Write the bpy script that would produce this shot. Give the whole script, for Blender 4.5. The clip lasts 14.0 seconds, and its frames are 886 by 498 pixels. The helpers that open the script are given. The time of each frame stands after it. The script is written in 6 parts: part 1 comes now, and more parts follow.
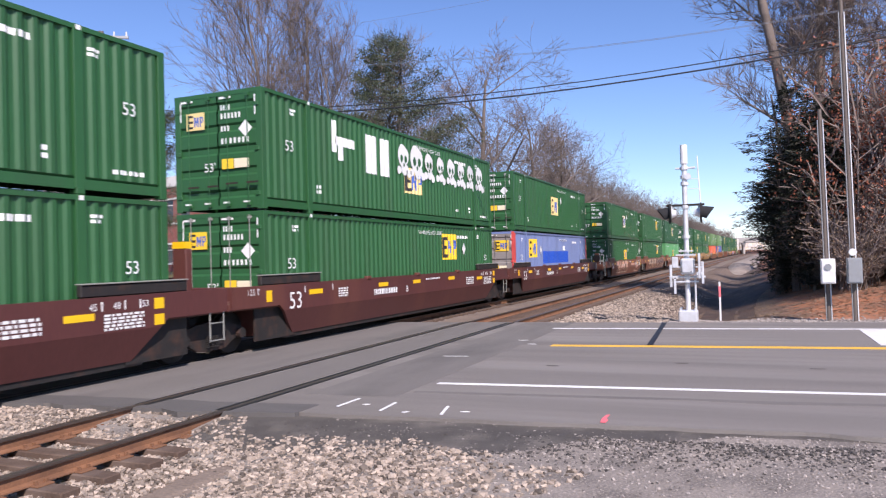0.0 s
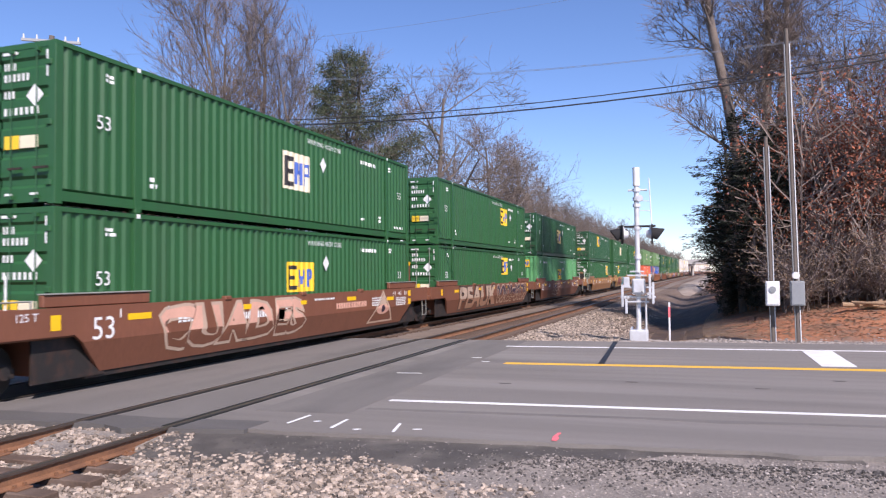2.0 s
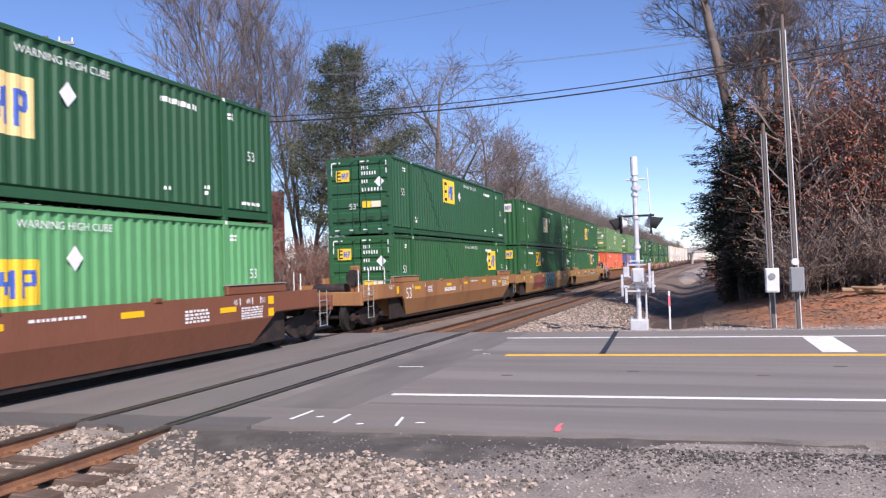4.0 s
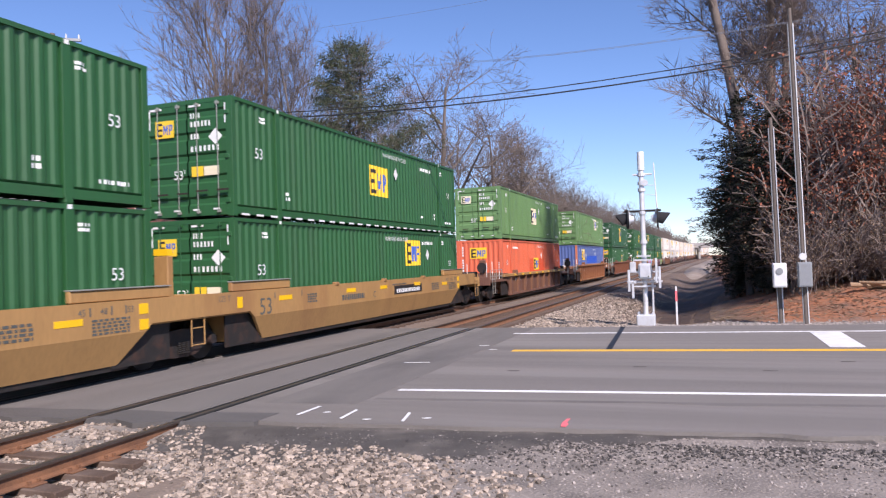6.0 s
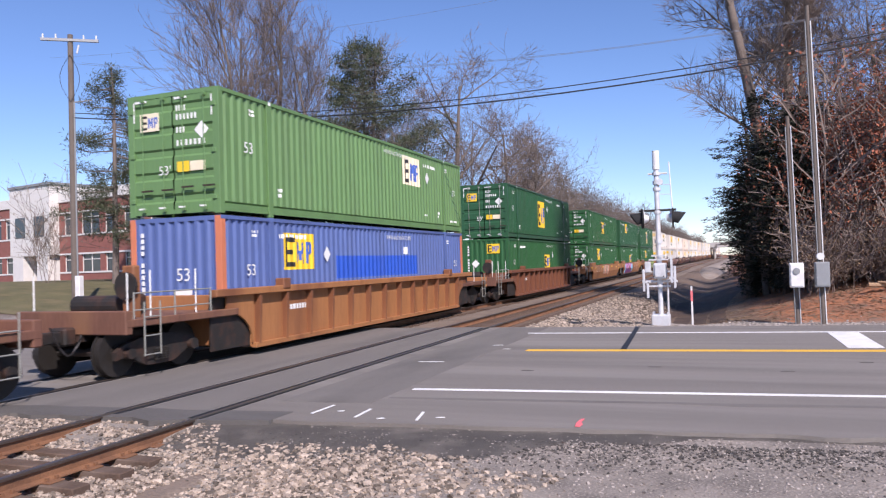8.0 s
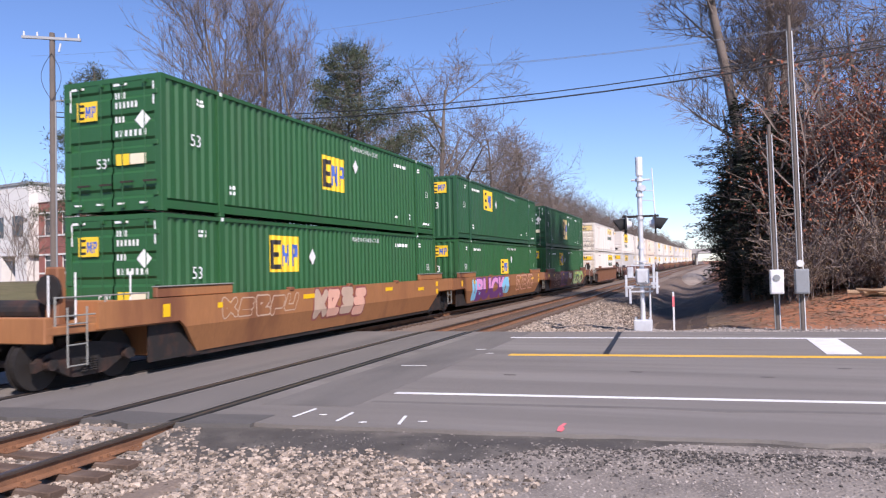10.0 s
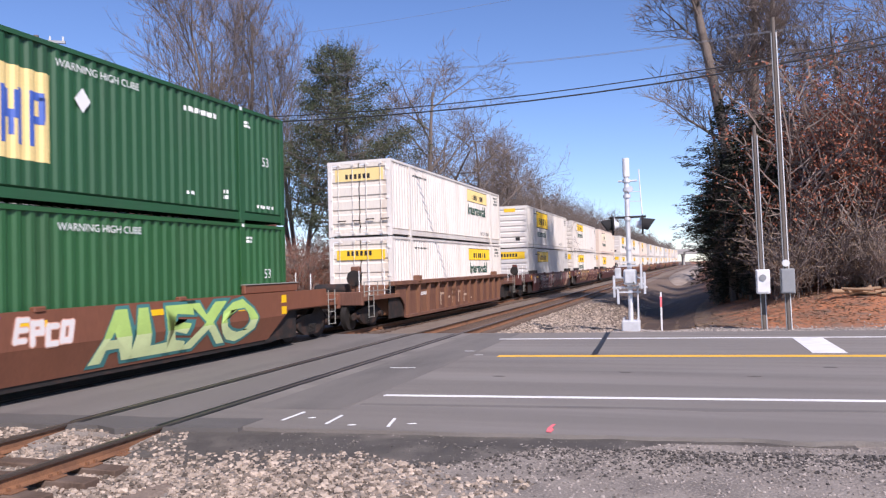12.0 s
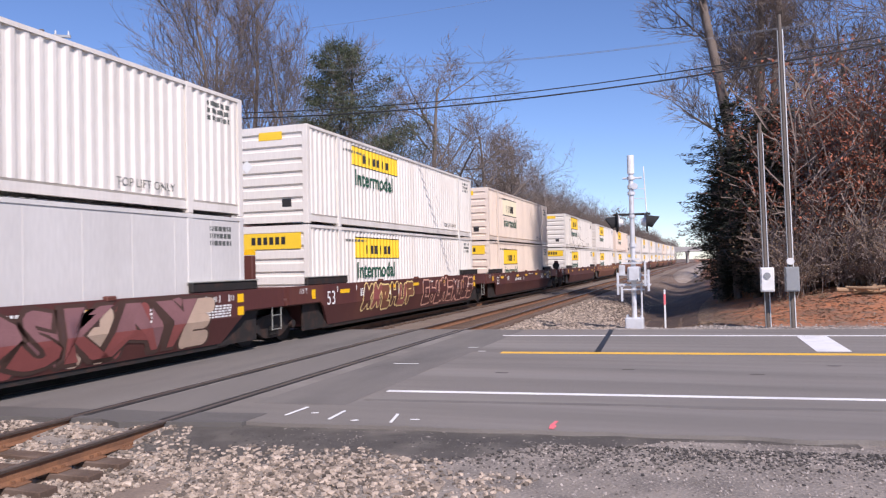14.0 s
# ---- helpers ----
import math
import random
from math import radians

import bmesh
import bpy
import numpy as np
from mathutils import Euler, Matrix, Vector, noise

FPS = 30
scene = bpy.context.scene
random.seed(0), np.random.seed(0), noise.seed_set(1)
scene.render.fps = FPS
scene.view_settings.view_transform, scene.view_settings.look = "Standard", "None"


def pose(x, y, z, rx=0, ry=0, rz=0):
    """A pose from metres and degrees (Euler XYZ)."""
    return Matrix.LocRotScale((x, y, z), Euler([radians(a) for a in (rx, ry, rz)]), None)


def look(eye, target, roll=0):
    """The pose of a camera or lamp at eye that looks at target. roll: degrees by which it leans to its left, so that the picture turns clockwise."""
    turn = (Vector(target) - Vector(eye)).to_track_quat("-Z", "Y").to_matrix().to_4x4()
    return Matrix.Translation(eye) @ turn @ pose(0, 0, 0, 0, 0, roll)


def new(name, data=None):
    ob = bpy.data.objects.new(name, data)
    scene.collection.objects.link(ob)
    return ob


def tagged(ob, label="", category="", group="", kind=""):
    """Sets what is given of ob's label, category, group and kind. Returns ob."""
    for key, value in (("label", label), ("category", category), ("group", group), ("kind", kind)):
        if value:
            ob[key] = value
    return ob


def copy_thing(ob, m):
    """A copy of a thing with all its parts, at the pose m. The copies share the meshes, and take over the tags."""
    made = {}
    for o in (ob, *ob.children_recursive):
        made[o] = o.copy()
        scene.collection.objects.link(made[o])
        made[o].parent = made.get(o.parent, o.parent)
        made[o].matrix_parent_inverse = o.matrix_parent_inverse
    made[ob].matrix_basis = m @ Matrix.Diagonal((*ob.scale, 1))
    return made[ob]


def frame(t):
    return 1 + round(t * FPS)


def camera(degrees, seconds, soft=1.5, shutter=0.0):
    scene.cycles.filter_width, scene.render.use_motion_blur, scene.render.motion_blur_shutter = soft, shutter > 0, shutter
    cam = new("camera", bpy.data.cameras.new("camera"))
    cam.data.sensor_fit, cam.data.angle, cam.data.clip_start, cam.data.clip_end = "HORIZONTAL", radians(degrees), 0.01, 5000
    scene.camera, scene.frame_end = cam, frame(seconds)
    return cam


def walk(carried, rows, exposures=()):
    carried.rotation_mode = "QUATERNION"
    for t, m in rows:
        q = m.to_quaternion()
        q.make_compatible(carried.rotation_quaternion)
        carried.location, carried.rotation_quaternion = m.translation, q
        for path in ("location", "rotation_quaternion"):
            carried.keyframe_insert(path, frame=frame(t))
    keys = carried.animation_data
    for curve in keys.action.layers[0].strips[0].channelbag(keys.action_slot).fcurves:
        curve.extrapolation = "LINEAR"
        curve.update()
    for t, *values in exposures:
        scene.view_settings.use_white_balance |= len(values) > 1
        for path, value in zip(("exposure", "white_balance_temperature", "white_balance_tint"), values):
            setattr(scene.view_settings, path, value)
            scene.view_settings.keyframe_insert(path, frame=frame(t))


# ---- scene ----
import collections

EYE_Z = 2.03
cam = camera(62.3, 14.0, 1.25, 0.06)
VIEW = [  # seconds, yaw, pitch, roll of a camera held by hand at one spot
    (0, 22.73, 0.73, 1.54),
    (0.5, 21.91, 1.2, 1.02),
    (1, 20.83, 1.56, 0.55),
    (1.5, 19.88, 1.83, 0.34),
    (2, 19.22, 1.96, 0.54),
    (2.5, 18.94, 1.95, 0.89),
    (3, 19.0, 1.81, 1.22),
    (5.5, 19.35, 1.1, 1.95),
    (6, 19.68, 1.11, 1.8),
    (6.5, 20.17, 1.15, 1.67),
    (7, 20.65, 1.19, 1.7),
    (7.5, 20.86, 1.17, 1.75),
    (8, 20.77, 1.1, 1.74),
    (10.5, 19.17, 1.5, 1.2),
    (11, 18.91, 1.6, 1.27),
    (11.5, 18.68, 1.59, 1.46),
    (12, 18.59, 1.49, 1.6),
    (12.5, 18.58, 1.39, 1.7),
    (13, 18.61, 1.22, 1.54),
    (13.5, 18.68, 1.18, 1.44),
    (14, 18.88, 1.2, 1.27),
]
walk(cam, [(t, pose(0, 0, EYE_Z, 90 + pitch, roll, yaw)) for t, yaw, pitch, roll in VIEW],
     exposures=[(0, 0.34, 6480, 24), (3, 0.31, 6480, 24), (6, 0.27, 6480, 24), (8, 0.23, 6480, 24), (10.5, 0.29, 6480, 24), (12, 0.23, 6480, 24), (13, 0.11, 6480, 24), (14, 0.10, 6480, 24)])

# ---- world and sun ----
TO_SUN = Vector((0.50, -0.56, 0.68)).normalized()
world = bpy.data.worlds.new("sky")
scene.world = world
world.use_nodes = True
wn = world.node_tree.nodes
sky = wn.new("ShaderNodeTexSky")
sky.sky_type = "NISHITA"
sky.sun_disc = False
sky.sun_elevation = math.asin(TO_SUN.z)
sky.sun_rotation = math.atan2(TO_SUN.x, TO_SUN.y)
sky.altitude = 1200
sky.air_density, sky.dust_density, sky.ozone_density = 1.0, 0.25, 5.0
wn["Background"].inputs["Strength"].default_value = 0.137
deep = wn.new("ShaderNodeHueSaturation")     # a clear winter sky, deep blue
deep.inputs["Hue"].default_value, deep.inputs["Saturation"].default_value = 0.503, 1.06
world.node_tree.links.new(sky.outputs[0], deep.inputs["Color"])
world.node_tree.links.new(deep.outputs[0], wn["Background"].inputs["Color"])
sun_data = bpy.data.lights.new("sun", "SUN")
sun_data.energy, sun_data.angle, sun_data.color = 4.9, radians(0.53), (1.0, 0.95, 0.87)
sun = new("sun", sun_data)
sun.matrix_world = look(TO_SUN * 100, (0, 0, 0))

# ---- materials ----
MATS = {}


def mat(name, color, rough=0.7, metal=0.0, var=0.15, scale=3.0, fine=40.0, bump=0.0, dirt=None, dirt_amount=0.0, streak=False, island=0.0):
    """Paint, stone or wood with two scales of variation, a dirt colour with its own patches, and fine relief."""
    if name in MATS:
        return MATS[name]
    m = bpy.data.materials.new(name)
    m.use_nodes = True
    nt = m.node_tree
    n, l = nt.nodes, nt.links
    b = n["Principled BSDF"]
    b.inputs["Roughness"].default_value = rough
    b.inputs["Metallic"].default_value = metal
    tc = n.new("ShaderNodeTexCoord")
    mp = n.new("ShaderNodeMapping")
    mp.inputs["Scale"].default_value = (streak if isinstance(streak, tuple) else (1, 1, 0.18)) if streak else (1, 1, 1)
    l.new(tc.outputs["Object"], mp.inputs["Vector"])

    def tex(sc, detail, source=None):
        t = n.new("ShaderNodeTexNoise")
        t.inputs["Scale"].default_value, t.inputs["Detail"].default_value = sc, detail
        l.new(source or mp.outputs[0], t.inputs["Vector"])
        return t
    big, small = tex(scale, 5), tex(fine, 3, tc.outputs["Object"] if isinstance(streak, tuple) else None)
    add = n.new("ShaderNodeMath")
    add.operation = "ADD"
    l.new(big.outputs[0], add.inputs[0])
    l.new(small.outputs[0], add.inputs[1])
    rng = n.new("ShaderNodeMapRange")
    rng.inputs["From Min"].default_value, rng.inputs["From Max"].default_value = 0.6, 1.4
    rng.inputs["To Min"].default_value, rng.inputs["To Max"].default_value = 1 - var, 1 + var
    l.new(add.outputs[0], rng.inputs["Value"])
    value = rng.outputs[0]
    if island:
        geo = n.new("ShaderNodeNewGeometry")
        r2 = n.new("ShaderNodeMapRange")
        r2.inputs["To Min"].default_value, r2.inputs["To Max"].default_value = 1 - island, 1 + island
        l.new(geo.outputs["Random Per Island"], r2.inputs["Value"])
        mul = n.new("ShaderNodeMath")
        mul.operation = "MULTIPLY"
        l.new(value, mul.inputs[0])
        l.new(r2.outputs[0], mul.inputs[1])
        value = mul.outputs[0]
    hsv = n.new("ShaderNodeHueSaturation")
    hsv.inputs["Color"].default_value = (*color, 1)
    l.new(value, hsv.inputs["Value"])
    out = hsv.outputs[0]
    if dirt:
        d = tex(scale * 0.7 + 0.3, 8)
        ramp = n.new("ShaderNodeMapRange")
        ramp.inputs["From Min"].default_value, ramp.inputs["From Max"].default_value = 0.48, 0.72
        ramp.inputs["To Max"].default_value = dirt_amount
        l.new(d.outputs[0], ramp.inputs["Value"])
        mix = n.new("ShaderNodeMix")
        mix.data_type = "RGBA"
        mix.inputs["B"].default_value = (*dirt, 1)
        mix.inputs[7].default_value = (*dirt, 1)
        l.new(ramp.outputs[0], mix.inputs[0])
        l.new(out, mix.inputs[6])
        out = mix.outputs[2]
    l.new(out, b.inputs["Base Color"])
    if bump:
        bp = n.new("ShaderNodeBump")
        bp.inputs["Strength"].default_value, bp.inputs["Distance"].default_value = min(1, bump), 0.02
        l.new(small.outputs[0], bp.inputs["Height"])
        l.new(bp.outputs[0], b.inputs["Normal"])
    MATS[name] = m
    return m


RUST = (0.16, 0.06, 0.03)
GRIME = (0.05, 0.045, 0.04)


def paint(name, color, dirt=GRIME, amount=0.25, rough=0.5):
    return mat("paint_" + name, color, rough, 0, 0.10, 0.8, 18, 0.04, dirt, amount, True)


GREEN = paint("green", (0.020, 0.103, 0.032))
GREEN_DARK = paint("dark_green", (0.018, 0.090, 0.036))
GREEN_FADED = paint("faded_green", (0.125, 0.245, 0.090))
GREEN_PALE = paint("pale_green", (0.10, 0.33, 0.13))
BLUE_FADED = paint("faded_blue", (0.17, 0.225, 0.41))
BLUE = paint("blue", (0.095, 0.145, 0.34))
BLUE_DEEP = paint("deep_blue", (0.018, 0.085, 0.46))
ORANGE = paint("orange", (0.70, 0.150, 0.070))
ORANGE_FRESH = paint("fresh_orange", (0.60, 0.085, 0.032))
GREY_DOOR = paint("weathered_grey", (0.25, 0.225, 0.205), (0.14, 0.09, 0.07), 0.5, 0.6)
ORANGE_POST = paint("orange_post", (0.62, 0.20, 0.10))
RED_POST = paint("red_post", (0.62, 0.08, 0.07))
WHITE = paint("white", (0.74, 0.70, 0.635), (0.38, 0.31, 0.24), 0.34, 0.45)
CREAM = paint("cream", (0.76, 0.64, 0.53), (0.35, 0.25, 0.18), 0.2, 0.45)
GREY_WHITE = paint("grey_white", (0.64, 0.62, 0.585), (0.3, 0.27, 0.24), 0.2, 0.4)
RUSTED_WHITE = paint("rust_stained_white", (0.74, 0.68, 0.58), (0.33, 0.17, 0.07), 0.75, 0.5)
YELLOW = mat("yellow_decal", (0.86, 0.56, 0.03), 0.45, 0, 0.06, 2, 30)
PALE_YELLOW = mat("faded_yellow_decal", (0.80, 0.62, 0.26), 0.55, 0, 0.10, 2, 30)
CREAM_DECAL = mat("bleached_decal", (0.78, 0.70, 0.50), 0.55, 0, 0.10, 2, 30)
BLACK = mat("black_paint", (0.025, 0.022, 0.022), 0.5, 0, 0.2, 2, 30)
LOGO_BLUE = mat("blue_decal", (0.06, 0.13, 0.45), 0.5, 0, 0.12, 2, 30)
STENCIL = mat("white_stencil", (0.78, 0.79, 0.76), 0.6, 0, 0.10, 3, 60)
DARK_STENCIL = mat("dark_stencil", (0.09, 0.10, 0.09), 0.6, 0, 0.15, 3, 60)
GREEN_STENCIL = mat("green_stencil", (0.02, 0.10, 0.06), 0.6, 0, 0.15, 3, 60)
REFLECT = mat("yellow_reflector", (0.90, 0.52, 0.01), 0.35, 0, 0.05, 2, 30)
STEEL = mat("galvanised_steel", (0.66, 0.67, 0.68), 0.45, 0.25, 0.12, 4, 60, 0.03, (0.3, 0.28, 0.25), 0.3)
ROD = mat("worn_steel_rod", (0.33, 0.33, 0.29), 0.5, 0.3, 0.2, 6, 60)
DARK_STEEL = mat("grimy_steel", (0.022, 0.019, 0.017), 0.7, 0.1, 0.3, 4, 50, 0.1, RUST, 0.3)
WHEEL_STEEL = mat("wheel_steel", (0.030, 0.026, 0.023), 0.6, 0.3, 0.2, 5, 50)


def car_paint(name, color, amount=0.45):
    return mat("car_" + name, color, 0.6, 0, 0.16, 1.1, 22, 0.06, RUST, amount, True)


MAROON = car_paint("maroon", (0.092, 0.027, 0.023), 0.35)
BROWN = car_paint("rust_brown", (0.20, 0.075, 0.040), 0.7)
TAN = car_paint("tan", (0.40, 0.225, 0.080), 0.42)
DULL_BROWN = mat("car_dull_brown", (0.155, 0.070, 0.045), 0.7, 0, 0.28, 1.4, 22, 0.1, (0.26, 0.13, 0.06), 0.55, True)
RUST_ORANGE = car_paint("rusty_orange", (0.36, 0.155, 0.058), 0.85)
TAN_BROWN = car_paint("brown_tan", (0.34, 0.165, 0.065), 0.6)

ASPHALT = mat("asphalt", (0.192, 0.174, 0.155), 0.85, 0, 0.36, 0.9, 90, 0.3, (0.255, 0.236, 0.214), 0.65, (0.10, 1.3, 1.0))
ASPHALT_OLD = mat("worn_asphalt", (0.168, 0.154, 0.139), 0.88, 0, 0.22, 0.9, 90, 0.4, (0.078, 0.073, 0.068), 0.65, (0.8, 0.25, 1.0))
ASPHALT_DARK = mat("fresh_asphalt", (0.108, 0.101, 0.094), 0.85, 0, 0.22, 1.2, 90, 0.4, (0.145, 0.135, 0.124), 0.7, (0.35, 1.0, 1.0))
TAR = mat("tar", (0.012, 0.012, 0.013), 0.6, 0, 0.2, 3, 60)
ROAD_WHITE = mat("road_white", (0.78, 0.78, 0.77), 0.7, 0, 0.08, 2, 60, 0.1, (0.35, 0.35, 0.34), 0.35)
ROAD_YELLOW = mat("road_yellow", (0.80, 0.46, 0.05), 0.7, 0, 0.08, 2, 60, 0.1, (0.3, 0.22, 0.1), 0.3)
PINK = mat("pink_marking", (0.85, 0.18, 0.20), 0.7, 0, 0.1, 8, 60)
RAIL_RUST = mat("rusty_rail", (0.24, 0.115, 0.058), 0.75, 0.1, 0.3, 3, 50, 0.15, (0.09, 0.045, 0.03), 0.7)
RAIL_HEAD = mat("rail_head", (0.16, 0.125, 0.105), 0.38, 0.7, 0.15, 3, 50)
TIE_WOOD = mat("tie_wood", (0.105, 0.068, 0.048), 0.9, 0, 0.3, 2, 30, 0.4, (0.20, 0.15, 0.12), 0.5)
BALLAST = mat("ballast_bed", (0.20, 0.155, 0.12), 0.95, 0, 0.35, 1.2, 26, 1.0, (0.16, 0.12, 0.10), 0.6)
STONE = mat("ballast_stone", (0.30, 0.243, 0.192), 0.9, 0, 0.25, 8, 60, 0.2, None, 0, False, 0.72)
GRAVEL_PALE = mat("pale_gravel", (0.33, 0.275, 0.225), 0.95, 0, 0.25, 0.6, 14, 0.6, (0.24, 0.17, 0.12), 0.6)
# mud colour with the trees' shade on the ditch painted in
SHADED_MUD = mat("shaded_mud", (0.075, 0.048, 0.034), 0.85, 0, 0.3, 1.5, 30, 0.5, (0.16, 0.09, 0.055), 0.6)
GRAVEL_DARK = mat("dark_gravel", (0.15, 0.145, 0.14), 0.92, 0, 0.3, 1.0, 60, 0.8, (0.25, 0.235, 0.22), 0.6)
CRUMB = mat("asphalt_crumb", (0.075, 0.068, 0.062), 0.92, 0, 0.25, 8, 60, 0.2, None, 0, False, 0.5)
CRUMBLED = mat("crumbled_asphalt", (0.082, 0.073, 0.064), 0.92, 0, 0.35, 2.0, 55, 0.9, (0.20, 0.176, 0.150), 0.65)
PEBBLE = mat("dark_pebble", (0.30, 0.265, 0.235), 0.92, 0, 0.2, 8, 60, 0.2, None, 0, False, 0.5)
BARK = mat("grey_bark", (0.168, 0.138, 0.118), 0.95, 0, 0.25, 3, 25, 0.5)
BARK_PALE = mat("pale_bark", (0.185, 0.150, 0.128), 0.95, 0, 0.25, 3, 25, 0.5)
TWIG = mat("twigs", (0.222, 0.174, 0.146), 0.95, 0, 0.25, 3, 25)
NEEDLES = mat("pine_needles", (0.058, 0.074, 0.038), 0.7, 0, 0.25, 0.5, 12, 0, (0.105, 0.105, 0.050), 0.6, False, 0.35)
CEDAR = mat("cedar_foliage", (0.040, 0.046, 0.027), 0.85, 0, 0.3, 1, 12, 0, None, 0, False, 0.4)
RED_LEAF = mat("dry_red_leaves", (0.26, 0.085, 0.045), 0.8, 0, 0.3, 1, 12, 0, None, 0, False, 0.4)
TAN_LEAF = mat("dry_tan_leaves", (0.22, 0.145, 0.085), 0.85, 0, 0.3, 1, 12, 0, None, 0, False, 0.4)
POLE_WOOD = mat("weathered_pole_wood", (0.145, 0.120, 0.100), 0.9, 0, 0.2, 1.5, 30, 0.3)
BRICK_RED = mat("brick_red", (0.27, 0.105, 0.085), 0.9, 0, 0.2, 2, 20, 0.2)
PALE_TRIM = mat("pale_trim", (0.70, 0.68, 0.64), 0.8, 0, 0.08, 2, 20)
GLASS_DARK = mat("window_glass", (0.05, 0.06, 0.07), 0.08, 0, 0.1, 1, 10)
LAWN = mat("winter_lawn", (0.115, 0.105, 0.045), 0.95, 0, 0.3, 0.8, 25, 0.6, (0.20, 0.155, 0.08), 0.6)
CONCRETE = mat("concrete", (0.42, 0.41, 0.39), 0.9, 0, 0.12, 0.5, 12, 0.2)
WIRE = mat("cable_black", (0.02, 0.02, 0.022), 0.6, 0, 0.1, 2, 20)
WIRE_GREY = mat("bare_cable", (0.24, 0.26, 0.29), 0.5, 0.5, 0.1, 2, 20)
HOOD = mat("matt_black", (0.018, 0.018, 0.019), 0.9, 0, 0.2, 3, 30)
LENS = mat("dark_lens", (0.05, 0.01, 0.01), 0.2, 0, 0.1, 2, 20)
INSULATOR = mat("insulator", (0.6, 0.62, 0.62), 0.3, 0, 0.1, 2, 20)
BOX_WHITE = mat("cabinet_white", (0.74, 0.74, 0.72), 0.45, 0, 0.08, 3, 40, 0, (0.4, 0.38, 0.35), 0.25)
BOX_GREY = mat("cabinet_grey", (0.30, 0.31, 0.31), 0.5, 0.3, 0.1, 3, 40)
LOG_WOOD = mat("cut_log", (0.34, 0.22, 0.13), 0.9, 0, 0.25, 4, 30, 0.4)


# ---- mesh helpers ----
def box(bm, x0, x1, y0, y1, z0, z1, bevel=0.0):
    v = [bm.verts.new(c) for c in ((x0, y0, z0), (x1, y0, z0), (x1, y1, z0), (x0, y1, z0), (x0, y0, z1), (x1, y0, z1), (x1, y1, z1), (x0, y1, z1))]
    f = [bm.faces.new([v[i] for i in q]) for q in ((3, 2, 1, 0), (4, 5, 6, 7), (0, 1, 5, 4), (1, 2, 6, 5), (2, 3, 7, 6), (3, 0, 4, 7))]
    if bevel:
        e = {ed for fc in f for ed in fc.edges}
        bmesh.ops.bevel(bm, geom=list(e), offset=bevel, segments=1, affect="EDGES")
    return bm


def B(*a, bevel=0.0):
    return box(bmesh.new(), *a, bevel=bevel)


def tube(bm, a, b, r0, r1=None, n=8, caps=True):
    a, b = Vector(a), Vector(b)
    r1 = r0 if r1 is None else r1
    q = (b - a).to_track_quat("Z", "Y").to_matrix()
    ring = []
    for c, r in ((a, r0), (b, r1)):
        ring.append([bm.verts.new(c + q @ Vector((r * math.cos(k * math.tau / n), r * math.sin(k * math.tau / n), 0))) for k in range(n)])
    for k in range(n):
        bm.faces.new((ring[0][k], ring[0][(k + 1) % n], ring[1][(k + 1) % n], ring[1][k]))
    if caps:
        bm.faces.new(ring[0][::-1])
        bm.faces.new(ring[1])
    return bm


def T(*a, **k):
    return tube(bmesh.new(), *a, **k)


def mesh_of(name, bm, material):
    me = bpy.data.meshes.new(name)
    bm.normal_update()
    bm.to_mesh(me)
    bm.free()
    me.materials.append(material)
    return me


def hang(name, me, parent, label=""):
    ob = new(name, me)
    ob.parent = parent
    if label:
        ob["label"] = label
    return ob


def part(name, bm, material, parent, label=""):
    """One mesh object under a thing or a part; bm may be a bmesh or a ready mesh."""
    return hang(name, bm if isinstance(bm, bpy.types.Mesh) else mesh_of(name, bm, material), parent, label)


def thing(name, label, category, group="", kind="", m=None):
    ob = tagged(new(name), label, category, group, kind)
    if m is not None:
        ob.matrix_basis = m
    return ob


def solo(name, bm, material, label, category="", group="", kind=""):
    return tagged(new(name, mesh_of(name, bm, material)), label, category, group, kind)


def raw(name, verts, faces, material):
    me = bpy.data.meshes.new(name)
    me.from_pydata(verts, [], faces)
    me.materials.append(material)
    return me


LETTERS = {}


def lettering(text, material, offset=0.0):
    """A flat mesh of the text in the built-in font, one unit high, standing up in the plane x = 0 and reading along +y."""
    key = (text, material.name, offset)
    if key not in LETTERS:
        cu = bpy.data.curves.new("text", "FONT")
        cu.body, cu.size, cu.offset, cu.fill_mode = text, 1.0, offset, "FRONT"
        cu.resolution_u = 3
        ob = bpy.data.objects.new("text", cu)
        me = bpy.data.meshes.new_from_object(ob)
        bpy.data.objects.remove(ob)
        for v in me.vertices:
            v.co = (0, v.co.x, v.co.y)
        me.materials.clear()
        me.materials.append(material)
        LETTERS[key] = me
    return LETTERS[key]


# ---- the setting ----
SKEW = 0.10                  # the road crosses the tracks a little askew
NEAR_X, TRAIN_X = -7.55, -11.70   # centre lines of the two tracks
GAUGE = 0.7525               # from a track's centre line to the middle of a rail head


def bend(y):
    """The tracks bear a little to the right in the distance."""
    return 0.00006 * y * y if y > 0 else 0.0


def rise(y):
    y = min(y, 330.0)
    return -0.0015 * y + 0.0000095 * y * y if 0 < y else 0.0


def smooth(a, b, x):
    t = min(1, max(0, (x - a) / (b - a)))
    return t * t * (3 - 2 * t)


def road_mid(x):
    return 15.6 + SKEW * x


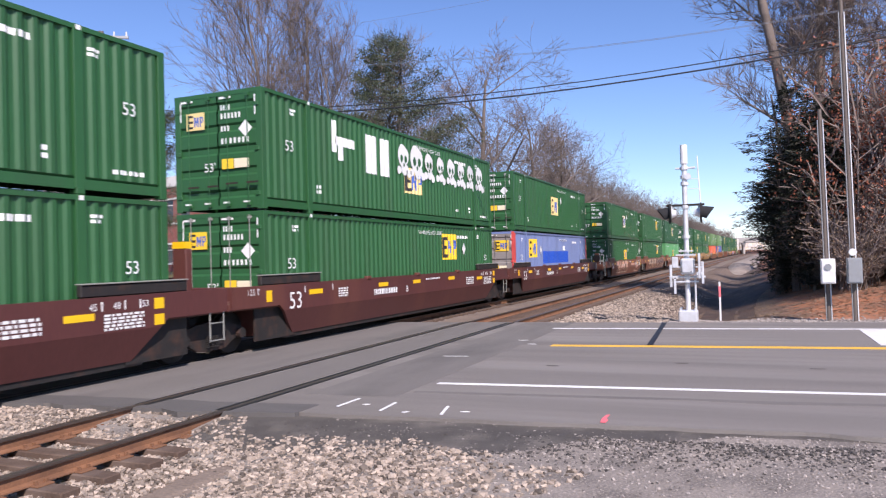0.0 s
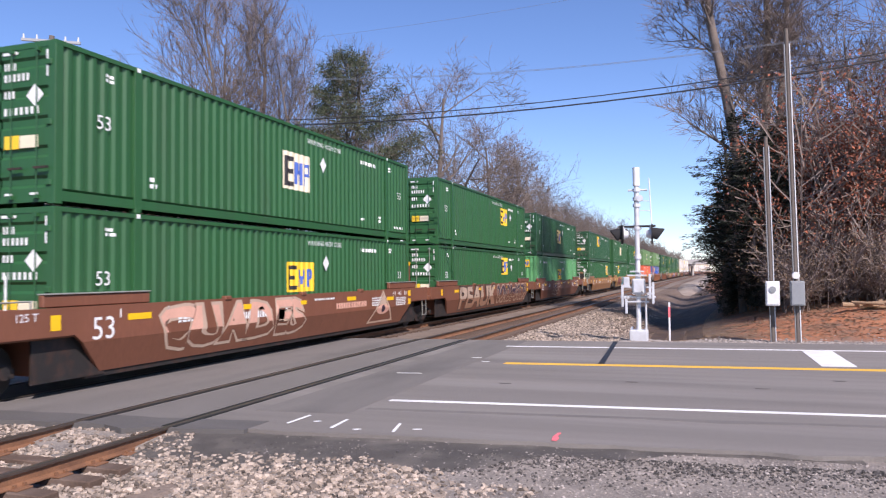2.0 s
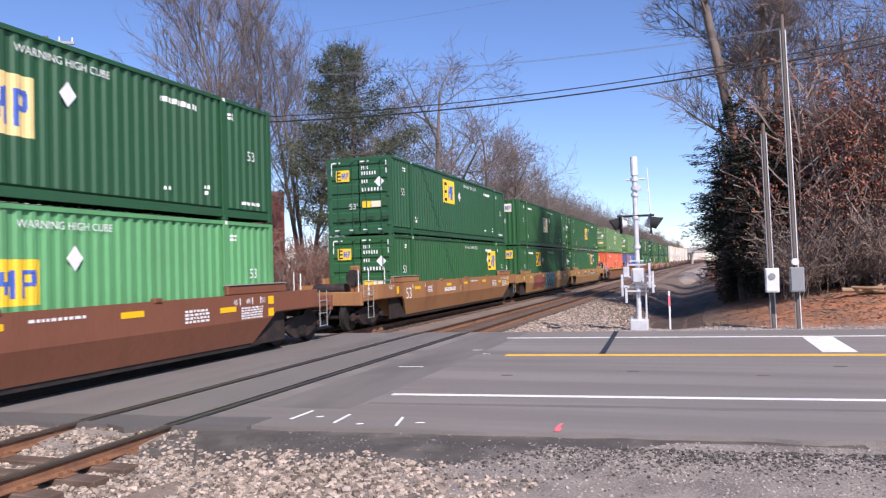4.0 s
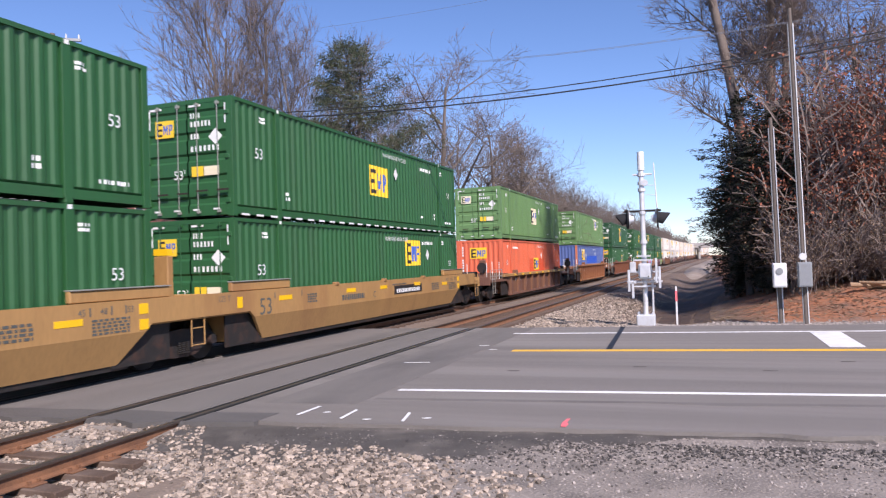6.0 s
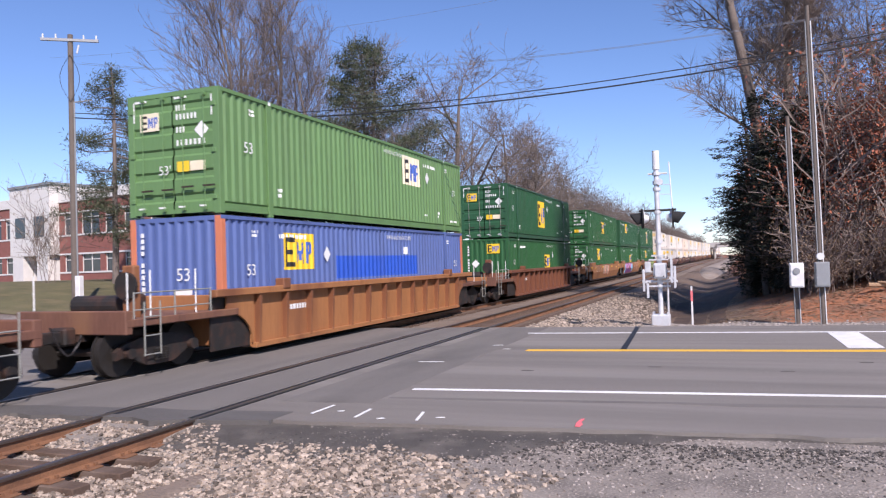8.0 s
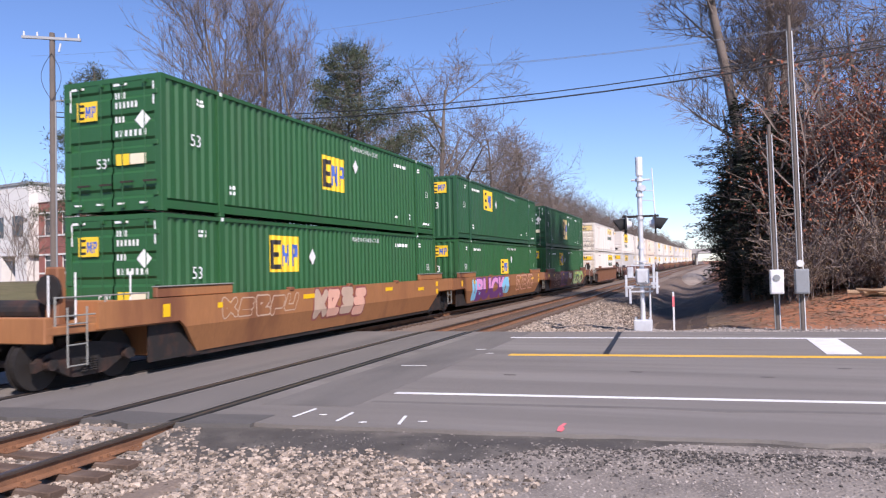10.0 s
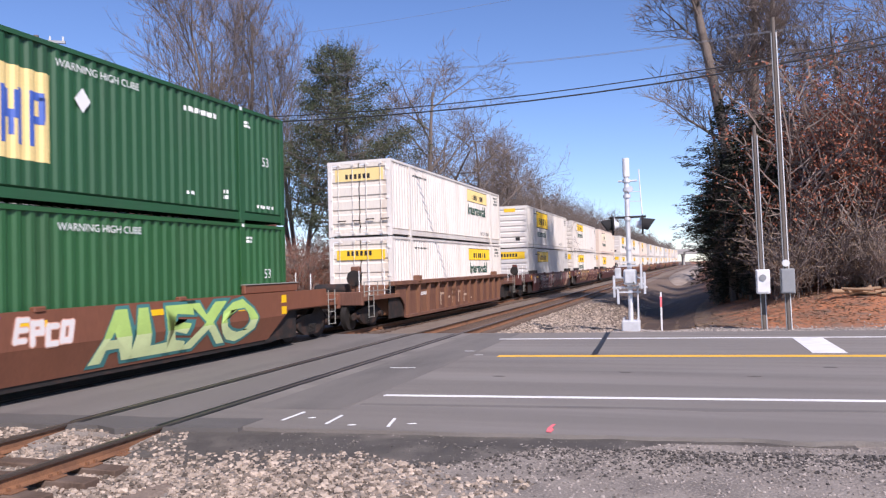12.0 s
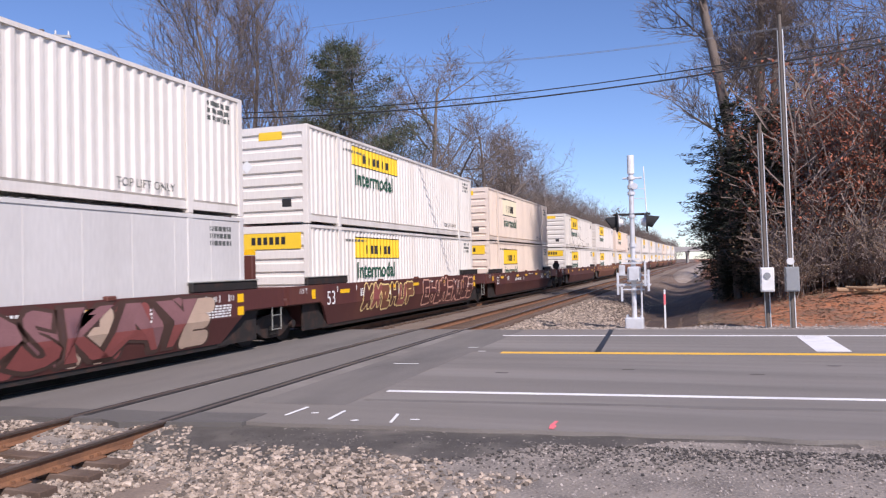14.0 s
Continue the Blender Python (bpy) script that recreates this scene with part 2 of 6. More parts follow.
def ground_z(x, y):
    """Height of the natural ground: ballast shoulders, ditch and red clay bank."""
    d = abs(y - road_mid(x))
    off = smooth(6.6, 9.0, d)          # 0 on the road, 1 away from it
    bx = x - bend(y)
    z = -0.06 + rise(y) * off
    bed = smooth(-17.5, -14.5, bx) * (1 - smooth(-5.6, -3.4, bx))
    z += off * bed * -0.22
    if y > 20:
        ditch = math.exp(-((bx + 1.6) / 1.9) ** 2)
        z -= off * ditch * 0.75 * smooth(23, 31, y)
        z += off * 1.0 * smooth(0.3, 6.5, bx) * smooth(24.0, 30, y)
        z += 0.06 * noise.noise((x * 0.7, y * 0.5, 0)) * off * smooth(-5, -2, bx)
        z += 1.2 * smooth(8, 26, bx) * smooth(28, 40, y)
    else:
        z += 0.05 * smooth(-6, -2, x) * off * smooth(8, 5, y) + 0.012 * noise.noise((x * 1.7, y * 1.7, 3))
    z += 1.6 * smooth(-24, -44, x) * smooth(15, 30, y)
    return z


def ground_material():
    m = bpy.data.materials.new("ground_soil")
    m.use_nodes = True
    nt = m.node_tree
    n, l = nt.nodes, nt.links
    b = n["Principled BSDF"]
    b.inputs["Roughness"].default_value = 0.95
    tc = n.new("ShaderNodeTexCoord")

    def tex(sc, d=6):
        t = n.new("ShaderNodeTexNoise")
        t.inputs["Scale"].default_value, t.inputs["Detail"].default_value = sc, d
        l.new(tc.outputs["Object"], t.inputs["Vector"])
        return t.outputs[0]

    def ramp(v, a, c):
        r = n.new("ShaderNodeMapRange")
        r.inputs["From Min"].default_value, r.inputs["From Max"].default_value = a, c
        l.new(v, r.inputs["Value"])
        return r.outputs[0]

    def mix(f, a, c):
        x = n.new("ShaderNodeMix")
        x.data_type = "RGBA"
        for s, v in ((0, f), (6, a), (7, c)):
            if isinstance(v, tuple):
                x.inputs[s].default_value = (*v, 1)
            else:
                l.new(v, x.inputs[s])
        return x.outputs[2]
    sep = n.new("ShaderNodeSeparateXYZ")
    l.new(tc.outputs["Object"], sep.inputs[0])
    clay = mix(ramp(tex(0.6), 0.35, 0.65), (0.46, 0.165, 0.068), (0.235, 0.112, 0.066))
    litter = mix(ramp(tex(2.5), 0.52, 0.72), clay, (0.155, 0.10, 0.07))
    litter = mix(ramp(tex(30, 3), 0.50, 0.72), litter, (0.30, 0.21, 0.14))
    east = n.new("ShaderNodeMath")                     # grey-brown stony soil along the ditch, red clay up the bank
    east.operation = "MULTIPLY_ADD"
    east.inputs[1].default_value = 3.2
    l.new(tex(0.8), east.inputs[0])
    l.new(sep.outputs[0], east.inputs[2])
    soil = mix(ramp(tex(1.7), 0.40, 0.62), (0.185, 0.128, 0.092), (0.115, 0.078, 0.056))
    soil = mix(ramp(tex(36, 4), 0.52, 0.70), soil, (0.27, 0.215, 0.17))
    litter = mix(ramp(east.outputs[0], 2.2, 3.4), soil, litter)
    gravel = mix(ramp(tex(1.3), 0.4, 0.62), (0.275, 0.240, 0.205), (0.170, 0.149, 0.129))
    gravel = mix(ramp(tex(38, 4), 0.50, 0.70), gravel, (0.36, 0.315, 0.27))
    wob = n.new("ShaderNodeMath")
    wob.operation = "MULTIPLY_ADD"
    wob.inputs[1].default_value = 3.0
    l.new(tex(0.5), wob.inputs[0])
    l.new(sep.outputs[1], wob.inputs[2])
    shoulder = ramp(wob.outputs[0], 25.4, 26.6)        # the gravel shoulder gives way to clay beyond the road
    l.new(mix(shoulder, gravel, litter), b.inputs["Base Color"])
    bp = n.new("ShaderNodeBump")
    bp.inputs["Strength"].default_value, bp.inputs["Distance"].default_value = 0.8, 0.03
    l.new(tex(34, 4), bp.inputs["Height"])
    l.new(bp.outputs[0], b.inputs["Normal"])
    return m


def build_ground():
    def steps(fine0, fine1, fine, far0, far1):
        vals = list(np.arange(fine0, fine1 + 1e-6, fine))
        d, v = fine, fine1
        while v < far1:
            d *= 1.28
            v += d
            vals.append(v)
        d, v = fine, fine0
        while v > far0:
            d *= 1.28
            v -= d
            vals.insert(0, v)
        return vals
    xs, ys = steps(-18, 14, 0.5, -2500, 2500), steps(0, 62, 0.5, -2500, 3500)
    verts = [(x, y, ground_z(x, y)) for y in ys for x in xs]
    w = len(xs)
    faces = [(j * w + i, j * w + i + 1, (j + 1) * w + i + 1, (j + 1) * w + i) for j in range(len(ys) - 1) for i in range(w - 1)]
    me = raw("ground", verts, faces, ground_material())
    me.shade_smooth()
    tagged(new("ground", me), "gravel shoulder and red clay bank with leaf litter", "ground", kind="structure")


build_ground()


def strip(name, material, x0, x1, c0, c1, z0, z1, label, category, step=2.0, parent=None, wobble=0.0):
    """A slab along the road from x0 to x1; c0 and c1 are its edges' distances ahead at x = 0."""
    bm = bmesh.new()
    n = max(1, int((x1 - x0) / step))
    rows = []
    for i in range(n + 1):
        x = x0 + (x1 - x0) * i / n
        w = wobble * noise.noise((x * 1.3, c0, 7))
        rows.append([bm.verts.new(q) for q in ((x, c0 + SKEW * x + w, z0), (x, c0 + SKEW * x + w * 1.2, z1), (x, c1 + SKEW * x + w * 0.4, z1), (x, c1 + SKEW * x, z0))])
    for a, b in zip(rows, rows[1:]):
        for k in range(4):
            bm.faces.new((a[k], a[(k + 1) % 4], b[(k + 1) % 4], b[k]))
    bm.faces.new(rows[0])
    bm.faces.new(rows[-1][::-1])
    bmesh.ops.recalc_face_normals(bm, faces=bm.faces)
    if parent:
        return part(name, bm, material, parent, label)
    return tagged(new(name, mesh_of(name, bm, material)), label, category, kind="structure")


road = strip("road", ASPHALT, -120, 160, 8.95, 22.35, -0.30, 0.0, "grey asphalt road across the railway", "road", 0.25, None, 0.10)
strip("wheel_track", ASPHALT_OLD, -4.8, 60, 10.55, 10.72, -0.1, 0.004, "pale scuffed band", "", 1.0, road, 0.10)
strip("crossing_panel", ASPHALT_OLD, -6.35, -4.9, 10.2, 22.2, -0.1, 0.004, "worn asphalt beside the rails", "", 0.5, road)
strip("edge_patch", ASPHALT_DARK, -13.2, -5.7, 8.78, 9.45, -0.28, 0.0065, "darker strip of newer asphalt", "", 0.4, road, 0.35)
strip("crossing_panel", ASPHALT_OLD, -8.1, -7.0, 9.3, 22.4, -0.1, 0.004, "worn asphalt beside the rails", "", 0.5, road)
strip("crossing_panel", ASPHALT_OLD, -10.75, -8.5, 8.9, 22.4, -0.1, 0.004, "worn asphalt beside the rails", "", 0.5, road)
strip("edge_line", ROAD_WHITE, -4.74, 80, 11.37, 11.50, 0.001, 0.008, "white edge line", "", 2, road)
strip("edge_line", ROAD_WHITE, -5.1, 80, 20.40, 20.54, 0.001, 0.008, "white edge line", "", 2, road)
strip("centre_line", ROAD_YELLOW, -4.18, 80, 16.46, 16.74, 0.001, 0.008, "yellow centre line", "", 2, road)


def flat(name, pts, material, label, z=0.008):
    bm = bmesh.new()
    top = [bm.verts.new((x, y, z)) for x, y in pts]
    low = [bm.verts.new((x, y, z - 0.007)) for x, y in pts]
    bm.faces.new(top)
    for k in range(len(pts)):
        bm.faces.new((top[k - 1], low[k - 1], low[k], top[k]))
    bmesh.ops.recalc_face_normals(bm, faces=bm.faces)
    return part(name, bm, material, road, label)


flat("stop_bar", [(2.42, 17.35), (3.10, 17.42), (3.12, 20.62), (2.42, 20.55)], ROAD_WHITE, "broad white stop bar")
flat("tar_strip", [(-2.15, 16.62), (-2.02, 16.62), (-2.19, 20.3), (-2.27, 22.0), (-2.40, 22.0), (-2.30, 20.0)], TAR, "black tar-filled joint", 0.012)
for a, b in (((-5.36, 8.85), (-5.34, 9.43)), ((-4.64, 8.75), (-4.68, 9.30)), ((-3.75, 8.75), (-3.86, 9.25)), ((-5.06, 9.06), (-5.00, 9.10)), ((-3.55, 8.97), (-3.47, 9.0)), ((-4.30, 8.74), (-4.24, 8.78)),
             ((-5.2, 17.0), (-5.0, 17.05)), ((-4.75, 16.3), (-4.6, 16.32)), ((-5.9, 14.0), (-5.4, 14.06))):
    flat("survey_mark", [(a[0] - 0.022, a[1]), (a[0] + 0.022, a[1] - 0.01), (b[0] + 0.022, b[1]), (b[0] - 0.022, b[1] + 0.01)], ROAD_WHITE, "white sprayed survey mark", 0.014)
flat("survey_mark", [(-1.72, 8.86), (-1.66, 8.85), (-1.65, 9.0), (-1.69, 9.1), (-1.68, 9.3), (-1.72, 9.28), (-1.74, 9.05)], PINK, "pink sprayed survey mark", 0.014)
for x, y in ((-1.2, 14.0), (1.0, 13.8), (2.4, 15.1), (-3.4, 13.2)):
    flat("road_patch", [(x + 0.11 * math.cos(k * 0.7) * (1 + 0.3 * math.sin(k * 3)), y + 0.035 * math.sin(k * 0.7)) for k in range(9)], ASPHALT_DARK, "small dark stain", 0.010)

# ---- tracks ----
RAIL_PROFILE = [(-0.07, -0.172), (0.07, -0.172), (0.07, -0.158), (0.012, -0.135), (0.010, -0.045), (0.045, -0.034), (0.045, -0.006), (0.026, 0.0), (-0.026, 0.0), (-0.045, -0.006), (-0.045, -0.034), (-0.010, -0.045), (-0.012, -0.135), (-0.07, -0.158)]
RAIL_TOP = 0.020


def rail_mesh(x):
    bm = bmesh.new()
    ys = [-40, 0] + [10 * k for k in range(1, 41)]
    rings = [[bm.verts.new((x + bend(y) + px, y, RAIL_TOP + rise(y) * smooth(22, 40, y) + pz)) for px, pz in RAIL_PROFILE] for y in ys]
    n = len(RAIL_PROFILE)
    for a, b in zip(rings, rings[1:]):
        for k in range(n):
            f = bm.faces.new((a[k], b[k], b[(k + 1) % n], a[(k + 1) % n]))
            f.material_index = 1 if 4 < k < 10 else 0
    bm.faces.new(rings[0])
    bm.faces.new(rings[-1][::-1])
    bmesh.ops.recalc_face_normals(bm, faces=bm.faces)
    me = mesh_of("rail", bm, RAIL_RUST)
    me.materials.append(RAIL_HEAD)
    return me


def on_road(x, y):
    return abs(y - road_mid(x)) < 6.75


def build_tracks():
    rng = random.Random(4)
    for tx, name in ((NEAR_X, "near"), (TRAIN_X, "train")):
        track = tagged(new("railway_track"), "rusty steel rails spiked to dark timber ties", "track", kind="structure")
        for s in (-1, 1):
            part("rail", rail_mesh(tx + s * GAUGE), None, track)
            bm = bmesh.new()                       # flangeway through the road
            box(bm, tx + s * GAUGE - s * 0.085 - 0.05, tx + s * GAUGE - s * 0.085 + 0.05, 8.95 + SKEW * tx, 22.2 + SKEW * tx, -0.1, 0.0100)
            box(bm, tx + s * GAUGE + s * 0.065 - 0.035, tx + s * GAUGE + s * 0.065 + 0.035, 8.95 + SKEW * tx, 22.2 + SKEW * tx, -0.1, 0.0120)
            part("flangeway", bm, TAR, track, "dark rubber flangeway")
        tie = mesh_of("tie", B(-1.3, 1.3, -0.115, 0.115, -0.17, 0, bevel=0.012), TIE_WOOD)
        plate_bm = bmesh.new()
        box(plate_bm, -0.18, 0.18, -0.10, 0.10, 0, 0.018, bevel=0.004)
        for sx in (-0.1, 0.1):
            for sy in (-0.06, 0.06):
                box(plate_bm, sx - 0.016, sx + 0.016, sy - 0.016, sy + 0.016, 0.01, 0.055)
        plate = mesh_of("tie_plate", plate_bm, RAIL_RUST)
        y = -2.0
        while y < (140 if name == "near" else 80):
            if not on_road(tx, y) and (y > 0 or name == "near"):
                o = part("tie", tie, None, track)
                o.matrix_basis = pose(tx + bend(y) + rng.uniform(-0.05, 0.05), y, RAIL_TOP - 0.178 + rise(y) * smooth(22, 40, y), 0, 0, rng.uniform(-1.5, 1.5))
                if y < 12:
                    for s in (-1, 1):
                        q = part("tie_plate", plate, None, track)
                        q.matrix_basis = pose(tx + s * GAUGE + bend(y), y, RAIL_TOP - 0.177)
            y += 0.52


build_tracks()


def bed(name, label, xa, xb, y0, y1, top):
    """Ballast: a crowned bed with sloping shoulders along the tracks."""
    bm = bmesh.new()
    prof = [(xa - 1.6, -0.7), (xa, top), (xa + 0.8, top + 0.01), (xb - 0.8, top + 0.01), (xb, top), (xb + 1.5, -0.75)]
    n = max(2, int((y1 - y0) / 1.5))
    rings = []
    for i in range(n + 1):
        y = y0 + (y1 - y0) * (i / n) ** (1.0 if y1 < 30 else 1.6)
        g = rise(y) * smooth(22, 40, y)
        rings.append([bm.verts.new((x + bend(y) + 0.05 * noise.noise((y, x, 1)), y + SKEW * (x + 7) * (1 - i / n), z + g + 0.02 * noise.noise((y * 2, x, 5)))) for x, z in prof])
    for a, b in zip(rings, rings[1:]):
        for k in range(len(prof) - 1):
            bm.faces.new((a[k], a[k + 1], b[k + 1], b[k]))
    bmesh.ops.recalc_face_normals(bm, faces=bm.faces)
    return solo(name, bm, BALLAST, label, "ballast", kind="structure")


bed("ballast_bed", "grey and pinkish crushed stone ballast under the tracks", -14.0, -5.4, -40, 7.6, -0.245)
bed("ballast_bed", "grey and pinkish crushed stone ballast under the tracks", -14.0, -5.2, 22.0, 420, -0.225)


def gravel_path():
    """A low pale bank of gravel between the ditch and the woods, rising out of the ground."""
    bm = bmesh.new()
    prev = None
    for k in range(46):
        y = 74 + 5.0 * k
        c, w = -2.6 + bend(y) + 1.2 * smooth(60, 200, y), 0.75 + 0.6 * smooth(74, 130, y)
        g = rise(y) - 1.15 + 1.15 * smooth(74, 125, y) + 0.25 * smooth(85, 120, y)
        cur = [bm.verts.new((c + dx * w + 0.25 * noise.noise((y * 0.7, dx, 2)), y, g + dz + 0.06 * noise.noise((y, dx * 3, 8)))) for dx, dz in ((-2.2, -1.3), (-1.0, -0.12), (-0.4, 0.05), (0.3, 0.06), (1.0, -0.10), (2.2, -1.3))]
        if prev:
            for a in range(5):
                bm.faces.new((prev[a], prev[a + 1], cur[a + 1], cur[a]))
        prev = cur
    bmesh.ops.recalc_face_normals(bm, faces=bm.faces)
    me = mesh_of("gravel_path", bm, GRAVEL_PALE)
    me.shade_smooth()
    tagged(new("gravel_path", me), "pale gravel bank beside the railway", "path", kind="structure")


def shaded_ruts():
    """Muddy wheel-rut strips along the ditch into the wood, darkened to paint tree shadows."""
    rng = random.Random(8)
    for k, (x0, x1, bow) in enumerate(((-2.9, 0.2, 0.5), (-1.7, 0.9, 0.9), (-0.9, 1.6, 1.0), (-0.1, 2.0, 0.9), (-3.6, -0.6, 0.2))):
        bm = bmesh.new()
        prev = None
        for i in range(34):
            u = i / 33
            y = 26.2 + 30 * u
            x = x0 + (x1 - x0) * u + bow * math.sin(u * 3.14) * -1.0
            w = 0.26 + 0.16 * noise.noise((y * 0.5, k, 3)) + 0.10 * math.sin(u * 3.14)
            cur = [bm.verts.new((x + d * w, y, ground_z(x + d * w, y) + 0.012 + 0.012 * (1 - abs(d)))) for d in (-1, 0, 1)]
            if prev:
                for a in range(2):
                    bm.faces.new((prev[a], prev[a + 1], cur[a + 1], cur[a]))
            prev = cur
        bmesh.ops.recalc_face_normals(bm, faces=bm.faces)
        solo("wheel_rut", bm, SHADED_MUD, "muddy wheel rut in the ditch, darkened with painted tree shade", "rut", kind="structure")


shaded_ruts()
gravel_path()


def scatter(name, count, material, where, size, label, seed, zf):
    """Loose stones, each an uneven little lump, joined into one sheet."""
    rng = np.random.RandomState(seed)
    base = np.array([(1, 0, -.3), (-.4, .9, -.3), (-.5, -.9, -.2), (.5, .5, .6), (-.7, .1, .5), (.3, -.6, .7)])
    tri = np.array([(0, 1, 3), (1, 4, 3), (1, 2, 4), (2, 5, 4), (2, 0, 5), (0, 3, 5), (3, 4, 5), (0, 2, 1)])
    verts, faces, k = [], [], 0
    while k < count:
        x, y = where(rng)
        s = size * rng.uniform(0.45, 1.35) * (1.5 if rng.rand() < 0.06 else 1)
        a = rng.uniform(0, 6.28)
        v = base * rng.uniform(0.7, 1.25, (6, 3)) * (s, s * rng.uniform(0.6, 1), s * rng.uniform(0.5, 0.9))
        c, d = math.cos(a), math.sin(a)
        v = v @ np.array([(c, d, 0), (-d, c, 0), (0, 0, 1)])
        v += (x, y, zf(x, y) + s * 0.15)
        verts.extend(map(tuple, v))
        faces.extend(map(tuple, tri + 6 * k))
        k += 1
    return tagged(new(name, raw(name, verts, faces, material)), label, "gravel", kind="stuff")


def near_bed_z(x, y):
    return max(ground_z(x, y), -0.235 if -15 < x < -5.6 else -9)


def near_stones(rng):
    while True:
        x, y = rng.uniform(-13.5, -0.6), rng.uniform(2.5, 8.4)
        edge = 7.65 + SKEW * (x + 5) - 0.5 * smooth(-5, -2, x) + 0.3 * noise.noise((x * 1.5, 2, 1)) + 0.9 * smooth(-5.9, -6.5, x)
        edge = min(edge, 8.93 + SKEW * x)
        right = -1.45 + 0.55 * noise.noise((y * 0.9, 1, 4)) + 0.3 * (y - 7)
        if y < edge and x < right and rng.rand() < 1 - 0.75 * smooth(-3.6, right, x) - 0.55 * smooth(edge - 0.7, edge, y) * smooth(-6.6, -5.8, x):
            if abs(abs(x - NEAR_X) - GAUGE) > 0.1 and not (abs(x - NEAR_X) < 1.28 and (y + 2.0) % 0.52 % 0.42 < 0.10 and rng.rand() < 0.85):
                return x, y


def apron():
    """Dark broken asphalt that spills from the road's edge over the gravel."""
    bm = bmesh.new()
    prev = None
    for i in range(60):
        x = -6.6 + 0.14 * i
        lo = 7.15 + 0.06 * (x + 6) + 0.55 * noise.noise((x * 0.9, 3, 1)) + 1.5 * smooth(-3.4, 0.6, x)
        hi = 8.98 + SKEW * x
        lo = min(lo, hi - 0.12)
        cur = []
        for k in range(6):
            y = lo + (hi - lo) * k / 5
            cur.append(bm.verts.new((x, y, max(ground_z(x, y), -0.21) + 0.012 * min(k, 1) + 0.006 * noise.noise((x * 5, y * 5, 1)))))
        if prev:
            for k in range(5):
                bm.faces.new((prev[k], cur[k], cur[k + 1], prev[k + 1]))
        prev = cur
    bmesh.ops.recalc_face_normals(bm, faces=bm.faces)
    solo("asphalt_apron", bm, CRUMBLED, "dark crumbled asphalt beside the road", "asphalt", kind="structure")


apron()
scatter("ballast_stones", 25000, STONE, near_stones, 0.037, "loose pale crushed stones beside the track", 3, near_bed_z)


def shoulder_stones(rng):
    return rng.uniform(-5.2, 6.5), 8.75 - abs(rng.normal(0, 1.3)) + SKEW * rng.uniform(-3, 5)


scatter("shoulder_gravel", 9000, PEBBLE, shoulder_stones, 0.016, "small dark gravel on the road shoulder", 5, ground_z)


def crumb_spots(rng):
    x = rng.uniform(-6.4, 4.5)
    return x, 8.55 + SKEW * x - abs(rng.normal(0, 0.75)) * (1.15 - 0.09 * (x + 6))


scatter("asphalt_crumbs", 5200, CRUMB, crumb_spots, 0.019, "dark crumbled asphalt along the road edge", 12, near_bed_z)


def far_stones(rng):
    y = 22.3 + abs(rng.normal(0, 9))
    return rng.uniform(-6.6, -2.4) + bend(y), y


scatter("ballast_stones", 13000, STONE, far_stones, 0.05, "loose crushed stones on the ballast shoulder", 8,
        lambda x, y: max(ground_z(x, y), -0.225 - 0.52 * smooth(-5.2, -3.7, x - bend(y)) + rise(y) * smooth(22, 40, y)))


def verge_stones(rng):
    return rng.uniform(-3.4, 9), 22.6 + abs(rng.normal(0, 0.9))


scatter("verge_gravel", 5000, PEBBLE, lambda r: (lambda q: (q[0], q[1] + SKEW * q[0]))(verge_stones(r)), 0.035, "dark broken stone along the road verge", 9, ground_z)


# ---- containers ----
LEN, HALF, HIGH = 16.15, 1.295, 2.896
PITCH = 0.278


def ridge(s):
    """How far the corrugated side lies behind its outer face at s metres along it."""
    u = (s / PITCH) % 1.0
    if u < 0.30:
        return 0.0
    if u < 0.5:
        return 0.045 * (u - 0.30) / 0.2
    if u < 0.80:
        return 0.045
    return 0.045 * (1 - (u - 0.80) / 0.2)


def ridge_stops(a, b):
    out = [a]
    k = math.floor(a / PITCH) - 1
    while k * PITCH < b:
        out += [(k + f) * PITCH for f in (0, 0.30, 0.5, 0.80) if a + 1e-4 < (k + f) * PITCH < b - 1e-4]
        k += 1
    return out + [b]


def sheet(a, b, z0, z1, x, out=0.0, ribbed=True, sign=1):
    """A corrugated or plain sheet along y at x, folded back at its rim."""
    bm = bmesh.new()
    prev = None
    for s in (ridge_stops(a, b) if ribbed else [a, b]):
        d = (ridge(s) if ribbed else 0.0) - out
        cur = [bm.verts.new((x - sign * d, s, z0)), bm.verts.new((x - sign * d, s, z1))]
        if prev:
            bm.faces.new((prev[0], cur[0], cur[1], prev[1]) if sign > 0 else (cur[0], prev[0], prev[1], cur[1]))
        prev = cur
    return bm


def end_sheet(a, b, z0, z1, y, out=0.0):
    """Vertical corrugations across an end that faces -y."""
    bm = bmesh.new()
    prev = None
    for s in ridge_stops(a, b):
        d = ridge(s) - out
        cur = [bm.verts.new((s, y + d, z0)), bm.verts.new((s, y + d, z1))]
        if prev:
            bm.faces.new((prev[0], cur[0], cur[1], prev[1]))
        prev = cur
    return bm


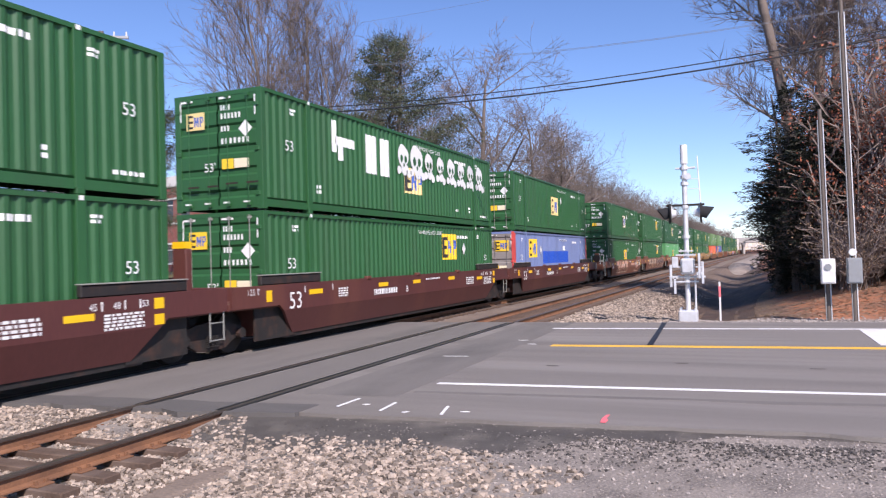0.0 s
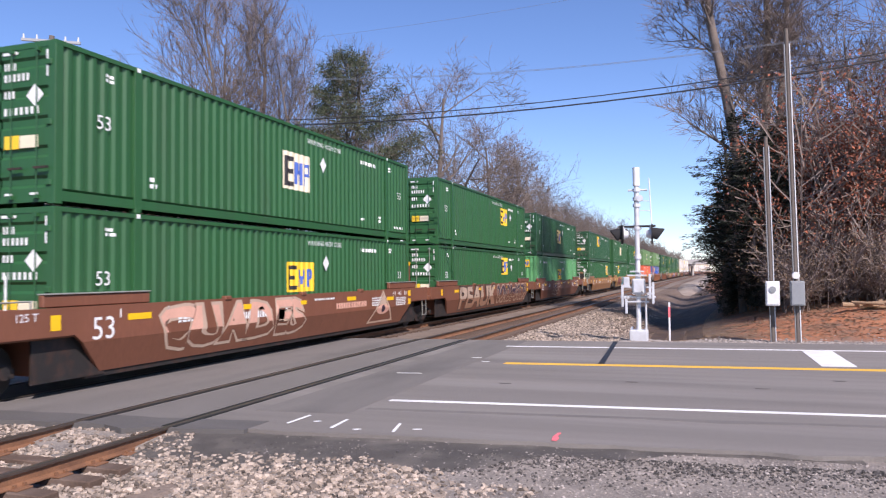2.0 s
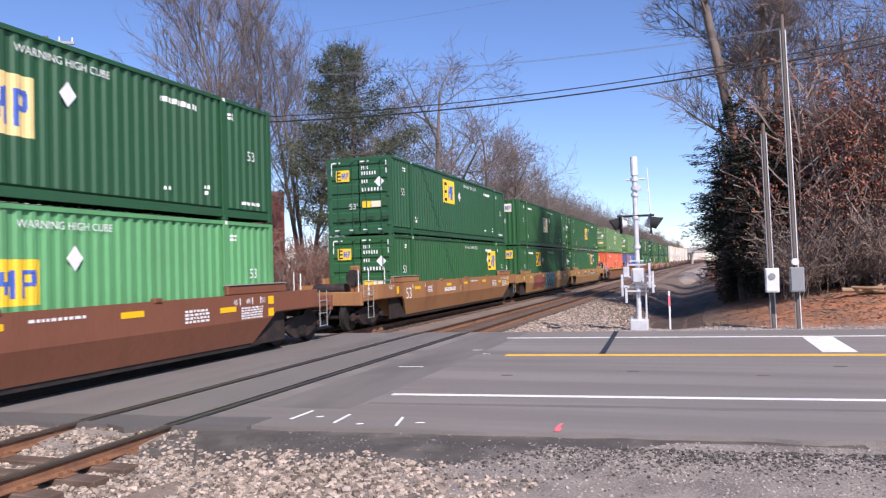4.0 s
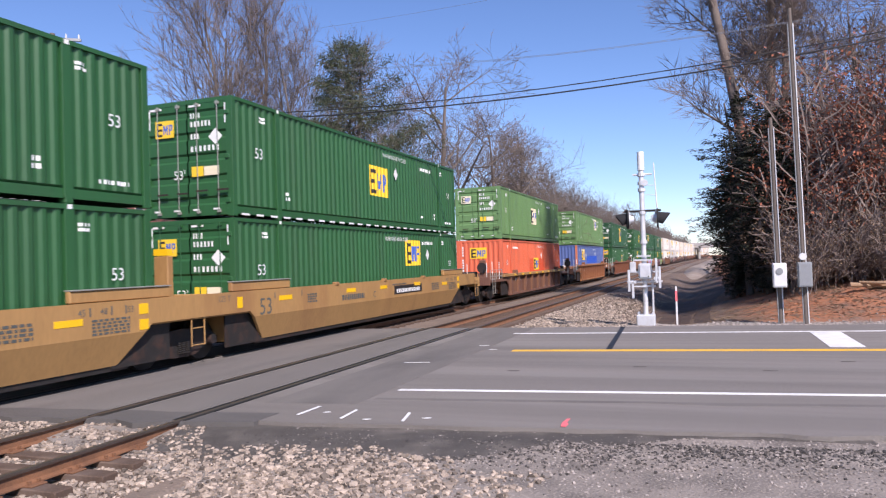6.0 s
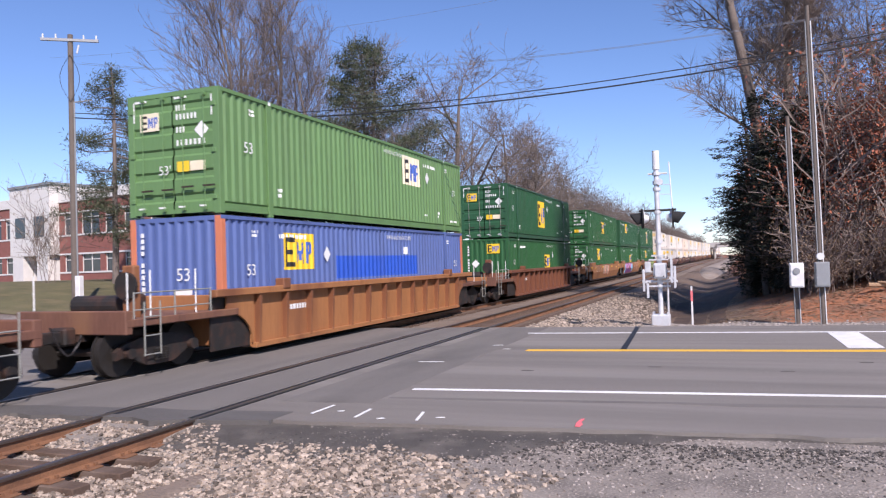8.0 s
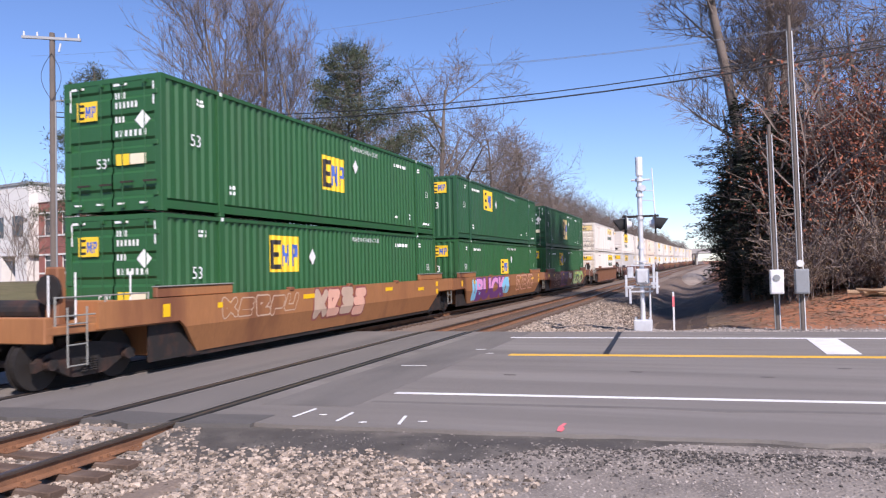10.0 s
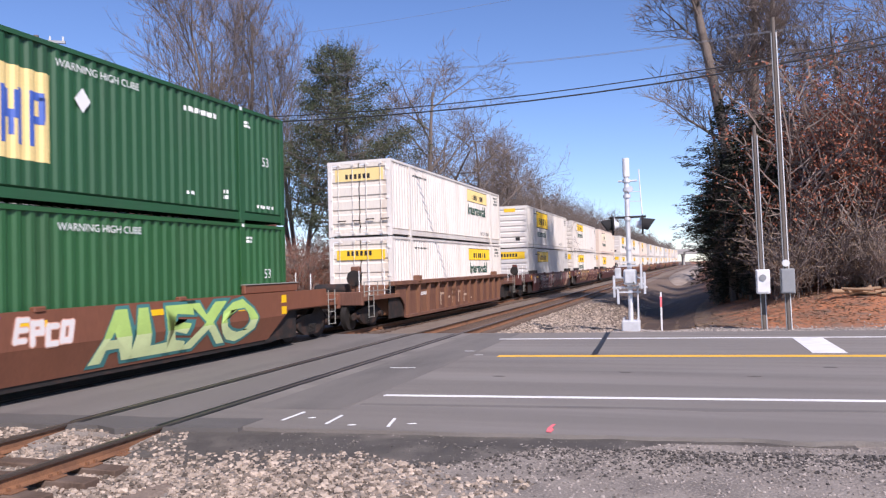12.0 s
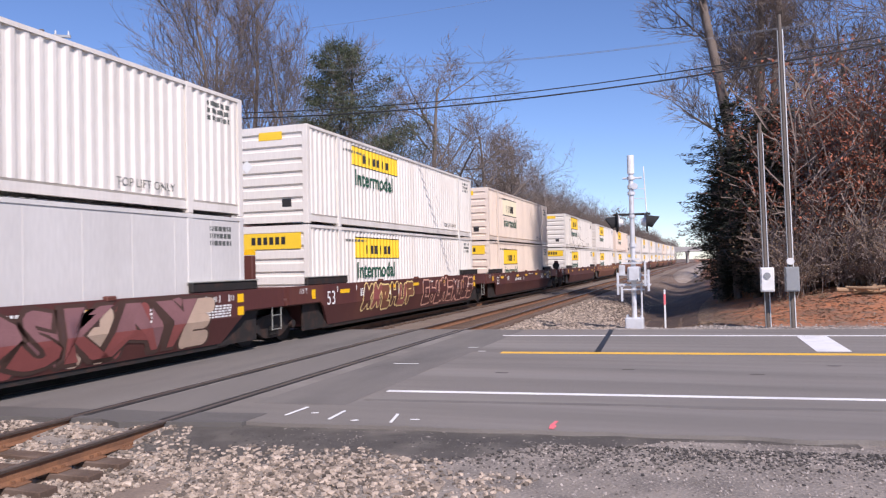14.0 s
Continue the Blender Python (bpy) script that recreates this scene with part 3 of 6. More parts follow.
def level_ribs(x0, x1, z0, z1, y, count, depth=0.04):
    """A panel that faces -y with level ribs pressed into it."""
    bm = bmesh.new()
    prof = [(z0, 0)]
    h = (z1 - z0) / count
    for k in range(count):
        b = z0 + k * h
        prof += [(b + h * 0.30, 0), (b + h * 0.40, depth), (b + h * 0.62, depth), (b + h * 0.72, 0)]
    prof.append((z1, 0))
    prev = None
    for z, d in prof:
        cur = [bm.verts.new((x0, y + d, z)), bm.verts.new((x1, y + d, z))]
        if prev:
            bm.faces.new((prev[0], prev[1], cur[1], cur[0]))
        prev = cur
    return bm


SHARED = {}


def shared(key, make, material):
    k = (key, material.name)
    if k not in SHARED:
        SHARED[k] = mesh_of(key, make(), material)
    return SHARED[k]


def frame_mesh():
    bm = bmesh.new()
    for s in (-1, 1):
        x0, x1 = sorted((s * HALF, s * (HALF - 0.09)))
        box(bm, x0, x1, 0.0, LEN, 2.80, HIGH - 0.012)
        x0, x1 = sorted((s * (HALF - 0.03), s * (HALF - 0.12)))
        box(bm, x0, x1, 0.0, LEN, 0.09, 0.265)
    box(bm, -HALF + 0.09, HALF - 0.09, 0.0, 0.1, 2.78, HIGH - 0.014)
    box(bm, -HALF + 0.09, HALF - 0.09, 0.0, 0.1, 0.07, 0.16)
    box(bm, -HALF + 0.09, HALF - 0.09, LEN - 0.1, LEN, 0.07, HIGH - 0.014)
    return bm


def roof_mesh():
    bm = bmesh.new()
    prev = None
    for s in ridge_stops(0.1, LEN - 0.1):
        cur = [bm.verts.new((-HALF + 0.08, s, HIGH - 0.02 - ridge(s) * 0.5)), bm.verts.new((HALF - 0.08, s, HIGH - 0.02 - ridge(s) * 0.5))]
        if prev:
            bm.faces.new((prev[0], prev[1], cur[1], cur[0]))
        prev = cur
    return bm


def ledge_mesh(sign):
    """The sloping flange under the corrugated side."""
    bm = bmesh.new()
    x0, x1 = sign * (HALF - 0.021), sign * (HALF - 0.10)
    a = [bm.verts.new(q) for q in ((x1, 0.17, 0.24), (x1, LEN - 0.17, 0.24), (x0, LEN - 0.17, 0.309), (x0, 0.17, 0.309))]
    bm.faces.new(a if sign > 0 else a[::-1])
    return bm


def casting_mesh():
    bm = B(-0.09, 0.09, -0.085, 0.085, -0.06, 0.06, bevel=0.012)
    return bm


def door_bars(parent, x, paint_):
    part("lock_rod", shared("lock_rod", lambda: T((0, -0.045, 0.12), (0, -0.045, 2.80), 0.012, n=6), paint_), None, parent).location = (x, 0, 0)
    for z in (0.16, 2.74):
        part("rod_keeper", shared("rod_keeper", lambda: B(-0.045, 0.045, -0.06, -0.002, -0.03, 0.03), paint_), None, parent).location = (x, 0, z)


def rect_side(parent, name, s0, s1, z0, z1, material, out, x=HALF - 0.02, ribbed=True, label=""):
    return part(name, sheet(s0, s1, z0, z1, x, out, ribbed), material, parent, label)


def side_text(parent, text, s, z, size, material, x=HALF - 0.016, name="stencil"):
    o = part(name, lettering(text, material), None, parent)
    o.matrix_basis = pose(x, s, z) @ Matrix.Diagonal((1, size, size, 1))
    return o


def end_text(parent, text, x, z, size, material, y=-0.004, name="stencil"):
    o = part(name, lettering(text, material), None, parent)
    o.matrix_basis = pose(x, y, z, 0, 0, -90) @ Matrix.Diagonal((1, size, size, 1))
    return o


def bars_side(parent, s, z, width, height, rows, material, rng, x=HALF - 0.02, ribbed=True, out=0.005):
    """Writing too small to read: short bars in rows."""
    bm = bmesh.new()
    gap = height / rows
    for r in range(rows):
        p = s
        while p < s + width - 0.02:
            w = rng.uniform(0.05, 0.14)
            sub = sheet(p, min(p + w, s + width), z + (rows - 1 - r) * gap, z + (rows - 1 - r) * gap + gap * 0.66, x, out, ribbed)
            tmp = bpy.data.meshes.new("bar")
            sub.to_mesh(tmp)
            sub.free()
            bm.from_mesh(tmp)
            bpy.data.meshes.remove(tmp)
            p += w + 0.035
    return tagged(part("stencil", bm, material, parent), kind="stuff")


def logo(parent, s0, s1, z0, z1, panel, ribbed, ink=BLACK, mark=LOGO_BLUE):
    """A coloured panel with a black block of bars and a blue block, on the side."""
    w = s1 - s0
    p = rect_side(parent, "logo_panel", s0, s1, z0, z1, panel, 0.003, ribbed=ribbed, label="square emblem panel with a black and a blue shape")
    za, zb = z0 + 0.08 * (z1 - z0), z1 - 0.12 * (z1 - z0)
    rect_side(p, "emblem_shape", s0 + 0.07 * w, s0 + 0.15 * w, za, zb, ink, 0.007, ribbed=ribbed)
    h = zb - za
    for k in (0.0, 0.42, 0.84):
        rect_side(p, "emblem_shape", s0 + 0.15 * w, s0 + (0.33 if k == 0.42 else 0.37) * w, za + k * h, za + (k + 0.16) * h, ink, 0.007, ribbed=ribbed)
    m0, m1 = za + 0.1 * h, zb - 0.14 * h
    h2 = m1 - m0
    for a, b, c, d in ((0.42, 0.48, 0, 1), (0.48, 0.52, 0.45, 0.95), (0.52, 0.57, 0.15, 0.60), (0.57, 0.61, 0.45, 0.95), (0.61, 0.67, 0, 1), (0.74, 0.80, 0, 1), (0.80, 0.92, 0.85, 1.0), (0.87, 0.93, 0.5, 0.92), (0.80, 0.92, 0.42, 0.56)):
        rect_side(p, "emblem_shape", s0 + a * w, s0 + b * w, m0 + c * h2, m0 + d * h2, mark, 0.007 + 0.001 * (c == 0.42), ribbed=ribbed)
    return p


def end_logo(parent, x, z, w, h, panel, y=-0.03, mark=LOGO_BLUE):
    p = part("logo_panel", B(x, x + w, y - 0.004, y, z, z + h), panel, parent, "emblem panel with a black and a blue shape")
    part("emblem_shape", B(x + 0.07 * w, x + 0.16 * w, y - 0.007, y - 0.004, z + 0.10 * h, z + 0.88 * h), BLACK, p)
    for k in (0.10, 0.42, 0.75):
        part("emblem_shape", B(x + 0.16 * w, x + 0.37 * w, y - 0.007, y - 0.004, z + k * h, z + (k + 0.13) * h), BLACK, p)
    for a, b, c, d in ((0.43, 0.49, 0.18, 0.76), (0.49, 0.53, 0.42, 0.72), (0.53, 0.58, 0.28, 0.55), (0.58, 0.62, 0.42, 0.72), (0.62, 0.68, 0.18, 0.76), (0.74, 0.80, 0.18, 0.76), (0.80, 0.92, 0.66, 0.76), (0.87, 0.93, 0.48, 0.66), (0.80, 0.90, 0.41, 0.49)):
        part("emblem_shape", B(x + a * w, x + b * w, y - 0.007, y - 0.004, z + c * h, z + d * h), mark, p)
    return p


def diamond_side(parent, s, z, r):
    bm = bmesh.new()
    c = [(s, z - r), (s + r * 0.82, z), (s, z + r), (s - r * 0.82, z)]
    bm.faces.new([bm.verts.new((HALF - 0.012, a, b)) for a, b in c])
    return part("placard", bm, STENCIL, parent, "white diamond placard")


def diamond_end(parent, x, z, r, y=-0.03):
    bm = bmesh.new()
    bm.faces.new([bm.verts.new((a, y, b)) for a, b in ((x, z - r), (x + r, z), (x, z + r), (x - r, z))])
    return part("placard", bm, STENCIL, parent, "white diamond placard")


def container(label, color, end, seed, logo_at=None, panel=YELLOW, posts=None, smooth_side=False, brand="square", patch=None, castings=None, caution=False, door_paint=None, mark=None):
    """A 53-foot container with its near end at y = 0, its floor at z = 0."""
    rng = random.Random(seed)
    posts = posts or color
    rod_paint = ROD if color in (GREEN, GREEN_DARK) and seed % 3 == 0 else (door_paint or color)
    c = thing("shipping_container", label, "shipping container", "containers on the train")
    cut = smooth_side
    part("frame", shared("frame", frame_mesh, color), None, c)
    for s, nm in ((1, "side_wall"), (-1, "side_wall")):
        key = nm + ("_plain" if cut else "") + str(s)
        part(nm, shared(key, lambda: sheet(0.16, LEN - 0.16, 0.31, 2.80, s * (HALF - 0.02), 0, not cut, s), color), None, c)
        part("bottom_flange", shared("flange%d" % s, lambda: ledge_mesh(s), color), None, c)
    part("roof", shared("roof", roof_mesh, color), None, c)
    for sx in (-1, 1):
        for y in (0.0, LEN - 0.16):
            x0, x1 = sorted((sx * (HALF - 0.002), sx * (HALF - 0.17)))
            part("corner_post", shared("post%d%d" % (sx, y > 1), lambda: B(x0, x1, y - 0.002, y + 0.162, 0.031, HIGH - 0.016, bevel=0.006), posts), None, c)
        for y in (1.98, LEN - 1.98):
            x0, x1 = sorted((sx * (HALF + 0.001), sx * (HALF - 0.05)))
            part("lift_post", shared("lift%d%d" % (sx, y > 5), lambda: B(x0, x1, y - 0.10, y + 0.10, 0.10, HIGH - 0.015, bevel=0.006), color), None, c)
            for z in (0.062, HIGH - 0.062):
                o = part("casting", shared("casting", casting_mesh, castings or color), None, c)
                o.location = (sx * (HALF - 0.085), y, z)
    # near end
    if end == "door":
        for k, (x0, x1) in enumerate(((-1.13, -0.02), (0.02, 1.13))):
            d = part("door", shared("door%d" % k, lambda: level_ribs(x0, x1, 0.16, 2.78, 0.01, 5), RUSTED_WHITE if brand == "name" else door_paint or color), None, c)
            for x in (x0 + 0.30, x1 - 0.22):
                door_bars(d, x, rod_paint)
            for x in (x0 + 0.30, x1 - 0.22):
                part("door_handle", shared("handle", lambda: B(-0.03, 0.30, -0.085, -0.06, -0.02, 0.02), DARK_STEEL), None, d).location = (x, 0, 0.62 + 0.04 * (x > 0))
            for z in (0.40, 1.45, 2.50):
                part("hinge", shared("hinge", lambda: B(-0.06, 0.06, -0.03, 0.012, -0.05, 0.05, bevel=0.01), posts), None, d).location = (x0 - 0.03 if k == 0 else x1 + 0.03, 0, z)
            for (a, b, z0, z1) in ((x0 + 0.05, x0 + 0.40, 2.70, 2.75), (x0 + 0.12, x0 + 0.30, 0.20, 0.24), (x1 - 0.40, x1 - 0.22, 0.20, 0.24)):
                part("reflector", B(a, b, -0.006, -0.002, z0, z1), STENCIL, d)
            edge = -1.12 if k == 0 else 1.09
            part("reflector", B(edge, edge + 0.035, -0.006, -0.002, 2.25, 2.72), STENCIL, d)
        if brand == "square":
            end_logo(c, -0.93, 2.02, 0.55, 0.42, panel, 0.004)
            if door_paint:
                end_logo(c, 0.26, 1.95, 0.72, 0.52, panel, 0.004)
            for z, n, w in () if door_paint else ((2.42, 4, 0.30), (2.22, 6, 0.62), (1.92, 3, 0.28), (1.62, 7, 0.86)):
                bm = bmesh.new()
                for i in range(n):
                    box(bm, 0.12 + i * w / n, 0.12 + (i + 0.50) * w / n, -0.010, -0.006, z, z + 0.13)
                tagged(part("stencil", bm, STENCIL, c), kind="stuff")
            if not door_paint:
                diamond_end(c, 0.82, 1.95, 0.20, 0.002)
            end_text(c, "53'", -0.42, 0.98, 0.30, STENCIL, 0.003)
            part("door_label", B(0.12, 0.46, -0.002, 0.004, 1.02, 1.26), YELLOW, c, "yellow warning label")
            part("door_label", B(0.48, 0.90, -0.002, 0.004, 1.03, 1.25), CREAM_DECAL, c, "pale label")
        else:
            part("logo_panel", B(-0.98, 1.0, -0.002, 0.004, 2.12 if seed % 2 else 2.05, 2.58 if seed % 2 else 2.42), PALE_YELLOW if seed % 2 else YELLOW, c, "yellow name panel")
            bm = bmesh.new()
            for i in range(6):
                box(bm, -0.55 + i * 0.18, -0.44 + i * 0.18, -0.007, -0.003, 2.20, 2.38)
            tagged(part("stencil", bm, BLACK, c), kind="stuff")
    elif end == "front":
        part("end_wall", shared("end_wall", lambda: end_sheet(-1.13, 1.13, 0.16, 2.78, 0.0), color), None, c)
        if color is ORANGE:
            end_logo(c, -0.52, 1.88, 0.95, 0.60, panel, 0.0)
            end_text(c, "53", 0.10, 0.72, 0.30, STENCIL, -0.008)
        else:
            if color not in (BLUE, BLUE_FADED):
                end_logo(c, 0.10, 2.12, 0.70, 0.50, panel, 0.0)
            end_text(c, "53", 0.02, 1.42, 0.42, STENCIL, -0.008)
        bm = bmesh.new()
        for i in range(11):
            if i != 4:
                box(bm, -0.98, -0.89, -0.006, -0.002, 2.45 - i * 0.14, 2.55 - i * 0.14)
        tagged(part("stencil", bm, STENCIL, c), kind="stuff")
        if color not in (BLUE, BLUE_FADED, ORANGE):
            diamond_end(c, -0.55, 1.60, 0.22, -0.01)
        part("door_label", B(0.0, 0.46, -0.008, -0.003, 0.80, 1.22) if color in (BLUE, BLUE_FADED) else B(-0.42, 0.05, -0.008, -0.003, 0.55, 0.78), STENCIL, c, "white label")
    else:                                            # level ribs on a plain end
        part("end_wall", shared("ribbed_end", lambda: level_ribs(-1.13, 1.13, 0.16, 2.78, 0.0, 7, 0.05), color), None, c)
        if end == "band":
            part("logo_panel", B(-1.05, 1.05, -0.008, -0.003, 2.2, 2.66), YELLOW, c, "broad yellow name band")
            bm = bmesh.new()
            for i in range(6):
                box(bm, -0.6 + i * 0.2, -0.47 + i * 0.2, -0.013, -0.009, 2.33, 2.55)
            tagged(part("stencil", bm, BLACK, c), kind="stuff")
        else:
            part("logo_panel", B(-0.30, 0.48, -0.008, -0.003, 2.48, 2.72), YELLOW, c, "small yellow name panel")
            diamond_end(c, -0.72, 1.75, 0.2, -0.01)
            part("door_label", B(0.45, 0.75, -0.009, -0.003, 0.52, 0.75), BLACK, c, "dark label")
    # side lettering
    ribbed = not smooth_side
    if logo_at:
        s0, s1, z0, z1 = logo_at
        if brand == "square":
            logo(c, s0, s1, z0, z1, panel, ribbed, BLACK, mark or LOGO_BLUE)
        else:
            p = rect_side(c, "logo_panel", s0, s1, z0, z1, panel, 0.003, ribbed=ribbed, label="yellow name panel with dark bars")
            w, h = s1 - s0, z1 - z0
            for i in range(6):
                rect_side(p, "emblem_shape", s0 + (0.22 + 0.1 * i) * w, s0 + (0.27 + 0.1 * i) * w, z0 + 0.22 * h, z0 + 0.62 * h, BLACK, 0.007, ribbed=ribbed)
            rect_side(p, "emblem_shape", s0, s1, z0, z0 + 0.05 * h, BLACK, 0.006, ribbed=ribbed)
            rect_side(p, "emblem_shape", s0, s1, z1 - 0.05 * h, z1, BLACK, 0.006, ribbed=ribbed)
            if not smooth_side:
                o = part("stencil", lettering("Intermodal", GREEN_STENCIL, 0.022), None, c)
                o.matrix_basis = pose(HALF - 0.016, s0 + 0.1, z0 - 0.62) @ Matrix.Diagonal((1, 0.72, 0.72, 1))
    ink = STENCIL if color not in (WHITE, CREAM, GREY_WHITE, RUSTED_WHITE) else DARK_STENCIL
    if brand == "square":
        side_text(c, "53", 0.92, 1.50, 0.38, ink)
        side_text(c, "53", LEN - 1.05, 1.52, 0.34, ink)
        side_text(c, "WARNING HIGH CUBE", 8.6, 2.50, 0.20, ink)
        for s in (1.15, LEN - 1.75):
            bars_side(c, s, 2.42, 0.26, 0.18, 2, ink, rng, ribbed=ribbed)
        bars_side(c, 2.35 if end == "front" else LEN - 4.1, 2.40, 1.25, 0.17, 1, ink, rng, ribbed=ribbed)
        bars_side(c, 2.35, 0.55, 0.17, 0.26, 2, ink, rng, ribbed=ribbed)
        bars_side(c, LEN - 2.7, 0.55, 0.17, 0.26, 2, ink, rng, ribbed=ribbed)
        bars_side(c, LEN - 4.0, 0.55, 0.26, 0.11, 1, ink, rng, ribbed=ribbed)
        bars_side(c, LEN - 1.25, 0.42, 0.7, 0.12, 1, ink, rng, ribbed=ribbed)
        diamond_side(c, (logo_at[1] + 0.7) if logo_at and logo_at[1] < 13 else 12.4, 2.0, 0.23)
        if castings is None:
            for y in (1.98, LEN - 1.98):
                part("casting_mark", B(HALF + 0.002, HALF + 0.006, y - 0.05, y + 0.05, 2.80, 2.88), STENCIL, c)
        if caution:
            k = 0.3
            while k < LEN - 0.3:
                part("reflective_dash", shared("dash", lambda: B(HALF + 0.001, HALF + 0.005, 0, 0.32, 0.06, 0.11), STENCIL), None, c).location = (0, k, 0)
                k += 0.62
    else:
        bars_side(c, 2.3, 2.45, 1.6, 0.12, 1, ink, rng, ribbed=ribbed)
        side_text(c, "TOP LIFT ONLY", 12.0, 0.42, 0.24, ink)
        bars_side(c, LEN - 1.3, 2.2, 0.8, 0.5, 3, ink, rng, ribbed=ribbed)
    if patch:
        s0, s1, z0, z1, m = patch
        rect_side(c, "paint_patch", s0, s1, z0, z1, m, 0.0015, ribbed=ribbed, label="painted-over rectangle")
        if m is BLUE_DEEP:
            rect_side(c, "paint_patch", s1 - 1.3, s1 - 0.9, z1 + 0.05, z1 + 0.30, STENCIL, 0.003, ribbed=ribbed, label="small white label")
    if smooth_side:
        for i in range(1, 13):
            part("panel_seam", shared("seam", lambda: B(HALF - 0.020, HALF - 0.013, -0.02, 0.02, 0.18, 2.79), GREY_WHITE), None, c).location = (0, i * LEN / 13, 0)
    return c


# ---- well cars ----
SIDE = 1.50


def side_x(z):
    """The car's side is upright above and leans in below the crease."""
    return SIDE if z > 0.88 else SIDE - 0.19 * (0.88 - z) / 0.58


def plate_mesh(sign, near, far):
    """One side of a smooth well car: upright upper plate, leaning lower plate and the cut-outs over the trucks."""
    bm = bmesh.new()
    out = []
    for inset in (0.0, 0.07):
        rows = []
        for ys, z in (((near, far), 1.50), ((near, far), 1.02), ((0.25, LEN - 0.25), 1.02), ((0.42, LEN - 0.42), 0.88), ((1.0, LEN - 1.0), 0.30)):
            rows.append([bm.verts.new((sign * (side_x(z) - inset), y, z)) for y in ys])
        out.append(rows)
    o, i = out
    for rows, flip in ((o, sign < 0), (i, sign > 0)):
        for a, b in ((0, 1), (2, 3), (3, 4)):
            q = (rows[a][0], rows[b][0], rows[b][1], rows[a][1])
            bm.faces.new(q[::-1] if flip else q)
    ring = lambda r: [r[0][0], r[1][0], r[2][0], r[3][0], r[4][0], r[4][1], r[3][1], r[2][1], r[1][1], r[0][1]]
    ra, rb = ring(o), ring(i)
    for k in range(10):
        try:
            bm.faces.new((ra[k], rb[k], rb[(k + 1) % 10], ra[(k + 1) % 10]))
        except ValueError:
            pass
    bmesh.ops.recalc_face_normals(bm, faces=bm.faces)
    return bm


def stake_side(parent, color, drop=0.0, count=13):
    """One side of a ribbed well car: sheet, top chord, bottom chord and stakes."""
    part("side_sheet", shared("stake_sheet%.2f" % drop, lambda: B(1.305, 1.335, 0.95, LEN - 0.95, 0.20, 1.405 - drop), color), None, parent)
    part("top_chord", shared("top_chord", lambda: B(1.31, 1.53, -0.5, LEN + 0.5, 1.42, 1.58, bevel=0.015), TAN if drop else color), None, parent).location = (0, 0, -drop)
    part("bottom_chord", shared("bottom_chord", lambda: B(1.30, 1.45, 1.0, LEN - 1.0, 0.16, 0.28, bevel=0.01), color), None, parent)

    def stake():
        bm = bmesh.new()
        prof = [(1.33, 0.26), (1.46, 0.26), (1.50, 1.0 - drop), (1.50, 1.42 - drop), (1.33, 1.42 - drop)]
        for y in (-0.045, 0.045):
            bm.faces.new([bm.verts.new((x, y, z)) for x, z in prof])
        bm.verts.ensure_lookup_table()
        for k in range(5):
            bm.faces.new((bm.verts[k], bm.verts[(k + 1) % 5], bm.verts[5 + (k + 1) % 5], bm.verts[5 + k]))
        bmesh.ops.recalc_face_normals(bm, faces=bm.faces)
        return bm
    for k in range(count):
        part("stake", shared("stake%.2f" % drop, stake, color), None, parent).location = (0, 1.15 + k * (LEN - 2.3) / (count - 1), 0)
    if drop:
        for k in range(8):
            part("reflector", B(1.531, 1.535, 1.6 + 1.8 * k, 2.1 + 1.8 * k, 1.45 - drop, 1.54 - drop), REFLECT, parent, "yellow reflector")
    for y in (2.2, LEN - 2.2):
        part("guide_block", shared("guide_block", lambda: B(1.30, 1.56, -0.16, 0.16, 1.50, 1.76, bevel=0.02), color), None, parent).location = (0, y, -drop)

    def arch(sy):
        bm = bmesh.new()
        pts = [(sy * 0.95 * math.cos(a), 0.30 + 0.75 * math.sin(a)) for a in [math.pi / 2 * k / 6 for k in range(7)]]
        outer = [bm.verts.new((1.40, y, z)) for y, z in pts] + [bm.verts.new((1.40, 0, 1.42 - drop)), bm.verts.new((1.40, sy * 1.0, 1.42 - drop))]
        bm.faces.new(outer)
        r = bmesh.ops.extrude_face_region(bm, geom=bm.faces[:])
        bmesh.ops.translate(bm, verts=[v for v in r["geom"] if isinstance(v, bmesh.types.BMVert)], vec=(-0.05, 0, 0))
        bmesh.ops.recalc_face_normals(bm, faces=bm.faces)
        return bm
    part("end_plate", shared("arch_a%.2f" % drop, lambda: arch(1), color), None, parent)
    part("end_plate", shared("arch_b%.2f" % drop, lambda: arch(-1), color), None, parent).location = (0, LEN, 0)


def wheel_mesh():
    bm = bmesh.new()
    tube(bm, (-0.065, 0, 0), (0.065, 0, 0), 0.455, n=28)
    tube(bm, (-0.10, 0, 0), (-0.066, 0, 0), 0.485, n=28)
    tube(bm, (0.066, 0, 0), (0.09, 0, 0), 0.16, n=14)
    return bm


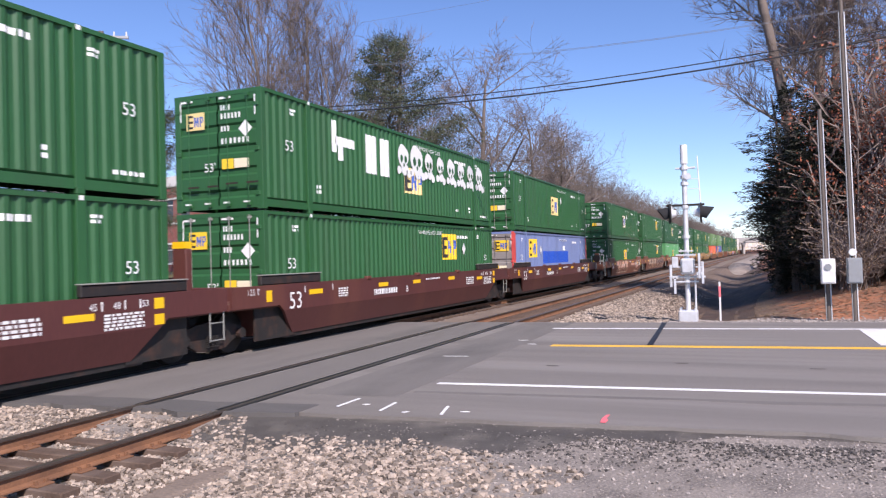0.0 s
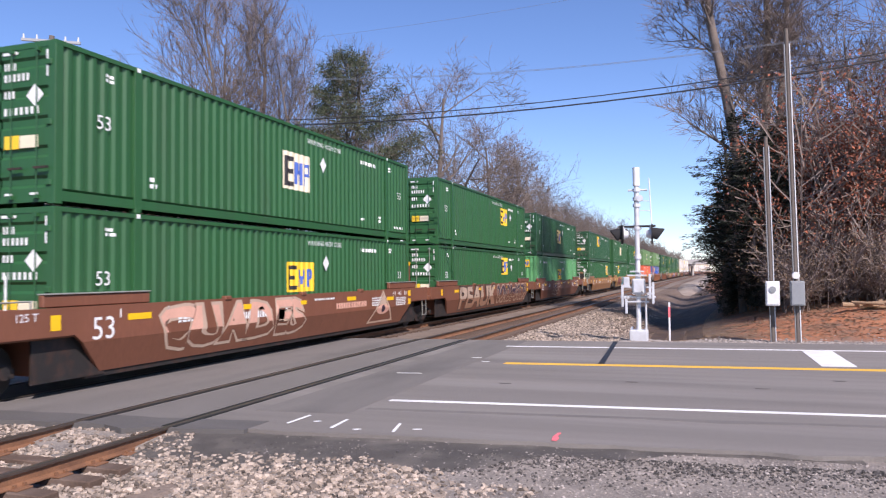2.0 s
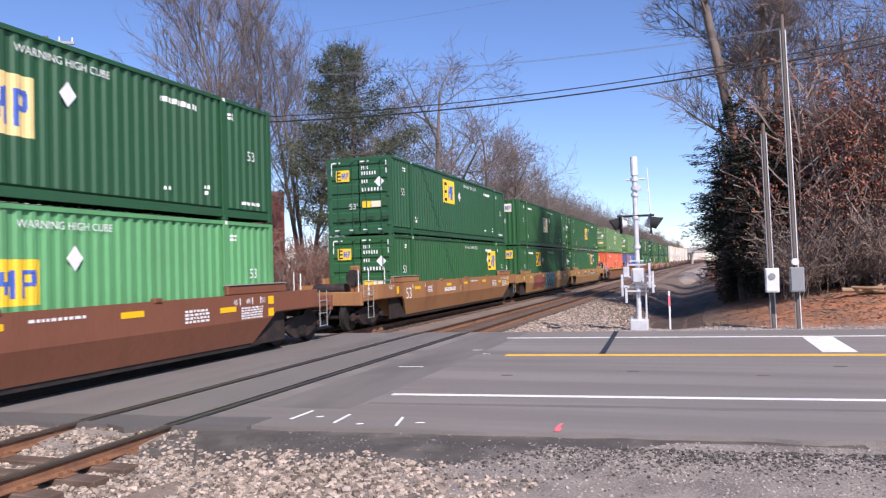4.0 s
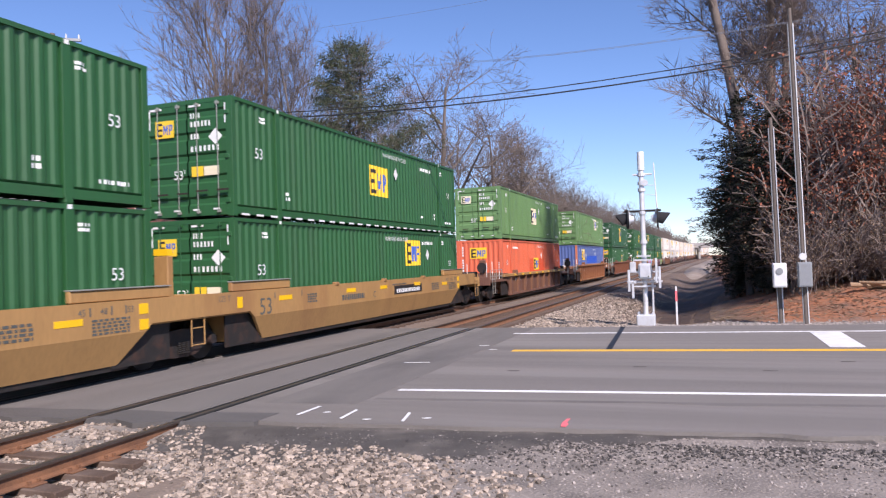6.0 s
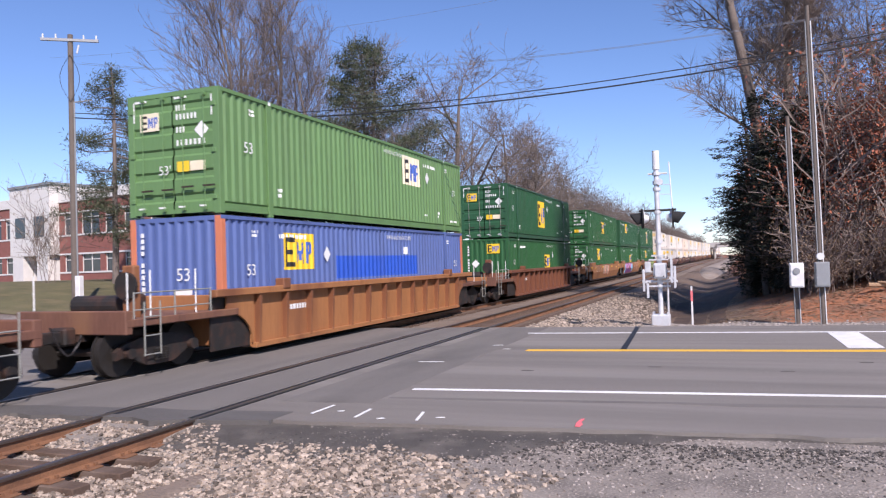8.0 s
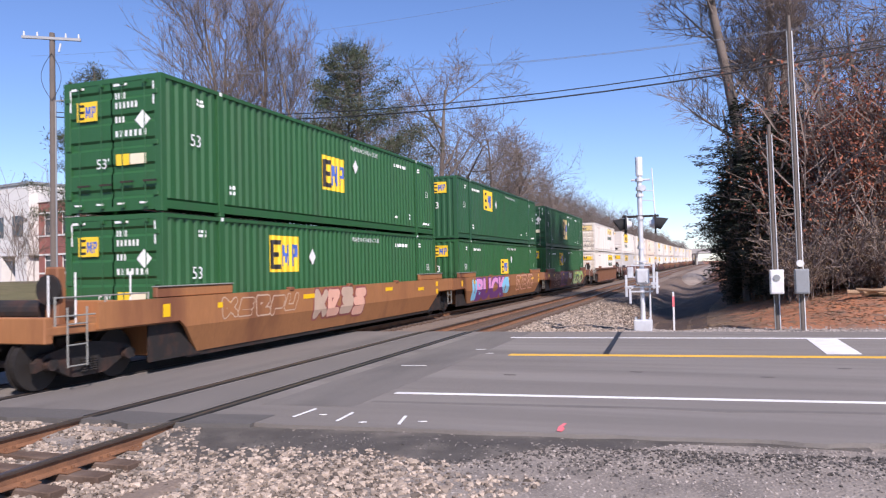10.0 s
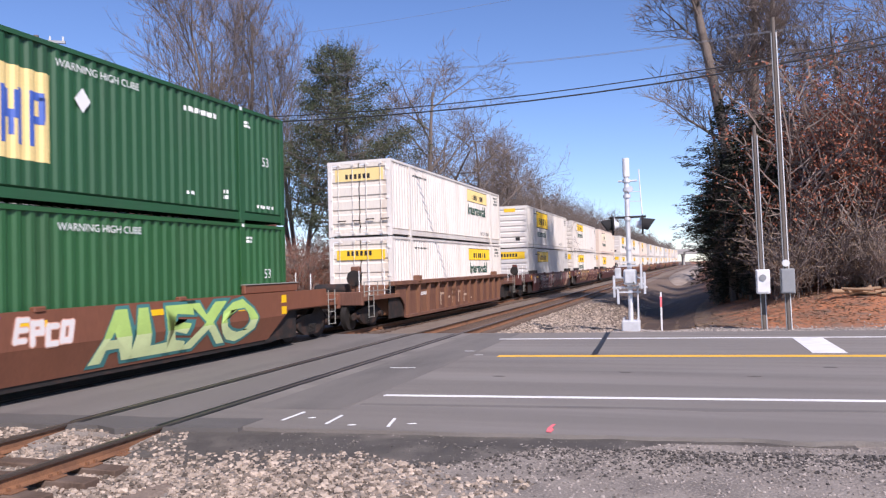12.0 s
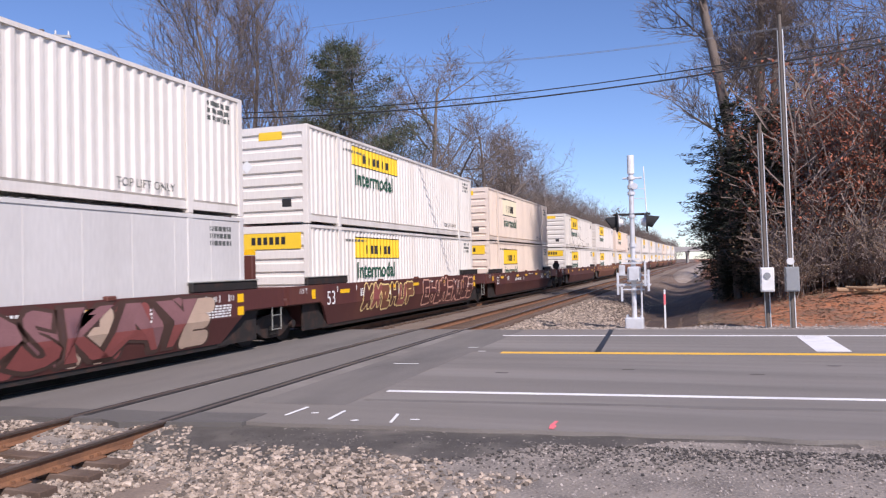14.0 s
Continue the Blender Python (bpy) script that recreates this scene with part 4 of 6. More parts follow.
def side_frame_mesh():
    """Cast side frame: a bowed arch over the springs with pedestals at the ends."""
    bm = bmesh.new()
    top = [(-1.15, 0.52), (-0.95, 0.64), (-0.5, 0.74), (0, 0.78), (0.5, 0.74), (0.95, 0.64), (1.15, 0.52)]
    low = [(1.15, 0.36), (0.85, 0.42), (0.42, 0.20), (0.30, 0.18), (-0.30, 0.18), (-0.42, 0.20), (-0.85, 0.42), (-1.15, 0.36)]
    f = bm.faces.new([bm.verts.new((0.0, y, z)) for y, z in top + low])
    r = bmesh.ops.extrude_face_region(bm, geom=[f])
    bmesh.ops.translate(bm, verts=[v for v in r["geom"] if isinstance(v, bmesh.types.BMVert)], vec=(0.11, 0, 0))
    bmesh.ops.recalc_face_normals(bm, faces=bm.faces)
    return bm


def coil_mesh():
    bm = bmesh.new()
    for k in range(6):
        tube(bm, (0, 0, k * 0.042), (0, 0, k * 0.042 + 0.026), 0.055, n=8)
    return bm


def truck(parent, y):
    t = part("truck", B(-0.5, 0.5, y - 0.18, y + 0.18, 0.55, 0.85), DARK_STEEL, parent, "grimy two-axle truck")
    for sx in (-1, 1):
        o = part("side_frame", shared("side_frame%d" % sx, side_frame_mesh, DARK_STEEL), None, t)
        o.location = (sx * 1.02 - 0.055, y, 0)
        for k in (-0.13, 0.0, 0.13):
            part("coil_spring", shared("coil", coil_mesh, WHEEL_STEEL), None, t).location = (sx * 1.09, y + k, 0.26)
        for a in (-0.88, 0.88):
            part("wheel", shared("wheel%d" % sx, wheel_mesh, WHEEL_STEEL), None, t).matrix_basis = pose(sx * 0.76, y + a, 0.475, 0, 0, 180 if sx < 0 else 0)
            part("bearing", shared("bearing", lambda: T((-0.09, 0, 0), (0.09, 0, 0), 0.11, n=12), DARK_STEEL), None, t).location = (sx * 1.10, y + a, 0.475)
    for a in (-0.88, 0.88):
        part("axle", shared("axle", lambda: T((-0.95, 0, 0), (0.95, 0, 0), 0.08, n=8), DARK_STEEL), None, t).location = (0, y + a, 0.475)


def coupler(parent, y, sign):
    bm = bmesh.new()
    box(bm, -0.10, 0.10, min(y, y + sign * 0.75), max(y, y + sign * 0.75), 0.72, 0.94, bevel=0.02)
    box(bm, -0.19, 0.20, min(y, y + sign * 0.28), max(y, y + sign * 0.28), 0.66, 1.0, bevel=0.04)
    part("coupler", bm, DARK_STEEL, parent)
    bm = bmesh.new()
    prev = None
    for k in range(9):
        u = k / 8
        p = Vector((0.32, y + sign * (0.7 - 0.75 * u), 1.05 - 0.55 * math.sin(u * 3.0)))
        if prev is not None:
            tube(bm, prev, p, 0.025, n=6, caps=False)
        prev = p
    bmesh.ops.remove_doubles(bm, verts=bm.verts, dist=0.03)
    part("air_hose", bm, BLACK, parent)


def ladder(parent, y, color):
    bm = bmesh.new()
    for dy in (0.0, 0.42):
        tube(bm, (1.46, y + dy, 0.42), (1.46, y + dy, 1.45), 0.016, n=6)
    for z in (0.44, 0.80, 1.16):
        tube(bm, (1.46, y, z), (1.46, y + 0.42, z), 0.014, n=6)
    part("ladder", bm, color, parent)


def car(label, color, style, near, far, seed, marks=True, light_ink=True):
    """One unit of a well car, its wells between y = 0 and LEN. near, far: 'joint' (shared truck) or 'coupler'."""
    rng = random.Random(seed)
    c = thing("well_car", label, "freight car", "well cars of the train")
    lo = -1.45 if near == "joint" else -2.95
    hi = LEN + (1.45 if far == "joint" else 2.95)
    if style == "smooth":
        for s in (1, -1):
            part("side_plate", shared("plate%d%.2f%.2f" % (s, lo, hi), lambda: plate_mesh(s, max(lo, -1.9), min(hi, LEN + 1.9)), color), None, c)
        for y0, y1 in ((-0.35, 2.15), (LEN - 2.15, LEN + 0.35)):
            part("guide_plate", shared("guide%d" % (y0 > 3), lambda: B(1.32, 1.44, y0, y1, 1.505, 1.72, bevel=0.02), DARK_STEEL if color is MAROON else color), None, c)
            part("guide_lip", shared("lip%d%d" % (y0 > 3, 1), lambda: B(1.30, 1.47, y0, y1, 1.72, 1.745, bevel=0.006), ROD), None, c)
            part("guide_plate", shared("guide_far%d" % (y0 > 3), lambda: B(-1.44, -1.32, y0, y1, 1.505, 1.72, bevel=0.02), color), None, c)
        for y in (4.6, 8.0, 11.6):
            part("lock_bracket", shared("bracket", lambda: B(1.40, 1.53, -0.12, 0.12, 1.46, 1.56, bevel=0.02), color), None, c).location = (0, y, 0)
    else:
        stake_side(c, color, 0.21 if style == "low ribbed" else 0.0, 9 if style == "low ribbed" else 13)
        part("side_plate", shared("stake_far", lambda: B(-1.45, -1.34, -0.4, LEN + 0.4, 0.2, 1.36), color), None, c)
    for k, (y0, y1) in enumerate(((-0.45, 1.12), (LEN - 1.12, LEN + 0.45))):
        for sx in (1.265, -1.305):
            part("bolster_plate", shared("bolster%d%d" % (k, sx > 0), lambda: B(sx, sx + 0.04, y0, y1, 0.24, 1.40), DARK_STEEL), None, c)
    part("well_floor", shared("well_floor", lambda: B(-1.28, 1.28, 0.7, LEN - 0.7, 0.20, 0.34), DARK_STEEL), None, c)
    for y0, y1 in ((lo, 0.4), (LEN - 0.4, hi)):
        part("end_platform", B(-1.425, 1.425, y0, y1, 0.98, 1.14, bevel=0.02), DULL_BROWN if style != "smooth" else color, c)
        part("draft_sill", B(-0.32, 0.32, y0, y1, 0.72, 0.98), DARK_STEEL, c)
        part("bulkhead", B(-1.28, 1.28, (-0.20 if y0 < 1 else LEN + 0.04), (-0.04 if y0 < 1 else LEN + 0.20), 0.34, 1.46, bevel=0.02), color, c)
    if near == "joint":
        truck(c, -1.62)
    else:
        truck(c, -1.72)
        coupler(c, -2.95, -1)
        part("end_beam", B(-1.36, 1.42, -2.98, -2.80, 0.85, 1.30, bevel=0.02), DULL_BROWN if style != "smooth" else color, c)
        part("brake_stand", B(0.72, 1.02, -2.35, -2.15, 1.1, 2.15, bevel=0.03), color, c)
        part("air_reservoir", T((-0.75, -2.05, 1.36), (0.45, -2.05, 1.36), 0.20, n=16), DARK_STEEL, c, "grimy air reservoir")
        part("brake_valve", B(-0.35, 0.25, -1.55, -1.15, 1.14, 1.55, bevel=0.05), DARK_STEEL, c)
        for z in (1.30, 1.62):
            part("hand_rail", T((1.40, -2.75, z), (1.40, -0.55, z), 0.016, n=6), ROD, c)
        for y in (-2.75, -1.65, -0.55):
            part("rail_post", T((1.40, y, 1.12), (1.40, y, 1.64), 0.018, n=6), ROD, c)
        part("hand_brake", T((0.87, -2.36, 1.75), (0.87, -2.42, 1.75), 0.27, n=20), DARK_STEEL, c)
        ladder(c, -2.55, ROD if color is not TAN else TAN)
        for x in (-1.2, 1.2):
            part("grab_iron", T((x, -2.7, 1.14), (x, -2.7, 2.0), 0.016, n=6), STENCIL, c)
        for y in (-2.3, -1.0):
            part("grab_iron", T((1.38, y, 1.14), (1.38, y, 2.05), 0.016, n=6), STENCIL, c)
    if far == "coupler":
        truck(c, LEN + 1.72)
        coupler(c, LEN + 2.95, 1)
        part("end_beam", B(-1.36, 1.42, LEN + 2.80, LEN + 2.98, 0.85, 1.30, bevel=0.02), color, c)
        ladder(c, LEN + 2.1, ROD if color is not TAN else TAN)
        part("grab_iron", T((1.38, LEN + 1.2, 1.14), (1.38, LEN + 1.2, 1.95), 0.016, n=6), STENCIL, c)
    else:
        ladder(c, LEN + 0.95, ROD if color is not TAN else TAN)
        part("end_post", B(0.55, 0.92, LEN + 0.9, LEN + 1.08, 1.14, 2.35, bevel=0.02), color, c)
        part("post_cap", B(0.56, 0.91, LEN + 0.895, LEN + 1.085, 2.36, 2.50), REFLECT, c, "yellow reflector")
    # reflectors and stencils on the side
    if style == "smooth":
        ink = STENCIL if light_ink else DARK_STENCIL
        x = SIDE + 0.004
        for s, z, w, h in ((-0.25, 1.12, 0.20, 0.26), (1.5, 1.20, 0.62, 0.12), (5.2, 1.22, 0.6, 0.12), (7.6, 1.22, 0.55, 0.11), (10.6, 1.22, 0.6, 0.12), (13.6, 1.12, 0.6, 0.12), (15.55, 1.22, 0.24, 0.20), (15.55, 0.92, 0.24, 0.20)):
            part("reflector", B(x - 0.003, x + 0.003, s, s + w, z, z + h), REFLECT, c, "yellow reflector")
        if marks:
            for s in (14.35, 14.85, 15.2, 1.3, 2.6):
                part("stencil", B(x - 0.003, x + 0.002, s, s + 0.03, 1.26, 1.42), ink, c)
            side_text(c, "45", 14.1, 1.28, 0.17, ink, x)
            side_text(c, "48", 14.6, 1.28, 0.17, ink, x)
            side_text(c, "53", 15.25, 1.28, 0.17, ink, x)
            side_text(c, "125 T", -0.95, 1.30, 0.19, ink, x)
            side_text(c, "53", 0.62, 0.90, 0.58, ink, x)
            side_text(c, rng.choice("BC"), 7.05, 0.98, 0.28, ink, x)
            bars_side(c, 4.9, 1.0, 1.5, 0.24, 1, ink, rng, x, False, 0.003)
            bars_side(c, 12.4, 0.98, 0.8, 0.30, 4, ink, rng, x, False, 0.003)
            bars_side(c, 14.4, 0.92, 0.9, 0.30, 5, ink, rng, x, False, 0.003)
            bars_side(c, 2.9, 1.06, 0.5, 0.26, 4, ink, rng, x, False, 0.003)
            bars_side(c, 8.6, 1.30, 1.2, 0.08, 1, ink, rng, x, False, 0.003)
    else:
        bars_side(c, 2.5, 0.95, 1.2, 0.20, 1, STENCIL, rng, 1.337, False, 0.003)
    return c


def on_side(parent, me, name, label=""):
    """Lay a flat mesh in the plane x = 0 onto the car's side, following its crease."""
    bm = bmesh.new()
    bm.from_mesh(me)
    bmesh.ops.bisect_plane(bm, geom=bm.verts[:] + bm.edges[:] + bm.faces[:], plane_co=(0, 0, 0.88), plane_no=(0, 0, 1))
    for v in bm.verts:
        v.co.x += side_x(v.co.z)
    m2 = bpy.data.meshes.new(name)
    bm.to_mesh(m2)
    bm.free()
    for m in me.materials:
        m2.materials.append(m)
    return hang(name, m2, parent, label)


def sprayed_word(parent, text, s0, s1, z0, z1, fill, low_fill, rim, out=0.006, sway=0.05):
    """Fat sprayed letters with a rim; the lower half may take another colour."""
    for k, (off, m) in enumerate(((0.085, rim), (0.040, fill))):
        src = lettering(text, m, off).copy()
        ys = [v.co.y for v in src.vertices]
        zs = [v.co.z for v in src.vertices]
        a, b = min(ys), max(ys)
        c, d = min(zs), max(zs)
        g = 0.07 * k
        for v in src.vertices:
            u, w = (v.co.y - a) / (b - a), (v.co.z - c) / (d - c)
            yy, zz = s0 + g + u * (s1 - s0 - 2 * g), z0 + g + w * (z1 - z0 - 2 * g)
            yy += sway * math.sin(w * 5 + u * 19) + 0.5 * sway * math.sin(u * 43 + 2)
            zz += (0.5 - abs(w - 0.5)) * sway * math.sin(u * 31 + 1)
            v.co = (out + 0.004 * k, yy, zz)
        o = on_side(parent, src, "graffiti", "sprayed letters with a dark rim")
        if k and low_fill:
            o.data.materials.append(low_fill)
            for f in o.data.polygons:
                if f.center.z < 0.88:
                    f.material_index = 1


STROKES = {"l": ((0.16, 0.05), (0.16, 0.95)), "r": ((0.84, 0.05), (0.84, 0.95)), "t": ((0.15, 0.92), (0.85, 0.92)), "m": ((0.15, 0.52), (0.8, 0.52)),
           "b": ((0.15, 0.08), (0.85, 0.08)), "d": ((0.2, 0.08), (0.85, 0.9)), "u": ((0.2, 0.9), (0.85, 0.08)), "q": ((0.84, 0.08), (0.84, 0.5)), "p": ((0.84, 0.5), (0.84, 0.95))}
SHAPES = ("lrtb", "ltmb", "lud", "lbr", "lptm", "tmbq", "lrm", "ltb", "lmq", "tldb")


def sprayed_shapes(parent, s0, s1, z0, z1, fills, rim, seed, count, out=0.006):
    """Unreadable sprayed lettering: leaning blocks of fat rounded strokes with a rim."""
    rng = random.Random(seed)
    w = (s1 - s0) / count
    for i in range(count):
        tilt = rng.uniform(-0.15, 0.30)
        dz = rng.uniform(-0.05, 0.05)
        hh = (z1 - z0) * rng.uniform(0.86, 1.0)
        strokes = [STROKES[k] for k in rng.choice(SHAPES)]
        fat = min(w, hh) * rng.uniform(0.15, 0.19)
        bow = rng.uniform(-0.06, 0.06)
        fill = fills[i % len(fills)]
        for k, (f, m) in enumerate(((1.35, rim), (0.95, fill))):
            for n_, (p0, p1) in enumerate(strokes):
                q = []
                for u, v in (p0, p1):
                    z = z0 + dz + (0.10 + 0.80 * v) * hh
                    q.append(Vector((s0 + (i + 0.06 + 0.88 * u + bow * math.sin(v * 9)) * w + tilt * (v - 0.5) * w, z)))
                d = (q[1] - q[0]).normalized()
                e = Vector((-d.y, d.x))
                pts = []
                for end_, sg in ((q[1], 1), (q[0], -1)):
                    for a in range(7):
                        t = math.pi * a / 6
                        pts.append(end_ + (e * math.cos(t) + d * math.sin(t)) * sg * fat * f)
                bm = bmesh.new()
                bm.faces.new([bm.verts.new((out + 0.004 * k + 0.0006 * n_ + 0.0002 * (i % 2), v.x, min(1.495, max(0.325, v.y)))) for v in pts])
                for fc in bm.faces:
                    fc.normal_update()
                    if fc.normal.x < 0:
                        fc.normal_flip()
                on_side(parent, mesh_of("graffiti", bm, m), "graffiti")


SPRAY_PINK = mat("spray_pink", (0.80, 0.36, 0.66), 0.5, 0, 0.08, 3, 40)
SPRAY_PURPLE = mat("spray_purple", (0.17, 0.04, 0.21), 0.5, 0, 0.12, 3, 40)
SPRAY_BLACK = mat("spray_black", (0.05, 0.03, 0.05), 0.5, 0, 0.12, 3, 40)
SPRAY_SKY = mat("spray_sky_blue", (0.25, 0.62, 0.85), 0.5, 0, 0.08, 3, 40)
SPRAY_SILVER = mat("spray_silver", (0.56, 0.41, 0.30), 0.5, 0.1, 0.12, 3, 40)
SPRAY_TAN = mat("spray_tan", (0.40, 0.215, 0.130), 0.5, 0.1, 0.14, 3, 40)
SPRAY_RIM = mat("spray_dark_brown", (0.075, 0.040, 0.030), 0.5, 0, 0.14, 3, 40)
SPRAY_MAUVE = mat("spray_mauve", (0.26, 0.125, 0.125), 0.5, 0, 0.14, 3, 40)
SPRAY_WHITE = mat("spray_white", (0.72, 0.68, 0.64), 0.5, 0, 0.10, 3, 40)
SPRAY_TEAL = mat("spray_teal", (0.05, 0.20, 0.19), 0.5, 0, 0.12, 3, 40)
SPRAY_LIME = mat("spray_lime", (0.42, 0.62, 0.16), 0.5, 0, 0.12, 3, 40)
SPRAY_LIME_PALE = mat("spray_pale_lime", (0.60, 0.70, 0.34), 0.5, 0, 0.12, 3, 40)
SPRAY_SALMON = mat("spray_salmon", (0.72, 0.40, 0.29), 0.5, 0, 0.12, 3, 40)
SPRAY_ROSE = mat("spray_rose", (0.27, 0.075, 0.065), 0.5, 0, 0.14, 3, 40)


# ---- trees ----
def grow(seed, height, radius, spread, depth, twigs, lean=0.0, limb_len=0.55, first=0.35, up=0.5, sides=(7, 5, 4, 3, 3), stout=0.42, stems=1):
    """Tapered limbs that fork again and again; returns wood (verts, faces) and the twig tips."""
    rng = random.Random(seed)
    verts, faces, tips = [], [], []

    def limb(p, d, length, r, level):
        n = sides[min(level, len(sides) - 1)]
        segs = max(2, 6 - level)
        ring_prev = None
        pts = []
        for k in range(segs + 1):
            u = k / segs
            rr = r * (1 - 0.72 * u) if level else r * (1 - 0.78 * u)
            side = d.orthogonal().normalized()
            other = d.cross(side)
            base = len(verts)
            for a in range(n):
                t = a * math.tau / n
                verts.append(tuple(p + (side * math.cos(t) + other * math.sin(t)) * max(rr, 0.013)))
            if ring_prev is not None:
                for a in range(n):
                    faces.append((ring_prev + a, ring_prev + (a + 1) % n, base + (a + 1) % n, base + a))
            ring_prev = base
            pts.append((p.copy(), d.copy(), rr, u))
            wob = 0.07 + 0.035 * level
            d = (d + Vector((rng.uniform(-wob, wob), rng.uniform(-wob, wob), rng.uniform(-wob, wob) + (0.06 * up if level else 0)))).normalized()
            p = p + d * (length / segs)
        if level >= depth:
            tips.append((pts[-1][0], pts[-1][1]))
            return
        count = twigs[min(level, len(twigs) - 1)]
        for i in range(count):
            u = first + (1 - first) * (i + rng.random()) / count if level == 0 else 0.2 + 0.8 * (i + rng.random()) / count
            k = min(segs - 1, int(u * segs))
            a, b = pts[k], pts[k + 1]
            f = u * segs - k
            q = a[0].lerp(b[0], f)
            ang = rng.uniform(0, math.tau)
            s = a[1].orthogonal().normalized()
            o = s * math.cos(ang) + a[1].cross(s) * math.sin(ang)
            nd = (a[1] * up + o * spread * rng.uniform(0.7, 1.2) + Vector((0, 0, 0.12))).normalized()
            ll = length * (limb_len - 0.45 * limb_len * u if level == 0 else 0.52) * rng.uniform(0.7, 1.25)
            limb(q, nd, ll, max(0.014, a[2] * (stout if level == 0 else 0.58)), level + 1)
        if level:
            tips.append((pts[-1][0], pts[-1][1]))
    for k in range(stems):
        a = k * math.tau / stems + 0.6
        fan = 0.0 if stems == 1 else rng.uniform(0.10, 0.24)
        limb(Vector((0.35 * math.cos(a) * (stems > 1), 0.35 * math.sin(a) * (stems > 1), -0.3)), Vector((lean + fan * math.cos(a), 0.3 * lean + fan * math.sin(a), 1)).normalized(), height * (1 if k == 0 else rng.uniform(0.82, 1.0)), radius * (1 if k == 0 else rng.uniform(0.7, 0.95)), 0)
    return verts, faces, tips


def blades(spots, seed, per, size, spread, width, droop=0.0):
    """Many small leaf or needle blades round the given spots."""
    rng = np.random.RandomState(seed)
    verts, faces = [], []
    for c in spots:
        for _ in range(per):
            p = np.array(c) + rng.normal(0, spread, 3)
            d = rng.normal(0, 1, 3)
            d[2] -= droop
            d /= np.linalg.norm(d)
            w = np.cross(d, rng.normal(0, 1, 3))
            w /= np.linalg.norm(w) + 1e-6
            s = size * rng.uniform(0.6, 1.3)
            k = len(verts)
            verts += [tuple(p - w * width * s * 0.3), tuple(p + d * s * 0.5 + w * width * s * 0.5), tuple(p + d * s), tuple(p + d * s * 0.5 - w * width * s * 0.5)]
            faces.append((k, k + 1, k + 2, k + 3))
    return verts, faces


def bare_tree(seed, height, radius, spread, depth, twigs, name="bare_tree", label="tall leafless grey deciduous tree", bark=None, **kw):
    v, f, tips = grow(seed, height, radius, spread, depth, twigs, **kw)
    t = thing(name, label, "tree", "trees along the railway")
    me = raw("trunk", v, f, bark or BARK)
    me.shade_smooth()
    part("trunk", me, None, t)
    tw = random.Random(seed + 5)
    tv, tf = [], []
    for p, d in tips:                               # the finest twigs, as thin three-sided spikes
        for _ in range(3):
            e = p + (d + Vector((tw.uniform(-.7, .7), tw.uniform(-.7, .7), tw.uniform(-.3, .8)))).normalized() * tw.uniform(0.35, 0.9) * height / 16
            s = d.orthogonal().normalized() * 0.013
            k = len(tv)
            tv += [tuple(p + s), tuple(p - s * 0.5 + d.cross(s)), tuple(p - s * 0.5 - d.cross(s)), tuple(e)]
            tf += [(k, k + 1, k + 3), (k + 1, k + 2, k + 3), (k + 2, k, k + 3)]
    part("crown", raw("crown", tv, tf, TWIG), None, t, "fine bare twigs")
    return t


def pine(seed, height, crown_from, width, label="tall olive-green pine with an open layered crown", droop=0.0, tuft=46, thick=1.0):
    """A pine: a bare lower stem, uneven branches in sectors with gaps between them, and tufts of needles at their outer ends."""
    rng = random.Random(seed)
    t = thing("pine_tree", label, "tree", "trees along the railway")
    v, f, _ = grow(seed, height, 0.26, 1.0, 0, (0,))
    me = raw("trunk", v, f, BARK)
    me.shade_smooth()
    part("trunk", me, None, t)
    bm = bmesh.new()
    spots = []
    n = int(height * 8.5 * thick)
    for i in range(n):
        u = (i + rng.random()) / n
        z = height * (crown_from + (0.97 - crown_from) * u)
        a = rng.uniform(0, math.tau)
        gap = 0.72 + 0.75 * noise.noise((1.6 * math.cos(a), 1.6 * math.sin(a), z * 0.42 + seed))
        r = width * (1 - u ** 1.7) ** 0.75 * max(0.22, min(1.15, gap)) * (0.50 + 0.5 * smooth(0, 0.22, u)) + 0.35
        rise_ = r * (rng.uniform(0.10, 0.45) - droop)
        start, e = Vector((0, 0, z)), Vector((r * math.cos(a), r * math.sin(a), z + rise_))
        mid = start.lerp(e, 0.5) - Vector((0, 0, 0.07 * r))
        tube(bm, start, mid, 0.055, 0.035, n=5, caps=False)
        tube(bm, mid, e, 0.035, 0.012, n=4, caps=False)
        side = Vector((-math.sin(a), math.cos(a), 0))
        m = 2 + int(r * 1.5)
        for k in range(m):
            w = 0.42 + 0.62 * (k + rng.random()) / m
            q = (start.lerp(mid, w * 2) if w < 0.5 else mid.lerp(e, w * 2 - 1)) + side * rng.uniform(-1, 1) * 0.34 * r * (1.15 - w) * 1.6
            q.z += rng.uniform(-0.05, 0.22)
            spots.append((q.x, q.y, q.z))
            if k % 2:
                tube(bm, start.lerp(e, w * 0.85), q, 0.018, 0.008, n=3, caps=False)
    part("branchwork", bm, BARK, t)
    v, f = blades(spots, seed, tuft, 0.30, 0.23, 0.15, -0.25)
    part("crown", raw("crown", v, f, NEEDLES), None, t, "tufts of olive-green needles")
    return t


